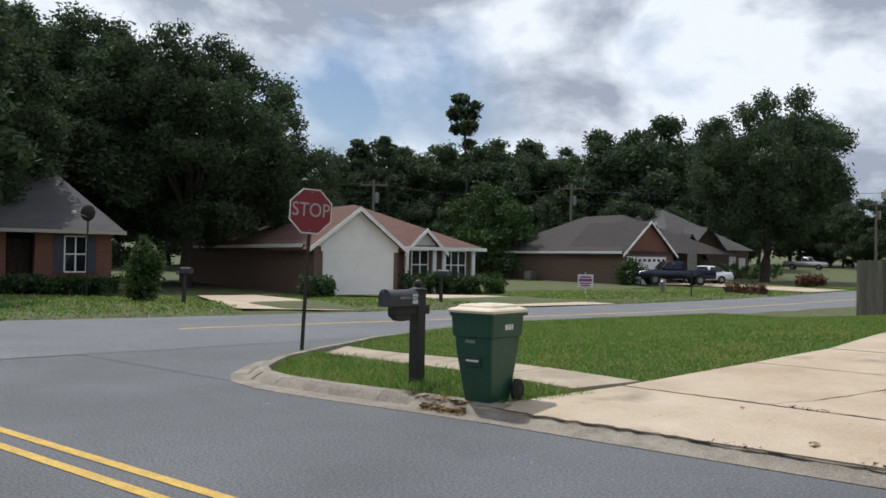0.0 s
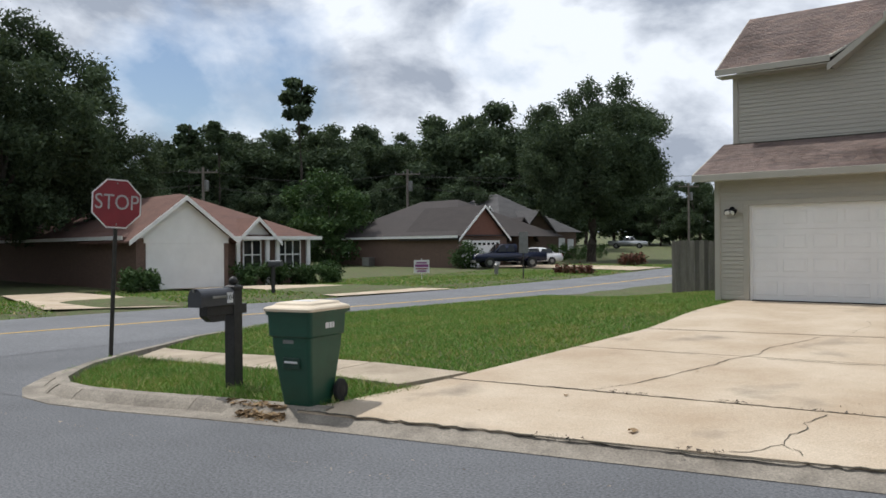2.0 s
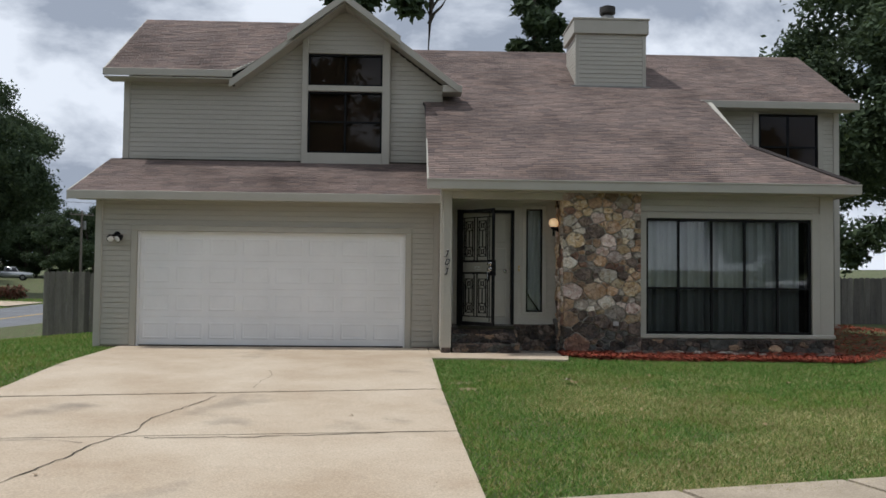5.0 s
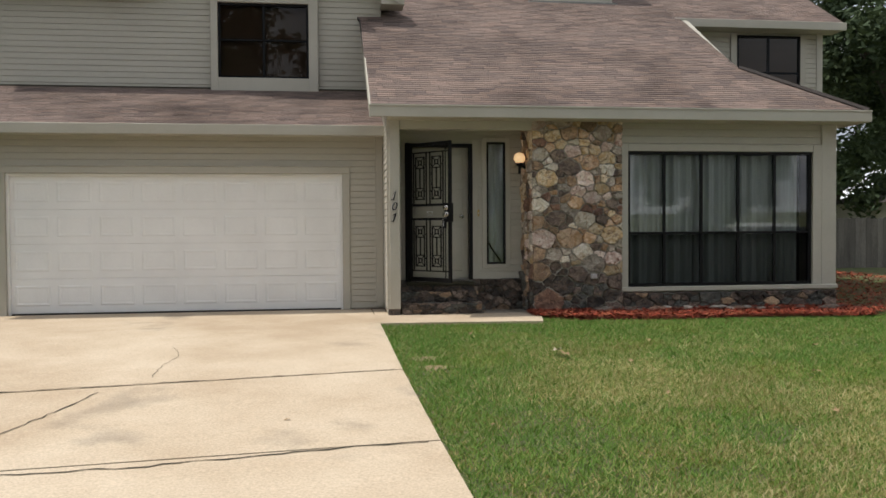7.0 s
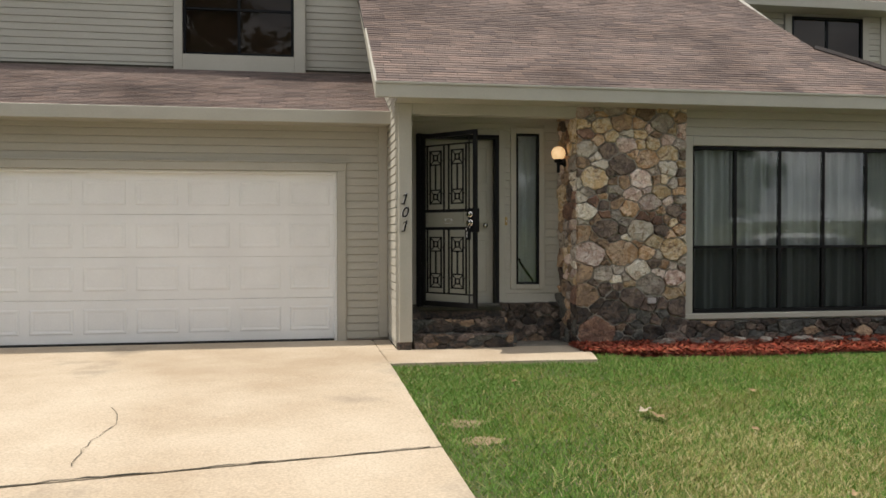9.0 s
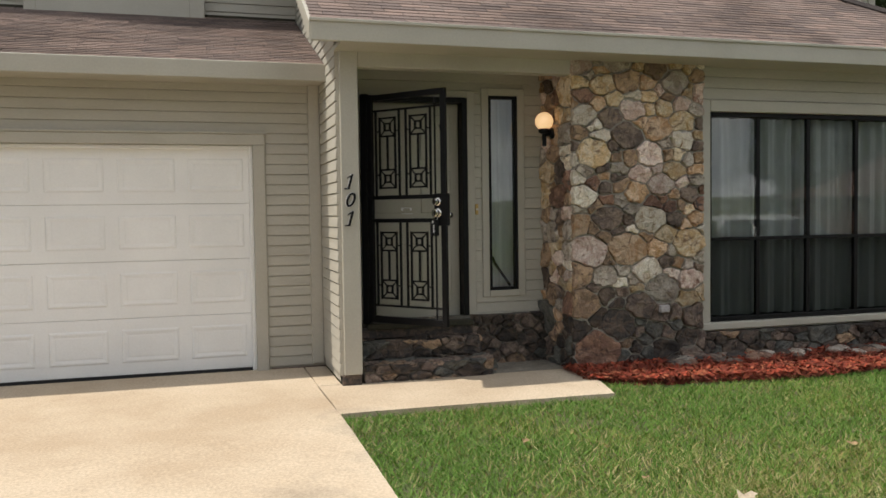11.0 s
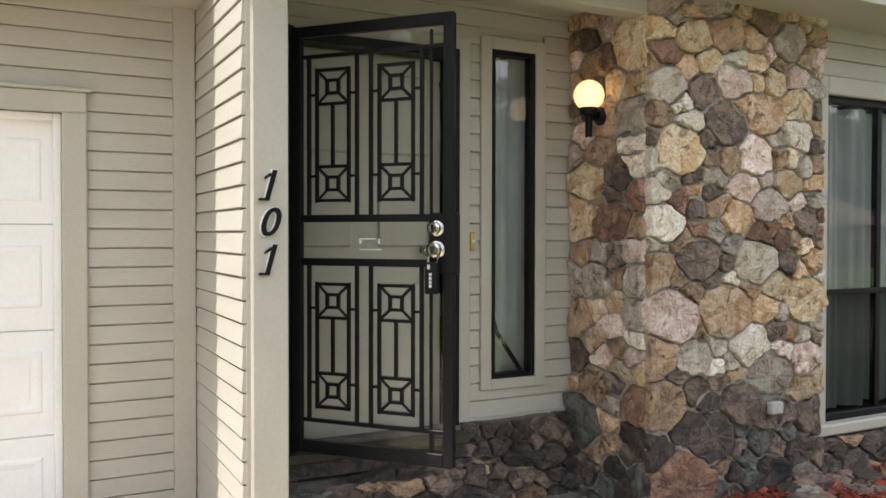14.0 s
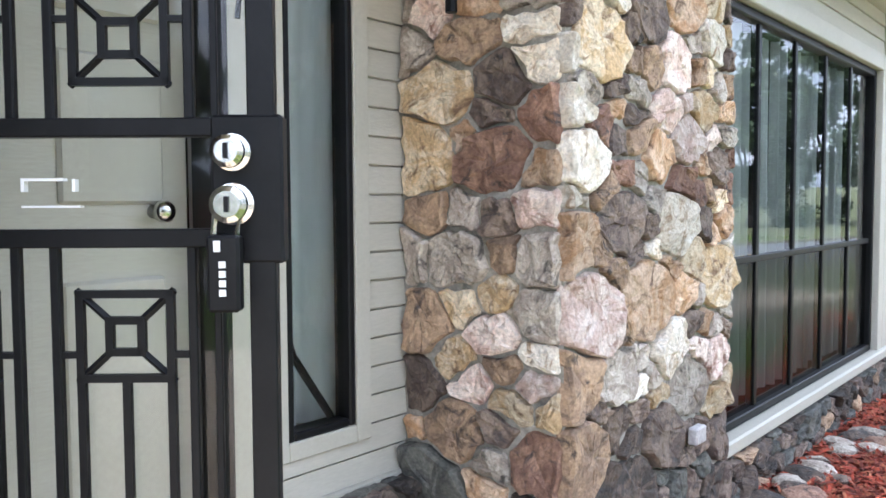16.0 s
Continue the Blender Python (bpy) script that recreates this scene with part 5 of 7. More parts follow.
def gable_front(parent, y0, y1, x, z0, h, back, wall_mat, roof_mat, trim_mat="white", over=0.35):
    """A gable that faces +x: its wall, two roof leaves and the rake boards."""
    ym = (y0 + y1) / 2
    part("gable", slab([(x, y0, z0), (x, y1, z0), (x, ym, z0 + h)], (-0.15, 0, 0)), wall_mat, parent)
    k = h / (ym - y0)
    for s in (-1, 1):
        e = (ym - y0) + over
        p = [(x + over, ym, z0 + h + 0.12), (x + over, ym + s * e, z0 + h + 0.12 - k * e), (x - back, ym + s * e, z0 + h + 0.12 - k * e), (x - back, ym, z0 + h + 0.12)]
        part("roof_leaf", slab(p, (0, 0, -0.08)), roof_mat, parent)
        q = [(x + over + 0.03, ym, z0 + h + 0.14), (x + over + 0.03, ym + s * e, z0 + h + 0.14 - k * e), (x + over + 0.03, ym + s * e, z0 + h - 0.08 - k * e), (x + over + 0.03, ym, z0 + h - 0.08)]
        part("rake_board", slab(q, (-0.04, 0, 0)), trim_mat, parent)


def small_window(parent, y, z, w, h, x, rows=2, cols=2, out=1):
    """A sash window in a wall that faces +x."""
    win = part("window", box(x - 0.05, x + 0.03, y - w / 2, y + w / 2, z, z + h), "car_glass", parent)
    for k in range(cols + 1):
        yy = y - w / 2 + w * k / cols
        part("glazing_bar", box(x, x + 0.06, yy - 0.03, yy + 0.03, z, z + h), "white", win)
    for k in range(rows + 1):
        zz = z + h * k / rows
        part("glazing_bar", box(x, x + 0.055, y - w / 2, y + w / 2, zz - 0.03, zz + 0.03), "white", win)


def white_house():
    h = thing("house", "low brick house with white gable, garage and red-brown roof", "house")
    # local x faces the cross street, local y runs along it
    part("wall", box(-22, -0.9, 4.5, 10.0, 0, 2.6), "brick_dark", h)
    part("wall", box(-22, 0, 0, 4.6, 0, 2.6), "brick_dark", h)
    part("roof", hip_roof(-22, -0.9, 0, 10.0, 2.55, 2.45, ridge="x"), "roof_red", h)
    gable_front(h, -0.1, 4.7, 0.02, 2.5, 1.85, 6, "white", "roof_red")
    part("front_board", box(-0.1, 0.06, 0.35, 4.6, 2.25, 2.5), "white", h)
    part("garage_door", box(-0.05, 0.05, 0.45, 4.35, 0.02, 2.25, 0.01), "white", h)
    gable_front(h, 5.6, 7.6, -0.75, 2.5, 0.95, 3, "white", "roof_red")
    small_window(h, 6.4, 0.9, 1.0, 1.5, -0.85, 2, 2)
    small_window(h, 8.6, 0.9, 1.4, 1.5, -0.85, 2, 3)
    for y in (5.5, 7.2, 7.8, 9.7):
        part("pillar", box(-0.72, -0.58, y - 0.1, y + 0.1, 0, 2.5), "white", h)
    part("fascia", box(-22.4, -0.4, -0.48, -0.44, 2.42, 2.6), "white", h)
    part("fascia", box(-0.44, -0.40, 4.8, 10.45, 2.42, 2.6), "white", h)
    return h


WH = pose(-32.9, 22.6, -0.25, 0, 0, TILT_ROAD)
white_house().matrix_world = WH


def brown_house():
    h = thing("house", "brown brick house with dark hipped roof and white garage door", "house")
    part("wall", box(-17.7, 0, 0, 5.6, 0, 2.6), "brick_dark", h)
    part("wall", box(-17.7, -3, 5.6, 14, 0, 2.6), "brick_dark", h)
    part("roof", hip_roof(-17.7, -0.2, 0, 12.5, 2.55, 3.4, ridge="x"), "roof_brown", h)
    gable_front(h, 0.0, 5.4, 0.02, 2.5, 2.45, 7, "brick", "roof_brown")
    gd = part("garage_door", box(-0.05, 0.05, 0.35, 4.7, 0.02, 2.2, 0.01), "white", h)
    for k in range(8):
        part("door_window", box(0.03, 0.07, 0.55 + k * 0.53, 0.83 + k * 0.53, 1.82, 2.02), "car_glass", gd)
    part("fascia", box(-18.1, 0.3, -0.48, -0.43, 2.40, 2.6), "white", h)
    part("window", box(-15.5, -14.6, -0.04, 0.0, 0.9, 2.1), "car_glass", h)
    part("window_frame", box(-15.6, -14.5, -0.025, 0.02, 0.8, 2.2), "white", h)
    gable_front(h, 8.2, 9.8, -5.5, 4.2, 1.1, 3, "white", "roof_brown")
    gable_front(h, 9.0, 12.5, -2.9, 2.4, 1.8, 3, "brick", "roof_brown", "roof_brown")
    return h


BH = pose(-38.3, 54.3, 0.0, 0, 0, TILT_ROAD)
brown_house().matrix_world = BH


def grey_house():
    h = thing("house", "grey roofed brick house half hidden by trees", "house")
    part("wall", box(-14, 0, 0, 12, 0, 2.8), "brick_dark", h)
    part("roof", hip_roof(-14, 0, 0, 12, 2.75, 4.2, ridge="x"), "roof_grey", h)
    gable_front(h, 3, 8, 0.1, 2.7, 2.2, 5, "brick_dark", "roof_grey", "roof_grey")
    part("door", box(0, 0.06, 9, 10, 0, 2.1), "white", h)
    part("window", box(0, 0.05, 10.5, 11.5, 0.8, 2.0), "white", h)
    return h


grey_house().matrix_world = pose(-44.5, 69.5, 0.4, 0, 0, TILT_ROAD)


def left_house():
    h = thing("house", "red brick house with grey roof, shutters and white window", "house")
    part("wall", box(-9, 0, -14, -4.05, 0, 2.5), "brick", h)
    # wall of the entry recess is near-black: its shade is in the colour
    part("wall", box(-9, -0.9, -4.1, -3.0, 0, 2.5), "dark", h)
    part("wall", box(-9, 0, -3.0, 0, 0, 2.5), "brick", h)
    part("roof", hip_roof(-9, 0, -14, 0, 2.45, 2.95, 0.5, run=2.4), "roof_grey", h)
    part("fascia", box(0.42, 0.5, -14.5, 0.5, 2.36, 2.5), "trim", h)
    for y in (-1.45, -5.6, -9.5):
        small_window(h, y, 0.75, 0.85, 1.5, 0.0, 2, 2)
        for s in (-1, 1):
            part("shutter", box(0.0, 0.05, y + s * 0.62 - 0.19, y + s * 0.62 + 0.19, 0.7, 2.3), "shutter", h)
    part("front_door", box(-0.95, -0.88, -3.95, -3.1, 0.1, 2.1), "bark", h)
    return h


LH = pose(-35.1, 13.8, 0.15, 0, 0, TILT_ROAD)
left_house().matrix_world = LH


def opposite_house():
    h = thing("house", "brick house with an orange-red roof across the street", "house")
    part("wall", box(0, 14, -8, 0, 0, 2.6), "brick", h)
    part("roof", hip_roof(0, 14, -8, 0, 2.55, 2.6, ridge="x"), "roof_red", h)
    part("window", box(2, 3.4, 0, 0.05, 0.9, 2.1), "white", h)
    part("door", box(6, 7, 0, 0.05, 0, 2.1), "white", h)
    return h


opposite_house().matrix_world = pose(36, -13, 0.1, 0, 0, 12)


def right_house():
    h = thing("house", "pale house with a brown gable roof beyond the fence", "house")
    part("wall", box(0, 10, 0, 8, 0, 2.7), "siding", h)
    part("roof", hip_roof(0, 10, 0, 8, 2.65, 2.6), "roof_brown", h)
    part("window", box(2, 3.2, -0.05, 0, 0.9, 2.1), "car_glass", h)
    return h


right_house().matrix_world = pose(34, 52, 0.5)

# ---- small builders ----


def text_mesh(words, size, material, depth=0.0, shear=0.0, bold=0.0):
    """A word in the built-in font as a mesh, centred on its origin, in the x-z plane and facing -y."""
    cu = bpy.data.curves.new("lettering", "FONT")
    cu.body, cu.size, cu.extrude, cu.shear, cu.offset = words, size, depth, shear, bold
    cu.align_x, cu.align_y = "CENTER", "CENTER"
    tmp = bpy.data.objects.new("lettering", cu)
    scene.collection.objects.link(tmp)
    me = bpy.data.meshes.new_from_object(tmp.evaluated_get(bpy.context.evaluated_depsgraph_get()))
    bpy.data.objects.remove(tmp)
    me.transform(Matrix.Rotation(radians(90), 4, "X"))
    me.materials.clear()
    me.materials.append(M[material])
    return me


def lettering(name, words, size, material, parent, m, depth=0.002, shear=0.0, bold=0.0):
    ob = new(name, text_mesh(words, size, material, depth, shear, bold))
    ob.parent = parent
    ob.matrix_local = m
    return ob


def rod(parent, name, a, b, r, material, sides=6, label=""):
    return part(name, tube([a, b], r, sides), material, parent, label)


# ---- windows of the grey house ----


def sash_window(name, x0, x1, z0, z1, y, cols, rails, pane, parent, bar=0.035, frame_w=0.05):
    """A black framed window facing -y; rails: heights of the cross bars; pane: material for each row."""
    win = thing(name)
    win.parent = parent
    for a, b, c, d in ((x0, x0 + frame_w, z0, z1), (x1 - frame_w, x1, z0, z1), (x0 + frame_w, x1 - frame_w, z0, z0 + frame_w), (x0 + frame_w, x1 - frame_w, z1 - frame_w, z1)):
        part("window_frame", box(a, b, y - 0.03, y + 0.05, c, d, 0.006), "black", win)
    for k in range(1, cols):
        x = x0 + (x1 - x0) * k / cols
        part("mullion", box(x - bar, x + bar, y - 0.006, y + 0.04, z0 + frame_w, z1 - frame_w, 0.004), "black", win)
    for z in rails:
        part("rail", box(x0 + frame_w, x1 - frame_w, y - 0.010, y + 0.035, z - bar * 0.8, z + bar * 0.8, 0.004), "black", win)
    zs = [z0 + 0.02] + list(rails) + [z1 - 0.02]
    for r in range(len(zs) - 1):
        for k in range(cols):
            a, b = x0 + (x1 - x0) * k / cols + 0.01, x0 + (x1 - x0) * (k + 1) / cols - 0.01
            bm = bmesh.new()
            j = random.Random(k * 7 + r).uniform(-0.0012, 0.0012)
            bm.faces.new([bm.verts.new(p) for p in ((a, y + 0.004 + j, zs[r]), (b, y + 0.004 - j, zs[r]), (b, y + 0.004 - j, zs[r + 1]), (a, y + 0.004 + j, zs[r + 1]))])
            o = part("pane", bm, pane[r], win)
            o.visible_shadow = False
    return win


sash_window("picture_window", WX0, WX1, WZ0, WZ1, 19.03, 5, [1.66], ["screen", "pane"], house, 0.021, 0.045)
sash_window("dormer_window", BX0, BX1, BZ0, 5.60, 21.66, 2, [4.98], ["pane_dark", "pane_dark"], house, 0.022, 0.04)
sash_window("dormer_window", BX0, BX1, 5.72, BZ1, 21.66, 2, [], ["pane_dark"], house, 0.022, 0.04)
sash_window("rear_window", 7.78, 9.10, 4.05, 5.47, 22.46, 2, [4.75], ["pane_dark", "pane_dark"], house, 0.025, 0.04)
sash_window("sidelight", SX0, SX1, SZ0, SZ1, 19.60, 1, [], ["pane"], house, 0.02, 0.028)
# added dark brown sheets stand in for the dim rooms behind these windows
for x0, x1, z0, z1, y in ((BX0, BX1, BZ0, BZ1, 21.9), (7.6, 9.2, 4.0, 5.5, 22.9)):
    part("blind", box(x0, x1, y, y + 0.03, z0, z1), "bark", house)


def curtain(x0, x1, z0, z1, y, folds, seed, name="curtain", label="white gathered curtain hanging behind the window"):
    rnd_ = random.Random(seed)
    bm = bmesh.new()
    n = int((x1 - x0) / 0.02)
    ph = [rnd_.uniform(0, 6) for _ in range(4)]
    rows = []
    for z in np.linspace(z0, z1, 8):
        row = []
        for i in range(n + 1):
            x = x0 + (x1 - x0) * i / n
            d = 0.035 * math.sin(folds * x + ph[0] + 0.2 * z) + 0.02 * math.sin(folds * 2.3 * x + ph[1]) + 0.012 * math.sin(folds * 0.37 * x + ph[2])
            row.append(bm.verts.new((x, y + d, float(z))))
        rows.append(row)
    for a, b in zip(rows, rows[1:]):
        for i in range(n):
            bm.faces.new((a[i], a[i + 1], b[i + 1], b[i]))
    return solid(name, bm, "curtain", label, "curtain", smooth=True)


for k, (a, b) in enumerate(((4.28, 4.84), (4.78, 5.48), (5.42, 6.09), (6.02, 6.66), (6.58, 7.10))):
    curtain(a, b, 0.90, 2.84, 19.15 + 0.03 * (k % 2), 26 + 3 * k, k)
curtain(2.25, 2.66, 1.15, 3.05, 19.70, 30, 9, label="pale curtain behind the narrow sidelight")
# added near-black sheets stand in for the unlit rooms behind the panes
part("inner_wall", box(2.1, 2.9, 19.95, 20.0, 0.5, 3.3), "dark", house)
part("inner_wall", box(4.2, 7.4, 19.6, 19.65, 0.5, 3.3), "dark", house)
part("stop_rod", tube([(2.33, 19.63, 1.52), (2.35, 19.63, 1.46), (2.51, 19.63, 1.235)], 0.014, 8), "black", house)

# ---- front door and security door ----
part("jamb", box(DX0, DX0 + 0.05, 19.54, 19.66, DZ0, DZ1, 0.004), "black", house)
part("jamb", box(DX1 - 0.05, DX1, 19.54, 19.66, DZ0, DZ1, 0.004), "black", house)
part("jamb", box(DX0 + 0.05, DX1 - 0.05, 19.54, 19.66, DZ1 - 0.05, DZ1, 0.004), "black", house)
part("threshold", box(DX0, DX1, 19.42, 19.75, 0.90, 0.95, 0.006), "joint", house)
front_door = part("front_door", box(DX0 + 0.05, DX1 - 0.05, 19.68, 19.725, 0.95, DZ1 - 0.05, 0.004), "siding", house, "beige painted front door")
for x0, x1 in ((1.18, 1.48), (1.63, 1.93)):
    for z0, z1 in ((1.1, 1.75), (1.95, 2.35), (2.45, 2.88)):
        part("door_panel", box(x0, x1, 19.666, 19.685, z0, z1, 0.01), "trim", front_door)
part("door_knob", lathe([(0.02, 0), (0.012, 0.03), (0.03, 0.045), (0.03, 0.065), (0.01, 0.075)], (1.9, 19.68, 1.93), 14, axis="Y"), "chrome", front_door, smooth=True)
bpy.data.objects["door_knob"].matrix_world = Matrix.Translation((0, 39.36, 0)) @ Matrix.Diagonal((1, -1, 1, 1))

gate = thing("security_door", "black iron security door standing ajar, with chrome locks", "door")
GW, GZ0, GZ1 = 0.835, 0.975, 3.003


def bar(x0, x1, z0, z1, name="bar", d=0.010, parent=None, mat_="black"):
    return part(name, box(x0, x1, -d, d, z0, z1, min(0.003, d * 0.3)), mat_, parent or gate)


for x0, x1, z0, z1 in ((0, 0.05, GZ0, GZ1), (GW - 0.05, GW, GZ0, GZ1), (0.05, GW - 0.05, GZ1 - 0.05, GZ1), (0.05, GW - 0.05, GZ0, GZ0 + 0.06), (0.05, GW - 0.05, 2.075, 2.11), (0.05, GW - 0.05, 1.87, 1.905)):
    bar(x0, x1, z0, z1, "frame_rail", 0.018)
part("jamb", box(-0.07, -0.005, -0.03, 0.03, GZ0 - 0.02, GZ1 + 0.02, 0.004), "black", gate)
for z in (2.86, 1.13):
    bar(0.05, GW - 0.05, z - 0.009, z + 0.009, "cross_bar")


def ornament(x0, x1, z0, z1):
    """A wrought panel: two crossed boxes joined by rods."""
    o = thing("ornament")
    o.parent = gate
    t = 0.0075

    def b(a, b_, c, d):
        part("bar", box(a, b_, -t, t, c, d), "black", o)

    hb = 0.175
    for lo in (z0, z1 - hb):
        hi = lo + hb
        b(x0, x1, lo, lo + 2 * t)
        b(x0, x1, hi - 2 * t, hi)
        cx, cz, q = (x0 + x1) / 2, (lo + hi) / 2, 0.030
        for s in (-1, 1):
            b(cx + s * q - t, cx + s * q + t, cz - q - t, cz + q + t)
            b(cx - q, cx + q, cz + s * q - t, cz + s * q + t)
            for s2 in (-1, 1):
                part("diagonal", tube([(cx + s * q, 0, cz + s2 * q), ((x1 if s > 0 else x0), 0, (hi if s2 > 0 else lo))], t, 4), "black", o)
    b(x0, x0 + 2 * t, z0, z1)
    b(x1 - 2 * t, x1, z0, z1)
    b((x0 + x1) / 2 - t, (x0 + x1) / 2 + t, z0 + hb, z1 - hb)
    for z in (z0 + hb * 0.7, z1 - hb * 0.7):
        b(x0 - 0.03, x0, z - 0.006, z + 0.006)
        b(x1, x1 + 0.03, z - 0.006, z + 0.006)


for x0 in (0.125, 0.455):
    for z0, z1 in ((1.19, 1.79), (2.17, 2.80)):
        ornament(x0, x0 + 0.185, z0, z1)
    for z0, z1 in ((1.13, 1.875), (2.105, 2.86)):
        bar(x0 - 0.045, x0 - 0.027, z0, z1, "upright")
        bar(x0 + 0.212, x0 + 0.230, z0, z1, "upright")
for z0, z1 in ((1.015, 1.845), (2.11, 2.935)):
    bar(0.715, 0.729, z0, z1, "upright", 0.006)
bm = bmesh.new()
bm.faces.new([bm.verts.new(p) for p in ((0.04, 0.014, GZ0 + 0.04), (GW - 0.04, 0.014, GZ0 + 0.04), (GW - 0.04, 0.014, GZ1 - 0.04), (0.04, 0.014, GZ1 - 0.04))])
part("pane", bm, "pane_door", gate)
lock_box = part("lock_plate", box(GW - 0.118, GW + 0.016, -0.022, 0.03, 1.84, 2.115, 0.006), "black", gate)
for z, r in ((2.045, 0.030), (1.95, 0.034)):
    part("cylinder", lathe([(r * 1.15, 0), (r * 1.15, 0.010), (r * 0.8, 0.014), (r, 0.035), (r, 0.05), (r * 0.7, 0.058)], (0, 0, 0), 20, axis="Y"), "chrome", lock_box, smooth=False).matrix_local = Matrix.Translation((GW - 0.075, -0.02, z)) @ Matrix.Rotation(radians(180), 4, "Z")
    part("keyhole", box(GW - 0.079, GW - 0.071, -0.083, -0.078, z - 0.014, z + 0.014), "black", lock_box)
kb = part("key_box", box(GW - 0.115, GW - 0.055, -0.075, -0.035, 1.755, 1.895, 0.006), "black", gate)
part("shackle", tube([(GW - 0.105, -0.055, 1.89), (GW - 0.10, -0.055, 1.95), (GW - 0.075, -0.055, 1.975), (GW - 0.055, -0.055, 1.95), (GW - 0.063, -0.055, 1.89)], 0.006, 6), "chrome", kb)
part("dial_window", box(GW - 0.100, GW - 0.088, -0.0775, -0.074, 1.865, 1.885), "sign_white", kb)
for k in range(4):
    part("dial", box(GW - 0.091, GW - 0.079, -0.078, -0.074, 1.785 + k * 0.017, 1.797 + k * 0.017), "sign_white", kb)
part("sticker", box(0.36, 0.47, -0.004, 0.012, 1.945, 1.949), "sign_white", gate)
part("sticker", box(0.36, 0.44, -0.004, 0.012, 1.995, 2.0), "sign_white", gate)
for x in (0.36, 0.455):
    part("sticker", box(x, x + 0.006, -0.004, 0.012, 1.975, 1.998), "sign_white", gate)
part("closer_arm", tube([(0.75, 0.03, 2.70), (0.78, 0.05, 2.5), (0.76, 0.03, 2.3)], 0.006, 5), "black", gate)
gate.matrix_world = Matrix.Translation((1.088, 19.44, 0)) @ Matrix.Rotation(radians(-49.9), 4, "Z")

bell = thing("doorbell", "small brass doorbell plate beside the front door", "doorbell")
part("plate", box(2.135, 2.165, 19.553, 19.566, 1.93, 2.03, 0.004), "brass", bell)
part("button", lathe([(0.009, 0), (0.009, 0.008), (0.004, 0.010)], (2.15, 19.553, 1.98), 10, axis="Y"), "sign_white", bell).matrix_world = Matrix.Translation((0, 39.106, 0)) @ Matrix.Diagonal((1, -1, 1, 1))

# ---- porch light and flood light ----
lamp = thing("wall_lamp", "glowing white globe lamp on a black wall bracket", "lamp")
lx, ly, lz = 2.725, 19.27, 2.79
part("globe", ball((lx, ly, lz), 0.085, 28), "globe", lamp, "lit frosted glass globe", smooth=True)
part("cup", lathe([(0.025, lz - 0.115), (0.05, lz - 0.105), (0.055, lz - 0.07)], (lx, ly, 0), 18), "black", lamp, smooth=True)
part("stem", tube([(lx, ly, lz - 0.11), (lx, ly, lz - 0.23)], 0.02, 10), "black", lamp)
part("arm", tube([(lx, ly, lz - 0.12), (lx + 0.06, ly, lz - 0.12), (2.84, ly, lz - 0.12)], 0.018, 8), "black", lamp)
part("wall_plate", lathe([(0.052, 0.0), (0.052, 0.012), (0.03, 0.03)], (2.83, ly, lz - 0.11), 18, axis="X"), "black", lamp).matrix_world = Matrix.Translation((5.64, 0, 0)) @ Matrix.Diagonal((-1, 1, 1, 1))

flood = thing("flood_light", "black twin flood light with two white reflectors", "lamp")
fx, fz = -5.13, 2.46
part("base", lathe([(0.06, 0), (0.055, 0.04), (0.02, 0.05)], (fx, 19.9, fz + 0.06), 14, axis="Y"), "black", flood)
part("bracket", box(fx - 0.09, fx + 0.09, 19.80, 19.88, fz + 0.03, fz + 0.06, 0.005), "black", flood)
for s in (-1, 1):
    hd = part("lamp_head", lathe([(0.03, 0.0), (0.05, 0.05), (0.065, 0.13), (0.06, 0.135)], (0, 0, 0), 16), "black", flood, smooth=True)
    lens = part("lens", lathe([(0.057, 0.1355), (0.04, 0.142), (0.01, 0.145)], (0, 0, 0), 16), "sign_white", hd)
    hd.matrix_world = Matrix.Translation((fx + s * 0.11, 19.84, fz + 0.04)) @ Matrix.Rotation(radians(s * 38), 4, "Y") @ Matrix.Rotation(radians(128), 4, "X")

numbers = thing("house_number", "black slanted metal house numerals on the post", "numerals")
for ch, z in (("1", 2.235), ("0", 2.08), ("1", 1.93)):
    lettering("numeral", ch, 0.165, "black", numbers, pose(0.812, 18.908, z - 0.018), 0.006, 0.28, 0.0015)
    if ch == "1":
        part("serif", box(0.775, 0.822, 18.903, 18.914, z - 0.080, z - 0.069, 0.002), "black", numbers)
        part("serif", slab([(0.798, 18.903, z + 0.015), (0.826, 18.903, z + 0.036), (0.829, 18.903, z + 0.024), (0.801, 18.903, z + 0.007)], (0, 0.010, 0)), "black", numbers)
    lettering("numeral_back", ch, 0.165, "sign_white", numbers, pose(0.8105, 18.915, z - 0.0185), 0.003, 0.28, 0.005)

box_small = thing("junction_box", "small white plastic box on the stone column", "box")
part("cover", box(3.69, 3.785, 18.835, 18.875, 1.0, 1.068, 0.006), "sign_worn", box_small)

# ---- stonework ----


def clip_poly(poly, nx, ny, c):
    """The part of a polygon where nx*x + ny*y <= c."""
    out = []
    for (ax, ay), (bx, by) in zip(poly, poly[1:] + poly[:1]):
        da, db = nx * ax + ny * ay - c, nx * bx + ny * by - c
        if da <= 0:
            out.append((ax, ay))
        if da * db < 0:
            f = da / (da - db)
            out.append((ax + (bx - ax) * f, ay + (by - ay) * f))
    return out


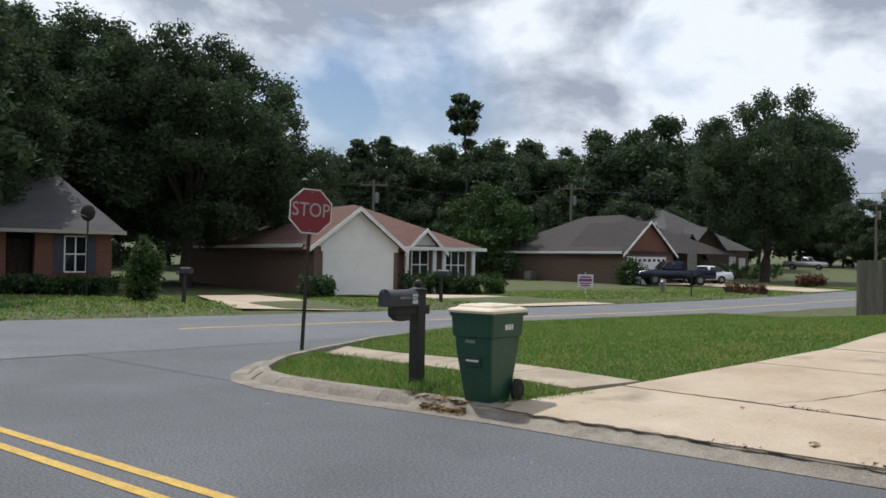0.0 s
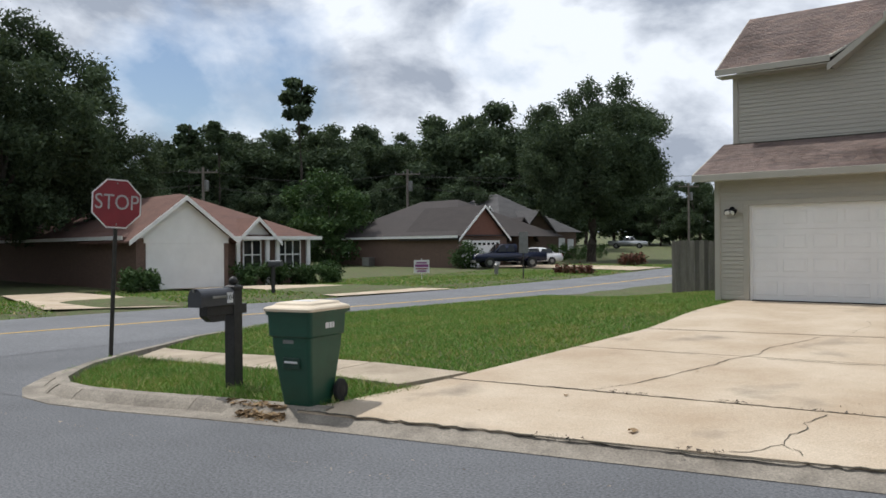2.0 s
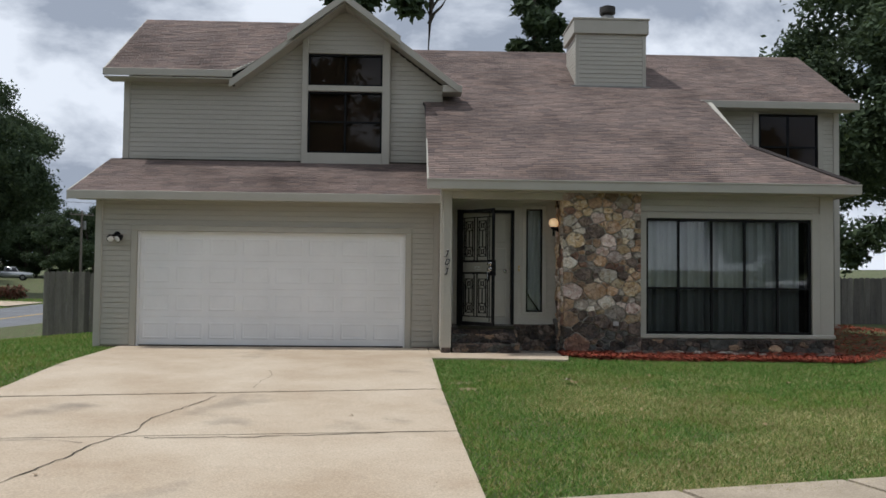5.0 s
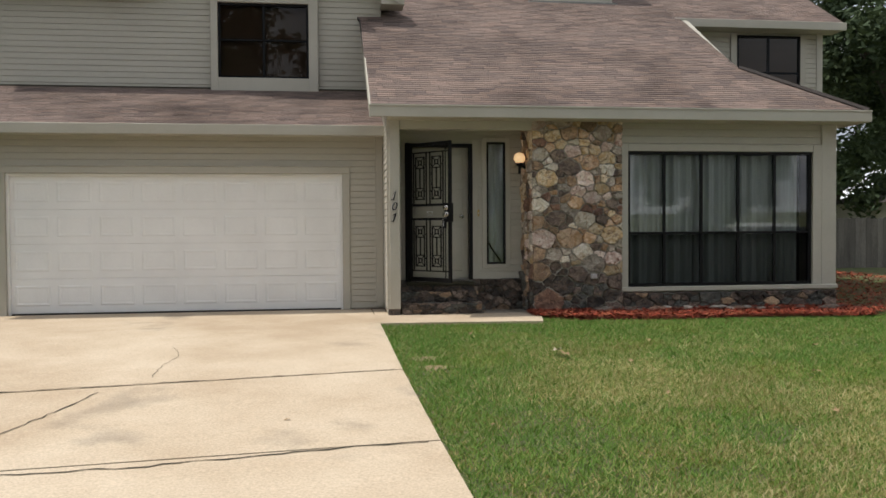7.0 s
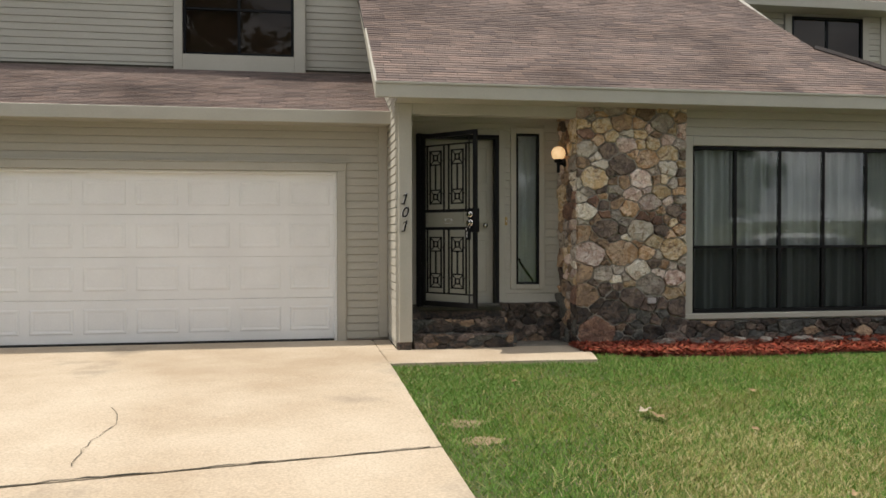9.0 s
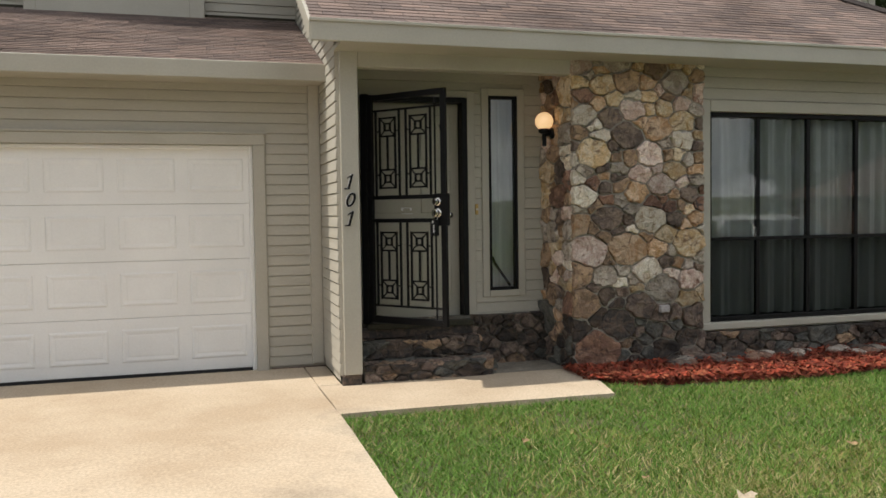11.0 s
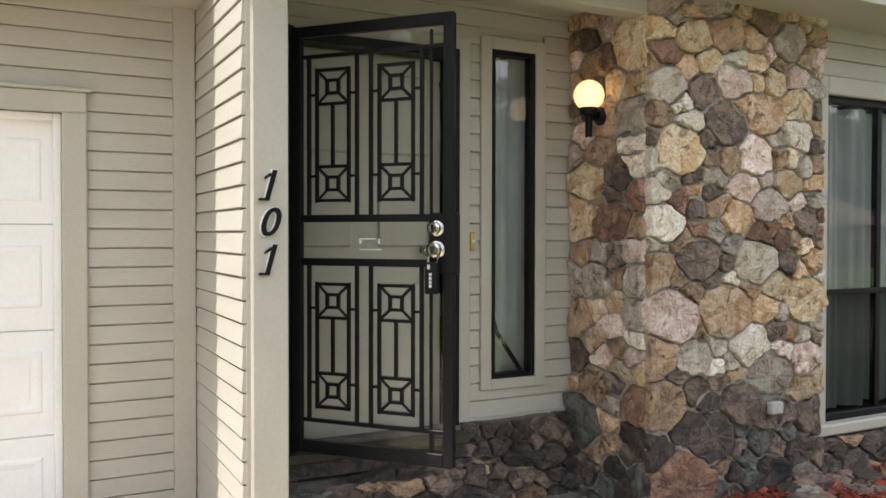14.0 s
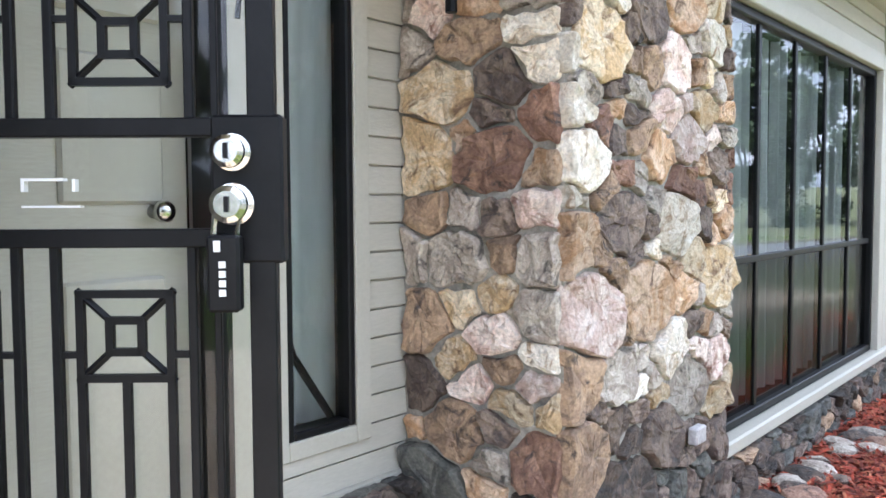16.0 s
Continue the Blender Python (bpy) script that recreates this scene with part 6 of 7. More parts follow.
def stone_cells(w, h, size, seed, flat=1.25, chosen=()):
    """Uneven cells that fill a w by h field: power cells of points of mixed weight, the chosen stones first."""
    rnd_ = random.Random(seed)
    pts = [c[:3] for c in chosen]
    tones = [c[3] for c in chosen]
    tries = 0
    while tries < 4000:
        tries += 1
        r = size * rnd_.choice((0.5, 0.65, 0.85, 1.0, 1.25, 1.6))
        p = (rnd_.uniform(0, w), rnd_.uniform(0, h))
        if all(math.hypot((p[0] - q[0]) / flat, p[1] - q[1]) > 0.82 * (r + q[2]) / 2 * 1.0 for q in pts):
            pts.append((*p, r))
            tones.append(None)
    cells = []
    for i, (x, y, r) in enumerate(pts):
        poly = [(0, 0), (w, 0), (w, h), (0, h)]
        for j, (x2, y2, r2) in enumerate(pts):
            if j == i or abs(x2 - x) > 4 * size or abs(y2 - y) > 4 * size:
                continue
            sx, sy = 1 / flat, 1.0
            nx, ny = 2 * (x2 - x) * sx * sx, 2 * (y2 - y) * sy * sy
            c = (x2 * x2 - x * x) * sx * sx + (y2 * y2 - y * y) * sy * sy - (r2 * r2 - r * r) * 0.22
            poly = clip_poly(poly, nx, ny, c)
            if len(poly) < 3:
                break
        if len(poly) >= 3:
            cells.append((poly, tones[i]))
    return cells


def stone_piece(poly, put, parent, material, rnd_, gap=0.008, proud=0.045):
    """One rough stone: its outline rounded and chipped, its face split in uneven facets."""
    cx, cy = sum(p[0] for p in poly) / len(poly), sum(p[1] for p in poly) / len(poly)
    pts = []
    n = len(poly)
    for i in range(n):
        (ax, ay), (bx, by) = poly[i], poly[(i + 1) % n]
        le = math.hypot(bx - ax, by - ay)
        if le < 0.02:
            continue
        f = min(0.2, 0.009 / le)
        pts.append((ax + (bx - ax) * f, ay + (by - ay) * f))
        m = int(le / 0.055)
        for k in range(1, m + 1):
            g = k / (m + 1)
            j = 0.012 if le > 0.09 else 0.006
            pts.append((ax + (bx - ax) * g + rnd_.uniform(-j, j), ay + (by - ay) * g + rnd_.uniform(-j, j)))
        pts.append((bx - (bx - ax) * f, by - (by - ay) * f))
    if len(pts) < 4:
        return
    big = max(math.hypot(x - cx, y - cy) for x, y in pts)
    if big < 0.025:
        return
    bm = bmesh.new()
    rings = []
    tx, ty = rnd_.uniform(-0.16, 0.16), rnd_.uniform(-0.16, 0.16)
    ph = rnd_.uniform(0, 50)
    for shrink, out in ((gap, -0.01), (gap + 0.001, proud * 0.70), (gap + 0.007, proud * 0.98), (gap + 0.03, proud * 1.02), (big * 0.60, proud * 1.03)):
        row = []
        for x, y in pts:
            d = math.hypot(x - cx, y - cy)
            k = max(0.2, 1 - shrink / max(d, 0.03))
            xx, yy = cx + (x - cx) * k, cy + (y - cy) * k
            o = out
            if out > 0:
                o += tx * (xx - cx) + ty * (yy - cy) + 0.020 * noise.noise((xx * 12 + ph, yy * 12, ph)) + rnd_.uniform(-0.005, 0.005)
            row.append(bm.verts.new(put(xx, yy, o)))
        rings.append(row)
    for a, b in zip(rings, rings[1:]):
        for i in range(len(pts)):
            bm.faces.new((a[i], a[(i + 1) % len(pts)], b[(i + 1) % len(pts)], b[i]))
    bm.faces.new(rings[-1])
    bmesh.ops.recalc_face_normals(bm, faces=bm.faces[:])
    part("stone", bm, material, parent)


WARM = ("pale", "pink", "gold", "gold", "orange", "orange", "brown", "brown", "rust", "grey", "grey", "umber", "umber")
# darker tones, for footings, steps and the column's low stones
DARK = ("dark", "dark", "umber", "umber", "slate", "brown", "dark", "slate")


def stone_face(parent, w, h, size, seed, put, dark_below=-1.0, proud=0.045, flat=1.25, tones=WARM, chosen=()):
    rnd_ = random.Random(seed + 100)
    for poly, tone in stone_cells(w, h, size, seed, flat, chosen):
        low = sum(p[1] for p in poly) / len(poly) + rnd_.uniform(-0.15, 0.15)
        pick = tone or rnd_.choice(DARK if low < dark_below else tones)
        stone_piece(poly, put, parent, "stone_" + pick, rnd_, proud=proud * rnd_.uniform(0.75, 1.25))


# the large stones of the column's front: along, up, size, tone
HIGH = [(0.12, 2.39, 0.20, "pale"), (0.57, 2.21, 0.26, "umber"), (0.22, 2.05, 0.29, "gold"), (0.29, 2.19, 0.12, "pale"), (0.30, 2.67, 0.19, "gold"), (0.57, 2.71, 0.21, "brown"), (0.86, 2.83, 0.20, "brown"), (1.05, 2.71, 0.23, "grey"), (0.62, 2.45, 0.20, "pink"), (0.39, 2.38, 0.18, "umber"), (0.86, 2.28, 0.22, "orange"), (1.15, 2.34, 0.21, "gold"), (1.14, 2.18, 0.20, "pale"), (0.79, 2.04, 0.24, "pink"), (0.71, 1.87, 0.16, "pink"), (0.11, 1.66, 0.20, "pale"), (0.65, 1.69, 0.19, "orange"), (0.91, 1.77, 0.21, "pink"), (1.22, 1.68, 0.17, "umber")]
LOW = [(0.05, 1.41, 0.21, "orange"), (0.36, 1.46, 0.24, "umber"), (0.78, 1.44, 0.26, "pale"), (0.16, 1.16, 0.30, "pink"), (0.56, 1.18, 0.32, "orange"), (1.20, 1.22, 0.27, "gold"), (0.05, 0.96, 0.25, "brown"), (0.76, 0.97, 0.24, "pale"), (0.32, 0.93, 0.20, "grey"), (0.91, 0.80, 0.27, "grey"), (0.11, 0.69, 0.28, "brown"), (0.46, 0.48, 0.31, "dark"), (0.24, 0.25, 0.38, "rust"), (0.69, 0.65, 0.26, "umber"), (1.22, 0.88, 0.21, "pink")]
column = thing("stone_column", "tan and brown field-stone column with pale mortar", "column")
part("core", box(2.84, 4.19, 18.918, 19.72, 0.35, 3.36), "mortar", column)
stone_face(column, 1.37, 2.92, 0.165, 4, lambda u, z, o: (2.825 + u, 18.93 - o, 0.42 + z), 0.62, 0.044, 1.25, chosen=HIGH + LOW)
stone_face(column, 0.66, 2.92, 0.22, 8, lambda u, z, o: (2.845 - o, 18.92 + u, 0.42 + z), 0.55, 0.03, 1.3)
base = thing("stone_base", "low dark field-stone footing under the window", "wall")
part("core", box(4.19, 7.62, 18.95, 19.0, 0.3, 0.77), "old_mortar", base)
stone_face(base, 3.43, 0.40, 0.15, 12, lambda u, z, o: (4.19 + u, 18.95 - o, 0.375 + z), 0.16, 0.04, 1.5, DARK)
base2 = thing("stone_base", "low field-stone footing beside the porch steps", "wall")
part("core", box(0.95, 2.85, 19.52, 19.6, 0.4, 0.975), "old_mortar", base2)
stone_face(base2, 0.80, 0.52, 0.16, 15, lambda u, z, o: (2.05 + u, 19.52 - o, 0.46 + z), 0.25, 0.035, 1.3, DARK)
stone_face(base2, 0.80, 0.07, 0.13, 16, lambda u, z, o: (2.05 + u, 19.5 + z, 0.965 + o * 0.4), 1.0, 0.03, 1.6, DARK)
steps = thing("porch_steps", "two worn field-stone steps up to the front door", "steps")
for x0, x1, y0, y1, z0, z1, sd in ((0.93, 2.10, 18.99, 19.55, 0.45, 0.665, 21), (0.93, 2.06, 19.25, 19.58, 0.665, 0.82, 23)):
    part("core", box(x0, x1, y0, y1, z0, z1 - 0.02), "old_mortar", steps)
    stone_face(steps, x1 - x0, z1 - z0, 0.15, sd, lambda u, z, o, x0=x0, y0=y0, z0=z0: (x0 + u, y0 - o, z0 + z), 9, 0.03, 1.7)
    stone_face(steps, x1 - x0, y1 - y0, 0.22, sd + 1, lambda u, z, o, x0=x0, y0=y0, z1=z1: (x0 + u, y0 - 0.02 + z, z1 - 0.03 + o), 9, 0.025, 1.5)
    stone_face(steps, y1 - y0, z1 - z0, 0.15, sd + 2, lambda u, z, o, x1=x1, y0=y0, z0=z0: (x1 + o, y0 + u, z0 + z), 9, 0.03, 1.4)
part("core", box(0.93, 2.06, 19.45, 19.6, 0.82, 0.92), "stone_dark", steps)


# ---- bin, mailbox, stop sign ----
def loft(sections, bm=None):
    """A closed skin through rings of equal count."""
    out = bm or bmesh.new()
    rows = [[out.verts.new(p) for p in ring] for ring in sections]
    n = len(rows[0])
    for a, b in zip(rows, rows[1:]):
        for i in range(n):
            out.faces.new((a[i], a[(i + 1) % n], b[(i + 1) % n], b[i]))
    out.faces.new(rows[0][::-1])
    out.faces.new(rows[-1])
    bmesh.ops.recalc_face_normals(out, faces=out.faces[:])
    return out


def rounded(hw, y0, y1, z, r=0.06, k=4):
    pts = []
    for cx, cy, a0 in ((hw - r, y1 - r, 0), (-hw + r, y1 - r, 90), (-hw + r, y0 + r, 180), (hw - r, y0 + r, 270)):
        for i in range(k + 1):
            a = radians(a0 + 90 * i / k)
            pts.append((cx + r * math.cos(a), cy + r * math.sin(a), z))
    return pts


can = thing("wheelie_bin", "dark green wheeled rubbish bin with a cream lid", "bin")
part("body", loft([rounded(0.20, -0.25, 0.20, 0.0, 0.05), rounded(0.215, -0.265, 0.22, 0.10, 0.05), rounded(0.275, -0.36, 0.30, 0.62, 0.05), rounded(0.28, -0.365, 0.31, 0.72, 0.05), rounded(0.305, -0.39, 0.33, 0.74, 0.05), rounded(0.315, -0.405, 0.345, 0.98, 0.05)]), "green", can)
part("rim", loft([rounded(0.33, -0.42, 0.36, 0.955, 0.05), rounded(0.335, -0.425, 0.365, 1.0, 0.05)]), "green", can)
lid = part("lid", loft([rounded(0.345, -0.45, 0.40, 0.995, 0.07), rounded(0.35, -0.455, 0.40, 1.02, 0.07), rounded(0.335, -0.44, 0.39, 1.035, 0.07), rounded(0.27, -0.36, 0.33, 1.055, 0.08), rounded(0.255, -0.345, 0.315, 1.075, 0.08), rounded(0.20, -0.26, 0.25, 1.085, 0.06)]), "cream", can, "cream moulded plastic lid")
part("lid_label", box(-0.16, 0.12, -0.12, 0.05, 1.082, 1.089, 0.002), "sign_white", lid)
part("handle", tube([(-0.27, 0.43, 0.98), (0.27, 0.43, 0.98)], 0.022, 10), "rubber", can)
for x in (-0.27, 0, 0.27):
    part("hinge_lug", box(x - 0.025, x + 0.025, 0.34, 0.45, 0.955, 1.005, 0.008), "green", can)
for s in (-1, 1):
    w = part("wheel", lathe([(0.06, -0.03), (0.115, -0.03), (0.125, -0.018), (0.125, 0.018), (0.115, 0.03), (0.06, 0.03)], (s * 0.285, 0.235, 0.125), 22, axis="X"), "rubber", can)
    part("hub", lathe([(0.055, 0.0), (0.05, 0.012), (0.02, 0.02)], (s * 0.31, 0.235, 0.125), 16, axis="X"), "dark_steel", w)
part("axle", tube([(-0.3, 0.235, 0.125), (0.3, 0.235, 0.125)], 0.012, 8), "steel", can)
part("catch_bar", tube([(-0.09, -0.352, 0.47), (0.09, -0.352, 0.47)], 0.012, 8), "sign_white", can)
# block of darker green: the recess's shade is put into its colour
part("catch_recess", box(-0.12, 0.12, -0.352, -0.334, 0.40, 0.52, 0.01), "dark_green", can)
part("label", box(-0.10, 0.05, -0.372, -0.366, 0.665, 0.70), "steel", can)
for y0, y1 in ((-0.10, -0.03), (-0.02, 0.03), (0.04, 0.08)):
    part("emblem", box(0.298, 0.311, y0, y1, 0.81, 0.87), "sign_white", can)
can.matrix_world = Matrix.Translation((-5.47, 7.58, lot(-5.47, 7.58) + 0.005)) @ Matrix.Rotation(radians(11), 4, "Z") @ Matrix.Diagonal((0.89, 0.89, 1, 1))

mail = thing("mailbox", "black metal mailbox on a dark square timber post", "mailbox")
part("post", box(-0.075, 0.075, -0.075, 0.075, -0.1, 1.16, 0.008), "black_wood", mail)
part("post_cap", loft([rounded(0.085, -0.085, 0.085, 1.16, 0.01, 1), rounded(0.085, -0.085, 0.085, 1.19, 0.01, 1), rounded(0.04, -0.04, 0.04, 1.21, 0.01, 1)]), "black_wood", mail)
part("finial", ball((0, 0, 1.255), 0.052, 16), "black_wood", mail, smooth=True)
part("support", box(-0.06, 0.06, -0.50, 0.17, 0.87, 0.985, 0.008), "black_wood", mail)
part("brace", slab([(-0.055, -0.5, 0.87), (-0.055, -0.40, 0.80), (-0.055, -0.2, 0.80), (-0.055, -0.2, 0.87)], (0.11, 0, 0)), "black_wood", mail)
arch = [(-0.095, 0.985), (0.095, 0.985)] + [(0.095 * math.cos(a), 1.09 + 0.095 * math.sin(a)) for a in np.linspace(0, math.pi, 12)]
mb = part("box", loft([[(x, -0.60, z) for x, z in arch], [(x, -0.08, z) for x, z in arch]]), "mail_grey", mail)
arch2 = [(x * 1.07, 1.065 + (z - 1.065) * 1.07) for x, z in arch]
part("box_door", loft([[(x, -0.625, z) for x, z in arch2], [(x, -0.60, z) for x, z in arch2]]), "mail_grey", mb)
part("latch", box(-0.012, 0.012, -0.65, -0.62, 1.15, 1.18), "steel", mb)
part("flag", box(0.098, 0.104, -0.45, -0.22, 1.07, 1.10, 0.002), "steel", mb)
part("number_plate", box(0.0975, 0.102, -0.215, -0.115, 1.01, 1.13), "sign_white", mb)
lettering("number", "101", 0.085, "ink", mb, pose(0.104, -0.165, 1.07, 0, 0, 90), 0.001)
mail.matrix_world = Matrix.Translation((-6.93, 7.74, lot(-6.93, 7.74))) @ Matrix.Rotation(radians(10), 4, "Z")

stop = thing("stop_sign", "red octagonal stop sign on a leaning dark steel post", "road sign")
part("post", loft([[(-0.03, -0.01, -0.3), (0.03, -0.01, -0.3), (0.03, 0.015, -0.3), (-0.03, 0.015, -0.3)], [(-0.03, -0.01, 2.83), (0.03, -0.01, 2.83), (0.03, 0.015, 2.83), (-0.03, 0.015, 2.83)]]), "dark_steel", stop)
R8 = 0.415
for rr, y, mname, nm in ((R8, -0.022, "sign_white", "border"), (R8 - 0.024, -0.025, "red", "face")):
    pts = [(rr * math.cos(radians(22.5 + 45 * k)), y, 2.44 + rr * math.sin(radians(22.5 + 45 * k))) for k in range(8)]
    part(nm, slab(pts, (0, 0.006, 0)), mname, stop)
# legend greyed: the dimness of backlit lettering is put into its colour
lettering("legend", "STOP", 0.335, "sign_worn", stop, pose(0, -0.029, 2.455) @ Matrix.Diagonal((0.86, 1, 1, 1)), 0.002)
for z in (2.12, 2.76):
    part("bolt", lathe([(0.012, 0), (0.012, 0.006)], (0, -0.033, z), 8, axis="Y"), "steel", stop)
stop.matrix_world = Matrix.Translation((-11.0, 8.55, lot(-11.0, 8.55))) @ Matrix.Rotation(radians(79), 4, "Z") @ Matrix.Rotation(radians(2.6), 4, "Y")

# ---- fences ----


def fence_run(x0, x1, y, z0, z1, seed, label):
    f = thing("fence", label, "fence")
    rnd_ = random.Random(seed)
    x = x0
    for z in (z0 + 0.3, z1 - 0.3):
        part("rail", box(x0, x1, y + 0.02, y + 0.06, z - 0.045, z + 0.045), "fence", f)
    while x < x1 - 0.05:
        w = rnd_.uniform(0.13, 0.145)
        top = z1 + rnd_.uniform(-0.015, 0.02)
        b = min(x + w - 0.008, x1)
        lean = rnd_.uniform(-0.006, 0.006)
        part("board", slab([(x, y + lean, z0 - 0.1), (b, y + lean, z0 - 0.1), (b + lean, y, top - 0.03), (b - 0.03, y, top), (x + 0.03, y, top), (x + lean, y, top - 0.03)], (0, 0.018, 0)), "fence", f)
        x += w
    return f


fence_run(-8.42, -5.5, 24.5, 0.38, 1.86, 3, "weathered grey timber privacy fence joining the house")
fence_run(9.6, 18.0, 24.5, 0.42, 1.92, 4, "dark weathered timber fence beyond the mulch bed")

# ---- mulch bed ----


def mulch():
    r = np.random.RandomState(4)
    n = 24000
    x = r.uniform(2.75, 9.6, n)
    edge = 18.12 + 0.06 * np.sin(x * 2.3) + np.clip(3.3 - x, 0, 1) * 0.55
    y = edge + (18.97 - edge) * r.uniform(0, 1, n)
    y = np.where(x > 7.7, 18.1 + 4.3 * r.uniform(0, 1, n) ** 1.5, y)
    z = np.array([lot(a, b) for a, b in zip(x, y)]) + 0.02 + r.uniform(0, 0.05, n)
    a = r.uniform(0, 6.28, n)
    d = np.stack([np.cos(a), np.sin(a), r.normal(0, 0.3, n)], 1) * r.uniform(0.012, 0.036, n)[:, None]
    s = np.stack([-np.sin(a), np.cos(a), r.normal(0, 0.4, n)], 1) * r.uniform(0.003, 0.008, n)[:, None]
    c = np.stack([x, y, z], 1)
    v = np.stack([c - d - s, c + d - s, c + d + s, c - d + s], 1).reshape(-1, 3)
    return tagged(new("mulch", raw_mesh("mulch", v, 4, n, "mulch")), "red-dyed wood mulch along the stone footing", "mulch", kind="stuff")


mulch()
bm = bmesh.new()
prev = None
for k in range(28):
    x = 2.9 + k * 0.25
    yb = 18.97 if x < 7.6 else 22.4
    ya = 18.17 + 0.06 * math.sin(x * 2.3) + max(0, 3.3 - x) * 0.55
    row = [bm.verts.new((x, ya + (yb - ya) * f, 0.485 + h)) for f, h in ((0, -0.02), (0.15, 0.03), (0.6, 0.05), (1, 0.04))]
    if prev:
        for i in range(3):
            bm.faces.new((prev[i], row[i], row[i + 1], prev[i + 1]))
    prev = row
solid("mulch_bed", bm, "mulch_soil", "low bed of red mulch in front of the house", "flower bed", "structure")

# ---- grass ----


def blades(name, label, n, place, size, wid, seed, material="grass"):
    """Blades of grass as single tapering leaves; place(r, n) gives x and y."""
    r = np.random.RandomState(seed)
    x, y = place(r, n)
    n = len(x)
    z = np.array([lot(a, b) for a, b in zip(x, y)]) - 0.03
    a = r.uniform(0, 6.28, n)
    h = size * r.uniform(0.5, 1.3, n)
    w = wid * r.uniform(0.6, 1.3, n)
    side_ = np.stack([np.cos(a) * w, np.sin(a) * w, np.zeros(n)], 1)
    lean = np.stack([r.normal(0, 0.8, n) * h, r.normal(0, 0.8, n) * h, h], 1)
    c = np.stack([x, y, z], 1)
    v = np.stack([c - side_, c + side_, c + lean], 1).reshape(-1, 3)
    return tagged(new(name, raw_mesh(name, v, 3, n, material)), label, "grass", kind="stuff")


def keep(x, y, test):
    ok = np.array([test(a, b) for a, b in zip(x, y)])
    return x[ok], y[ok]


def right_far(x):
    return 10.56 + (x - 0.8) * 0.23


def right_near(x):
    return 9.62 + (x - 1.33) * 0.2155


def front_lawn(r, n):
    x, y = r.uniform(0.5, 10.0, n), 10.4 + 8.1 * r.uniform(0, 1, n)

    def ok(a, b):
        edge = np.interp(b, [10.0, 12.78, 15.1, 18.0], [0.80, 0.69, 0.62, 0.54])
        if a < edge + 0.03 * math.sin(b * 9) or b < right_far(a) + 0.03:
            return False
        if b > 17.95 and a < 2.8:
            return False
        if b > 18.14 + max(0, 3.3 - a) * 0.55:
            return False
        if 8.7 < a < 12.3:
            return False
        # thin patches of bare ground
        t = noise.noise((a * 0.9, b * 0.9, 3.1))
        return t > -0.25 or r.random_sample() < 0.72

    return keep(x, y, ok)


def left_lawn(r, n):
    y = 8.9 + 16.0 * r.uniform(0, 1, n) ** 1.1
    x = r.uniform(-13.4, -4.5, n)

    def ok(a, b):
        edge = np.interp(b, [9.3, 12.1, 14.16, 19.9, 30], [-4.95, -4.74, -4.60, -5.05, -5.05])
        if b > 19.85:
            edge = -5.55
        if a > edge + 0.03 * math.sin(b * 8) or a < road_edge(b) + 0.35:
            return False
        return b > 9.72 + (a + 11.2) * 0.02 and b < 24.5

    return keep(x, y, ok)


def verge_left(r, n):
    x, y = r.uniform(-12.4, -4.4, n), r.uniform(6.2, 8.9, n)

    def ok(a, b):
        if b > 8.72 or a < road_edge(b) + 0.40:
            return False
        k = np.interp(a, [-9.7, -9.0, -8.3, -7.4, -6.55, -5.6, -4.95], [7.3, 6.85, 6.78, 6.95, 7.18, 7.40, 7.6])
        right = -5.28 + 0.25 * (b - 7.3)
        return b > k and a < right + (0.9 if b > 8.25 else 0.0) * 0 + 0.02

    return keep(x, y, ok)


def verge_right(r, n):
    x, y = r.uniform(1.2, 9.0, n), r.uniform(8.4, 11.5, n)

    def ok(a, b):
        v = across(a, b)
        left = np.interp(b, [8.76, 9.6], [2.4, 1.35])
        return v > 8.45 and b < right_near(a) - 0.02 and a > left

    return keep(x, y, ok)


def far_lawns(r, n):
    x, y = r.uniform(-34, -19.5, n), r.uniform(-2, 66, n)

    def ok(a, b):
        if a > far_edge(b) - 0.1:
            return False
        for ax, ay, bx, by in ((-20.5, 12.7, -34, 17.2), (-20.0, 22.5, -33, 24), (-21.5, 50, -38, 56)):
            f = (ax - a) / (ax - bx)
            lo = ay + (by - ay) * f
            if lo - 0.1 < b < lo + (3.7 if by < 20 else 5.2):
                return False
        return True

    return keep(x, y, ok)


blades("grass", "mown green lawn before the grey house", 330000, front_lawn, 0.045, 0.0045, 1)
blades("grass", "thick green lawn on the corner lot", 190000, left_lawn, 0.055, 0.008, 2)
blades("grass", "longer grass on the verge by the mailbox", 34000, verge_left, 0.10, 0.007, 3)
blades("grass", "grass strip between path and street", 26000, verge_right, 0.08, 0.007, 4)
blades("grass", "distant mown lawns across the street", 60000, far_lawns, 0.07, 0.03, 5)


def opposite_lawn(r, n):
    x, y = r.uniform(-25, 45, n), r.uniform(-22, 8, n)
    return keep(x, y, lambda a, b: across(a, b) < 0.1)


blades("grass", "lawn on the far side of the street", 40000, opposite_lawn, 0.09, 0.04, 6)



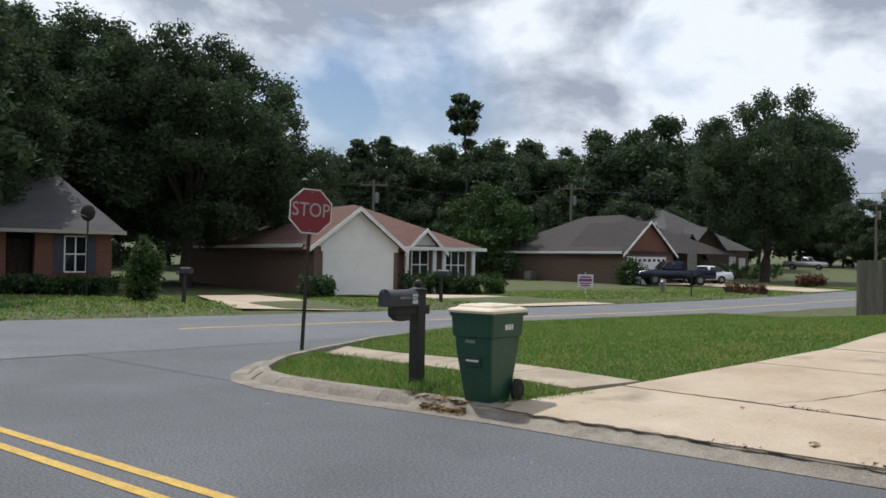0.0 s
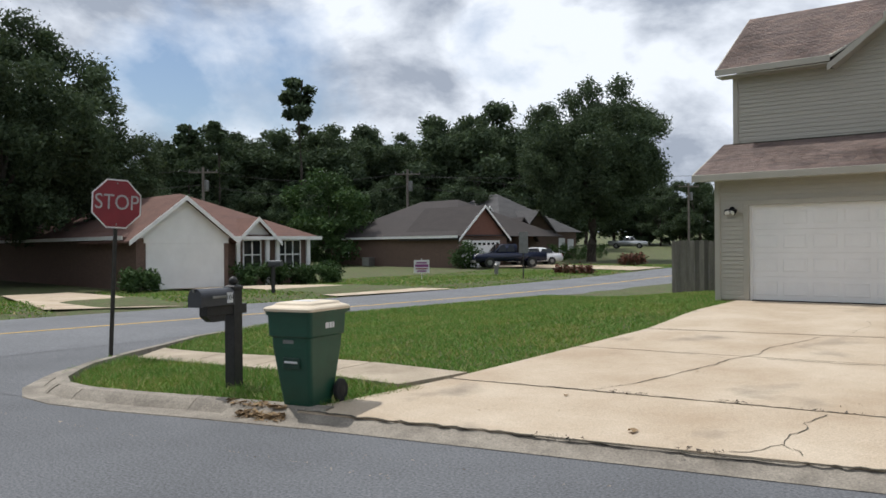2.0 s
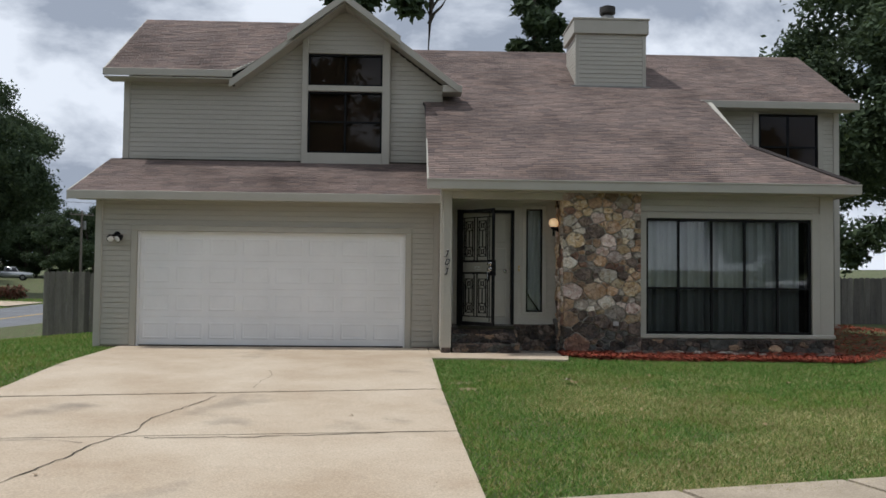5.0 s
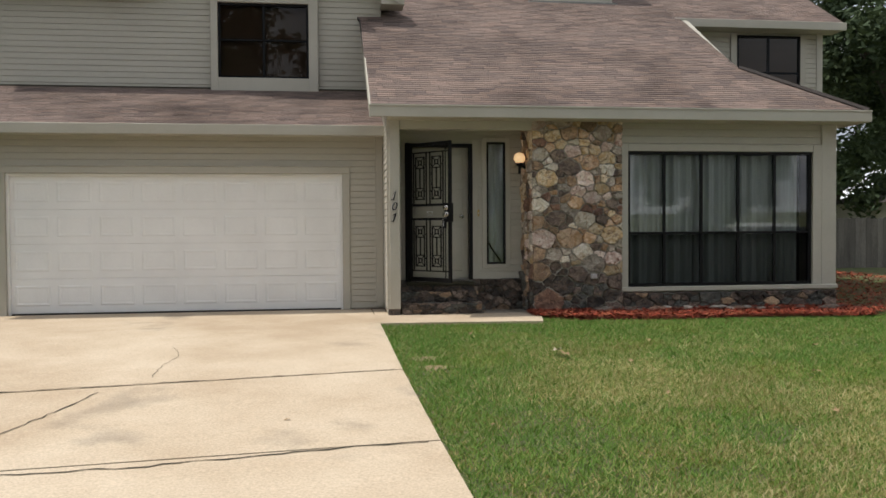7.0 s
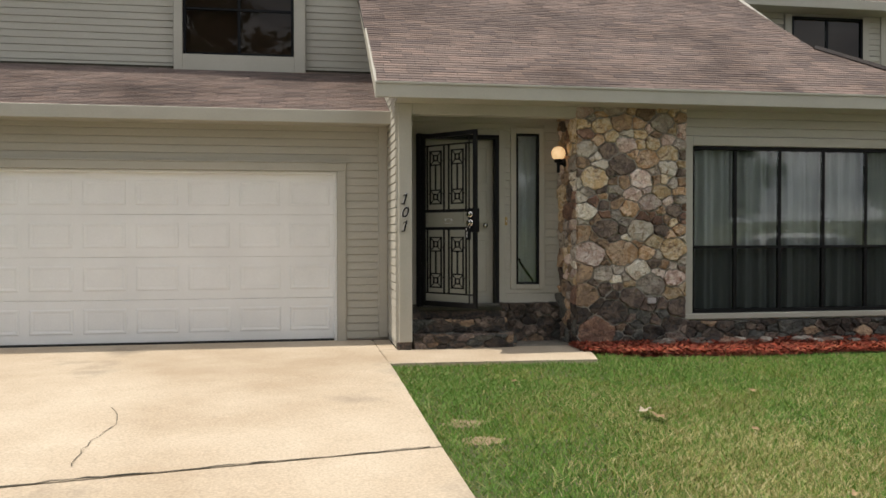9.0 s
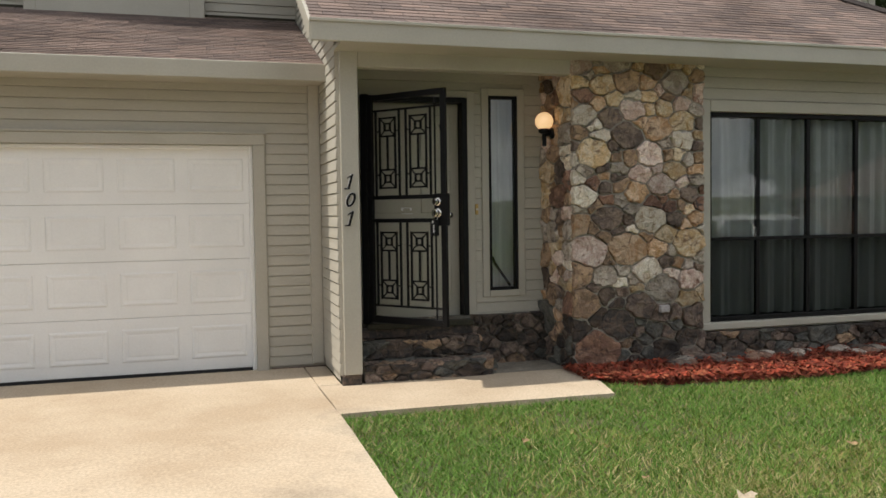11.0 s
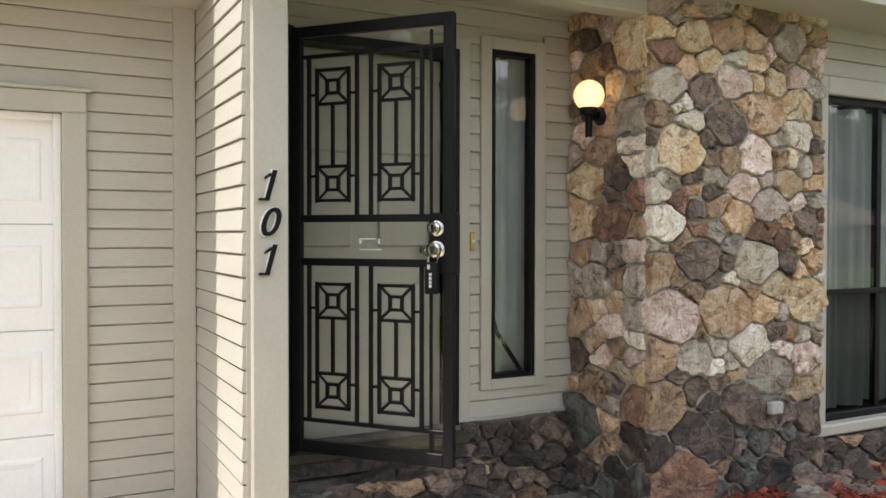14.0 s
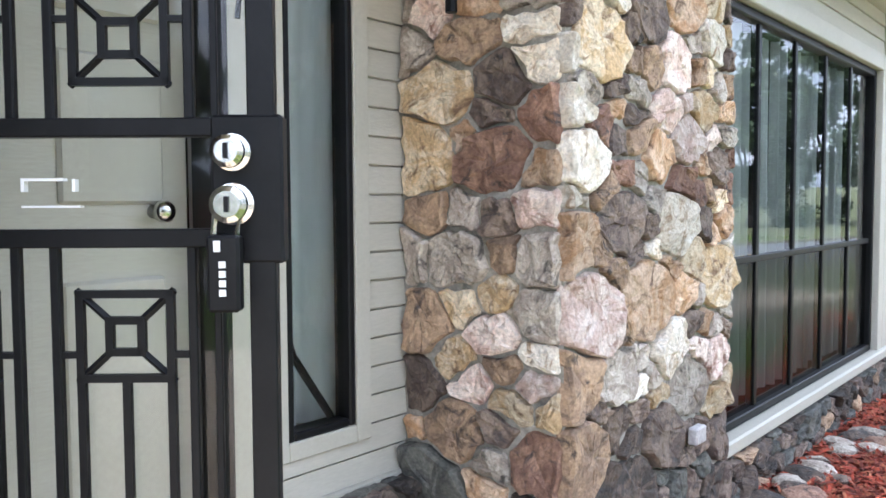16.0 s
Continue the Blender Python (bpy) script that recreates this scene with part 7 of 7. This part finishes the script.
def dry_patch(r, n):
    x, y = r.uniform(0.9, 8.6, n), r.uniform(10.9, 17.4, n)

    def ok(a, b):
        t = noise.noise((a * 0.55 + 4.0, b * 0.75, 1.7)) + 0.45 * noise.noise((a * 2.1, b * 2.3, 6.0))
        near = step01(17.6, 13.6, b) * step01(0.9, 2.4, a)
        return r.random_sample() < 1.8 * (t + 0.24) * near

    return keep(x, y, ok)


blades("dry_grass", "straw-coloured dry grass thinning the front lawn", 230000, dry_patch, 0.048, 0.005, 8, "straw")

def rock(x, y, s, seed):
    rnd_ = random.Random(seed)
    bm = bmesh.new()
    bmesh.ops.create_icosphere(bm, subdivisions=2, radius=s)
    for v in bm.verts:
        k = 1 + 0.28 * noise.noise(v.co * (2.2 / s * 0.5) + Vector((seed, 0, 0)))
        v.co = Vector((v.co.x * 1.4 * k, v.co.y * k, v.co.z * 0.5 * k))
    ob = solid("rock", bm, rnd_.choice(("stone_umber", "stone_grey", "stone_dark", "stone_rust")), "weathered grey-brown stone lying in the mulch", "rock", group="stones in the mulch")
    ob.matrix_world = Matrix.Translation((x, y, lot(x, y) + 0.05)) @ Matrix.Rotation(rnd_.uniform(0, 6), 4, "Z")


_r = random.Random(12)
for k in range(46):
    rock(_r.uniform(3.75, 7.6), _r.uniform(18.58, 18.88), _r.uniform(0.045, 0.10), k + 1)

# ---- cracks, stains and fallen leaves on the drive ----


def bare_patch(x, y, w, h, seed):
    """A worn sandy hollow at the lawn's edge."""
    rnd_ = random.Random(seed)
    bm = bmesh.new()
    c = bm.verts.new((x, y, lot(x, y) - 0.006))
    ring = []
    for k in range(22):
        a = 2 * math.pi * k / 22
        rr = rnd_.uniform(0.75, 1.1)
        px_, py_ = x + w * rr * math.cos(a), y + h * rr * math.sin(a)
        ring.append(bm.verts.new((px_, py_, lot(px_, py_) - 0.024)))
    for k in range(22):
        bm.faces.new((c, ring[k], ring[(k + 1) % 22]))
    solid("bare_earth", bm, "sand", "worn sandy patch of bare earth in the lawn", "soil", "structure")


bare_patch(0.90, 15.78, 0.20, 0.13, 1)
bare_patch(0.95, 15.33, 0.19, 0.11, 2)
crack([(-5.3, 7.27), (-4.4, 7.42), (-3.4, 7.62), (-2.2, 7.83), (-1.0, 8.05), (0.0, 8.28), (0.86, 8.46), (1.8, 8.66)], 0.022)
crack([(-4.95, 9.35), (-3.0, 9.60), (-1.0, 9.83), (0.79, 10.05)], 0.015)
crack([(-3.2, 9.6), (-2.92, 10.25), (-2.76, 10.95), (-2.6, 11.6), (-2.54, 12.08), (-2.36, 12.6), (-2.37, 13.2), (-2.15, 13.9), (-2.0, 14.5)], 0.010)
crack([(-4.74, 12.12), (-3.7, 12.2), (-2.9, 12.2), (-2.54, 12.1)], 0.006)
crack([(-2.2, 12.33), (-1.2, 12.42), (-0.3, 12.62), (0.68, 12.76)], 0.011)
crack([(-4.6, 14.17), (-2.0, 14.65), (0.61, 15.10)], 0.014)
crack([(-0.86, 9.75), (-0.95, 9.3), (-0.89, 9.15), (-0.96, 8.76), (-0.93, 8.53), (-1.06, 8.2), (-1.3, 8.05)], 0.008)
crack([(-0.93, 8.53), (-0.75, 8.4), (-0.68, 8.2)], 0.006)
crack([(-1.69, 14.95), (-1.72, 15.4), (-1.62, 15.9), (-1.79, 16.5)], 0.004)


def fallen(x, y, s, seed, name="fallen_leaf", label="dry curled brown leaf lying on the ground", mat_="drywood"):
    rnd_ = random.Random(seed)
    bm = bmesh.new()
    c = bm.verts.new((0, 0, 0.35 * s))
    ring = []
    for k in range(9):
        a = 2 * math.pi * k / 9
        rr = s * (0.6 + 0.4 * rnd_.random()) * (1.0 if k % 2 else 0.7)
        ring.append(bm.verts.new((rr * math.cos(a) * 1.4, rr * math.sin(a) * 0.8, s * rnd_.uniform(0, 0.6))))
    for k in range(9):
        bm.faces.new((c, ring[k], ring[(k + 1) % 9]))
    ob = solid(name, bm, mat_, label, "leaf", group="fallen leaves")
    ob.matrix_world = Matrix.Translation((x, y, lot(x, y) + 0.015)) @ Matrix.Rotation(rnd_.uniform(0, 6), 4, "Z")
    return ob


for k, (x, y, s) in enumerate([(-2.1, 8.25, 0.07), (0.40, 9.15, 0.07), (-0.15, 8.7, 0.04), (0.2, 8.3, 0.035), (-3.3, 9.2, 0.04), (2.37, 15.6, 0.09), (2.95, 15.2, 0.05), (1.6, 17.0, 0.04), (3.6, 16.4, 0.04), (4.6, 14.6, 0.05), (3.9, 13.2, 0.05), (5.4, 15.9, 0.05), (2.0, 16.2, 0.035), (2.8, 13.9, 0.04), (1.1, 13.1, 0.03), (6.2, 13.4, 0.05), (-2.6, 11.1, 0.03), (-0.4, 13.4, 0.025)]):
    fallen(x, y, s, k)
fallen(2.31, 15.72, 0.11, 77, label="large pale dry leaf on the lawn", mat_="path")


def litter(name, label, lines, n, size, seed, material):
    """Crumbs of earth and dry leaf gathered along joints."""
    r = np.random.RandomState(seed)
    c = []
    for _ in range(n):
        (ax, ay), (bx, by) = lines[r.randint(len(lines))]
        f = r.uniform(0, 1)
        x, y = ax + (bx - ax) * f + r.normal(0, 0.03), ay + (by - ay) * f + r.normal(0, 0.03)
        c.append((x, y, lot(x, y) + 0.02 + r.uniform(0, 0.012)))
    c = np.array(c)
    d = r.normal(size=(n, 3)) * [1, 1, 0.4]
    e = r.normal(size=(n, 3)) * [1, 1, 0.4]
    s = size * r.uniform(0.4, 1.4, n)[:, None]
    v = np.stack([c - d * s, c + e * s, c + d * s], 1).reshape(-1, 3)
    tagged(new(name, raw_mesh(name, v, 3, n, material)), label, "litter", kind="stuff")


litter("leaf_litter", "crumbs of soil and dry leaf along the driveway joints", [((-3.0, 9.6), (-2.6, 9.65)), ((-1.9, 9.73), (-1.6, 9.76)), ((-1.2, 9.8), (-0.4, 9.9)), ((-2.8, 7.72), (-2.3, 7.8)), ((-1.6, 7.93), (-1.2, 8.02))], 260, 0.012, 3, "bark")
litter("soil_crumbs", "heap of brown earth and leaves at the end of the kerb", [((-6.3, 7.15), (-5.5, 7.25)), ((-5.9, 7.0), (-5.35, 7.1))], 700, 0.025, 4, "drywood")
litter("pebbles", "specks of grit on the street and driveway", [((-4.0, 6.5), (2.0, 7.6)), ((-4.0, 8.0), (0.5, 11.0)), ((-9, 5.5), (-3, 6.2))], 300, 0.008, 5, "path")

# ---- vehicles ----


def vehicle(name, label, paint, kind):
    v = thing(name, label, "car" if kind == "sedan" else "pickup truck")
    L_ = 4.7 if kind == "sedan" else 5.7
    W_ = 0.9 if kind == "sedan" else 0.98
    if kind == "sedan":
        low = [(-2.3, 0.3), (2.3, 0.28), (2.35, 0.62), (1.3, 0.86), (0.75, 0.93), (-1.5, 0.96), (-2.2, 0.93), (-2.35, 0.6)]
        cab = [(1.05, 0.90), (0.35, 1.36), (-0.1, 1.45), (-0.8, 1.43), (-1.75, 0.95)]
    else:
        low = [(-2.85, 0.5), (2.75, 0.45), (2.85, 0.8), (2.7, 1.05), (1.3, 1.15), (-0.5, 1.16), (-2.85, 1.16)]
        cab = [(1.35, 1.13), (0.75, 1.78), (-0.45, 1.80), (-0.62, 1.14)]
    ring = [[(x, s * W_ * (1.0 if z < 0.9 else 0.96), z) for x, z in low] for s in (-1, 1)]
    bm = loft(ring)
    bmesh.ops.bevel(bm, geom=[e for e in bm.edges], offset=0.05, segments=2, affect="EDGES")
    part("body", bm, paint, v, smooth=True)
    bm = loft([[(x, s * (W_ - (0.08 if z < 1.2 else 0.22)), z) for x, z in cab] for s in (-1, 1)])
    bmesh.ops.bevel(bm, geom=[e for e in bm.edges], offset=0.04, segments=2, affect="EDGES")
    part("cabin", bm, paint, v, smooth=True)
    x0, x1 = cab[-1][0], cab[0][0]
    z0, z1 = cab[0][1], max(z for _, z in cab)
    for s in (-1, 1):
        for a, b in ((x0 + 0.30, (x0 + x1) / 2 - 0.12), ((x0 + x1) / 2 - 0.02, x1 - 0.42)):
            pts = [(a + 0.02, z0 + 0.08), (b + 0.12, z0 + 0.08), (b - 0.12, z1 - 0.09), (a + 0.12, z1 - 0.09)]
            part("side_window", slab([(x, s * (W_ - (0.075 if z < z0 + 0.2 else 0.215)), z) for x, z in pts], (0, s * 0.012, 0)), "car_glass", v)
    (ax, az), (bx, bz) = cab[0], cab[1]
    part("windscreen", slab([(ax - 0.05, -W_ + 0.2, az + 0.09), (ax - 0.05, W_ - 0.2, az + 0.09), (bx + 0.06, W_ - 0.3, bz - 0.05), (bx + 0.06, -W_ + 0.3, bz - 0.05)], (0.05, 0, 0.04)), "car_glass", v)
    r = 0.33 if kind == "sedan" else 0.40
    for x in (L_ * 0.30, -L_ * 0.29):
        for s in (-1, 1):
            w = part("wheel", lathe([(r * 0.6, -0.1), (r * 0.95, -0.1), (r, -0.07), (r, 0.07), (r * 0.95, 0.1), (r * 0.6, 0.1)], (x, s * (W_ - 0.08), r), 22, axis="X"), "rubber", v)
            w.data.transform(Matrix.Translation((x, s * (W_ - 0.08), r)) @ Matrix.Rotation(radians(90), 4, "Z") @ Matrix.Translation((-x, -s * (W_ - 0.08), -r)))
            part("rim", lathe([(r * 0.58, -0.02), (r * 0.5, 0.0), (r * 0.15, 0.02)], (x, s * (W_ + 0.02), r), 14, axis="Y"), "steel", w)
    for s in (-1, 1):
        part("headlight", box(L_ / 2 - 0.14, L_ / 2 - 0.02, s * (W_ - 0.28) - 0.16, s * (W_ - 0.28) + 0.16, 0.62 if kind == "sedan" else 0.82, 0.74 if kind == "sedan" else 0.98, 0.02), "sign_white", v)
        part("tail_light", box(-L_ / 2 + 0.0, -L_ / 2 + 0.05, s * (W_ - 0.2) - 0.12, s * (W_ - 0.2) + 0.12, 0.72, 0.9, 0.01), "red", v)
    part("bumper", box(L_ / 2 - 0.08, L_ / 2 + 0.02, -W_ + 0.05, W_ - 0.05, 0.38, 0.55, 0.02), "steel" if kind != "sedan" else paint, v)
    if kind != "sedan":
        part("bed_floor", box(-2.75, -0.7, -0.85, 0.85, 1.155, 1.17), "rubber", v)
    return v


def park(v, x, y, heading):
    v.matrix_world = Matrix.Translation((x, y, lot(x, y) + 0.02)) @ Matrix.Rotation(radians(heading), 4, "Z")


park(vehicle("pickup_truck", "dark navy pickup truck parked on a driveway", "car_navy", "pickup"), *from_eye(1193, 62.5), 229)
park(vehicle("car", "white car parked behind the navy pickup", "car_white", "sedan"), *from_eye(1240, 67), 229)
park(vehicle("pickup_truck", "silver pickup truck parked up the street", "car_silver", "pickup"), *from_eye(1424, 116), 20)
park(vehicle("car", "white car parked on the neighbouring driveway", "car_white", "sedan"), 10.5, 11.9, 90)

# ---- street furniture and shrubs across the way ----


def hedge(name, label, m, x, y, length, height, depth, leaves, seed, turn=90, material="leaf2"):
    ob = bush(name, label, hedge_row(length, height, depth, seed), leaves, 0.085, seed, material, 0.9)
    p = m @ Vector((x, y, 0))
    ob.matrix_world = Matrix.Translation((p.x, p.y, lot(p.x, p.y) - 0.05)) @ Matrix.Rotation(radians(turn + TILT_ROAD), 4, "Z")
    return ob


hedge("hedge", "clipped dark green hedge before the white house", WH, 0.4, 5.0, 6.2, 1.0, 0.5, 9000, 3)
hedge("hedge", "clipped round bush at the garage corner", WH, 1.2, -1.0, 1.3, 0.85, 0.5, 3000, 4)
hedge("hedge", "low dark hedge under the window of brick house", LH, 0.7, -4.4, 4.6, 0.6, 0.4, 6000, 5)
hedge("hedge", "dark shrubs beside the grey roofed house", pose(-44.5, 69.5, 0.4, 0, 0, TILT_ROAD), 3, 4, 9, 1.6, 0.8, 6000, 6)
sh = bush("shrub", "dark bushy evergreen on the lawn by the street", [(0, 0, 0.5, 0.62), (0.1, 0.1, 1.1, 0.6), (-0.3, 0.1, 0.8, 0.5), (0.3, -0.2, 0.8, 0.5), (0.1, 0, 1.7, 0.42), (0.75, 0.2, 1.5, 0.35), (-0.1, 0.1, 2.1, 0.25), (-0.5, 0.3, 1.4, 0.3)], 7000, 0.08, 8)
x, y = from_eye(250, 29.5)
sh.matrix_world = Matrix.Translation((x, y, lot(x, y)))
fl = bush("shrub", "bush with white flowers beside a garage", [(0, 0, 0.7, 0.8), (0.5, 0.3, 0.9, 0.7), (-0.5, -0.3, 0.8, 0.7), (0.1, 0, 1.5, 0.6)], 5000, 0.10, 9)
p = BH @ Vector((1.1, -0.3, 0))
fl.matrix_world = Matrix.Translation((p.x, p.y, lot(p.x, p.y)))
part("blossom", bmesh.new(), "sign_white", fl)
bpy.data.objects["blossom"].data = crown_mesh("blossom", [(0, 0, 0.7, 0.85), (0.1, 0, 1.5, 0.65), (0.5, 0.3, 0.9, 0.75)], 260, 0.09, 10, "sign_white", 1.0)
rs = bush("shrub", "rusty red shrub at the bend of the road", [(0, 0, 0.4, 0.6), (0.7, 0.2, 0.5, 0.5), (-0.6, 0, 0.4, 0.5)], 2500, 0.09, 12, "leaf_red")
x, y = from_eye(1432, 62)
rs.matrix_world = Matrix.Translation((x, y, lot(x, y)))
lowr = bush("shrub", "low dark plants beside a drive", [(k * 0.5, 0, 0.2, 0.3) for k in range(5)], 1500, 0.08, 13, "leaf_red")
x, y = from_eye(1290, 47)
lowr.matrix_world = Matrix.Translation((x, y, lot(x, y)))
mid_tree = make_tree("tree", "rounded mid-green tree behind the houses", 8.6, 4.4, 14000, 0.18, 77, 0.02, 0.25, clumps=60, cr=(0.1, 0.18), material="leaf2")
settle(mid_tree, *from_eye(868, 78), 0, 1.05)
corner_tree = make_tree("tree", "leafy limb of a tree beside the brick house", 7.5, 2.2, 5000, 0.13, 78, 0.35, 0.18, clumps=24, cr=(0.12, 0.22))
settle(corner_tree, *from_eye(-120, 27), 0, 1.35)


def sign_board():
    s = thing("yard_sign", "small white yard sign with purple bars of print", "sign")
    part("board", box(-0.40, 0.40, -0.015, 0.015, 0.32, 0.98, 0.003), "sign_white", s)
    for z0, z1, w, mname in ((0.80, 0.88, 0.28, "purple"), (0.62, 0.76, 0.34, "purple"), (0.50, 0.56, 0.30, "red"), (0.38, 0.45, 0.24, "purple")):
        part("print", box(-w, w, -0.02, -0.016, z0, z1), mname, s)
    part("stake", box(-0.02, 0.02, 0.016, 0.04, -0.1, 1.08), "sign_white", s)
    x, y = from_eye(1036, 42)
    s.matrix_world = Matrix.Translation((x, y, lot(x, y))) @ Matrix.Rotation(radians(49), 4, "Z")


sign_board()


def small_sign():
    s = thing("road_sign", "grey back of a small road sign on a thin post", "road sign")
    part("post", box(-0.03, 0.03, 0, 0.04, -0.1, 2.3), "dark_steel", s)
    part("plate", box(-0.28, 0.28, -0.02, 0.0, 1.25, 2.32, 0.004), "steel", s)
    x, y = from_eye(1224, 41)
    s.matrix_world = Matrix.Translation((x, y, lot(x, y))) @ Matrix.Rotation(radians(70), 4, "Z")


small_sign()


def far_mailbox(px, d, turn):
    m = thing("mailbox", "dark mailbox on a thin post across the street", "mailbox")
    part("post", box(-0.05, 0.05, -0.05, 0.05, -0.1, 1.05), "black_wood", m)
    part("box", loft([[(x, -0.4, z) for x, z in arch], [(x, 0.15, z) for x, z in arch]]), "mail_grey", m)
    part("cross_piece", box(-0.3, 0.3, -0.03, 0.03, 0.94, 0.985), "black_wood", m)
    x, y = from_eye(px, d)
    m.matrix_world = Matrix.Translation((x, y, lot(x, y))) @ Matrix.Rotation(radians(turn), 4, "Z")


far_mailbox(326, 28.0, 100)
far_mailbox(781, 31.0, 100)


def dish():
    s = thing("satellite_dish", "dark satellite dish on a thin mast", "satellite dish")
    part("mast", tube([(0, 0, -0.1), (0, 0, 3.2)], 0.035, 8), "dark_steel", s)
    part("reflector", lathe([(0.03, 0.0), (0.2, 0.03), (0.33, 0.09), (0.32, 0.1), (0.02, 0.02)], (0, -0.1, 3.35), 18, axis="Y"), "dark_steel", s)
    part("feed_arm", tube([(0, -0.1, 3.2), (-0.3, -0.5, 3.35)], 0.02, 6), "steel", s)
    part("feed_horn", box(-0.38, -0.22, -0.56, -0.44, 3.3, 3.42, 0.02), "sign_white", s)
    x, y = from_eye(153, 33.5)
    s.matrix_world = Matrix.Translation((x, y, lot(x, y))) @ Matrix.Rotation(radians(40), 4, "Z")


dish()


def utility_pole(px, d, height):
    s = thing("utility_pole", "grey wooden utility pole with a crossarm", "utility pole")
    part("pole", tube([(0, 0, -0.2), (0, 0, height)], 0.16, 8, taper=0.7), "pole", s)
    part("crossarm", box(-1.3, 1.3, -0.06, 0.06, height - 0.55, height - 0.42), "pole", s)
    part("transformer", lathe([(0.2, height - 2.2), (0.22, height - 2.1), (0.22, height - 1.3), (0.15, height - 1.2)], (0.3, 0, 0), 12), "steel", s)
    for x in (-1.2, -0.4, 0.4, 1.2):
        part("insulator", lathe([(0.04, height - 0.42), (0.06, height - 0.3), (0.03, height - 0.22)], (x, 0, 0), 8), "steel", s)
    x, y = from_eye(px, d)
    s.matrix_world = Matrix.Translation((x, y, lot(x, y))) @ Matrix.Rotation(radians(41), 4, "Z")
    return Vector((x, y, lot(x, y) + height - 0.25))


tops = [utility_pole(-120, 74, 9.0), utility_pole(658, 78, 9.2), utility_pole(1008, 84, 9.4), utility_pole(1548, 96, 8.6)]
lines = thing("power_lines", "thin black power lines sagging between the poles", "cable")
for a, b in zip(tops, tops[1:]):
    for dz in (0.0, -1.4):
        pts = [a.lerp(b, k / 10) + Vector((0, 0, dz - 1.0 * (1 - (2 * k / 10 - 1) ** 2))) for k in range(11)]
        part("cable", tube(pts, 0.018, 4), "wire", lines)
a, b = tops[2] + Vector((0, 0, -0.5)), Vector((-8.0, 95.0, 9.5))
part("cable", tube([a.lerp(b, k / 10) + Vector((0, 0, -0.7 * (1 - (2 * k / 10 - 1) ** 2))) for k in range(11)], 0.018, 4), "wire", lines)

ac = thing("air_conditioner", "grey outdoor air conditioner beside brick wall", "air conditioner")
part("casing", box(-0.4, 0.4, -0.4, 0.4, 0, 0.75, 0.03), "steel", ac)
part("fan_grille", lathe([(0.3, 0.75), (0.28, 0.77), (0.05, 0.78)], (0, 0, 0), 14), "dark_steel", ac)
p = BH @ Vector((-10.5, -0.9, 0))
ac.matrix_world = Matrix.Translation((p.x, p.y, lot(p.x, p.y)))
hy = thing("hydrant", "small grey standpipe on the lawn", "hydrant")
part("barrel", lathe([(0.12, 0), (0.12, 0.5), (0.15, 0.52), (0.15, 0.58), (0.05, 0.68)], (0, 0, 0), 12), "steel", hy)
part("side_cap", lathe([(0.05, 0), (0.06, 0.1), (0.03, 0.12)], (0, 0.1, 0.38), 8, axis="Y"), "steel", hy)
x, y = from_eye(1172, 48)
hy.matrix_world = Matrix.Translation((x, y, lot(x, y)))
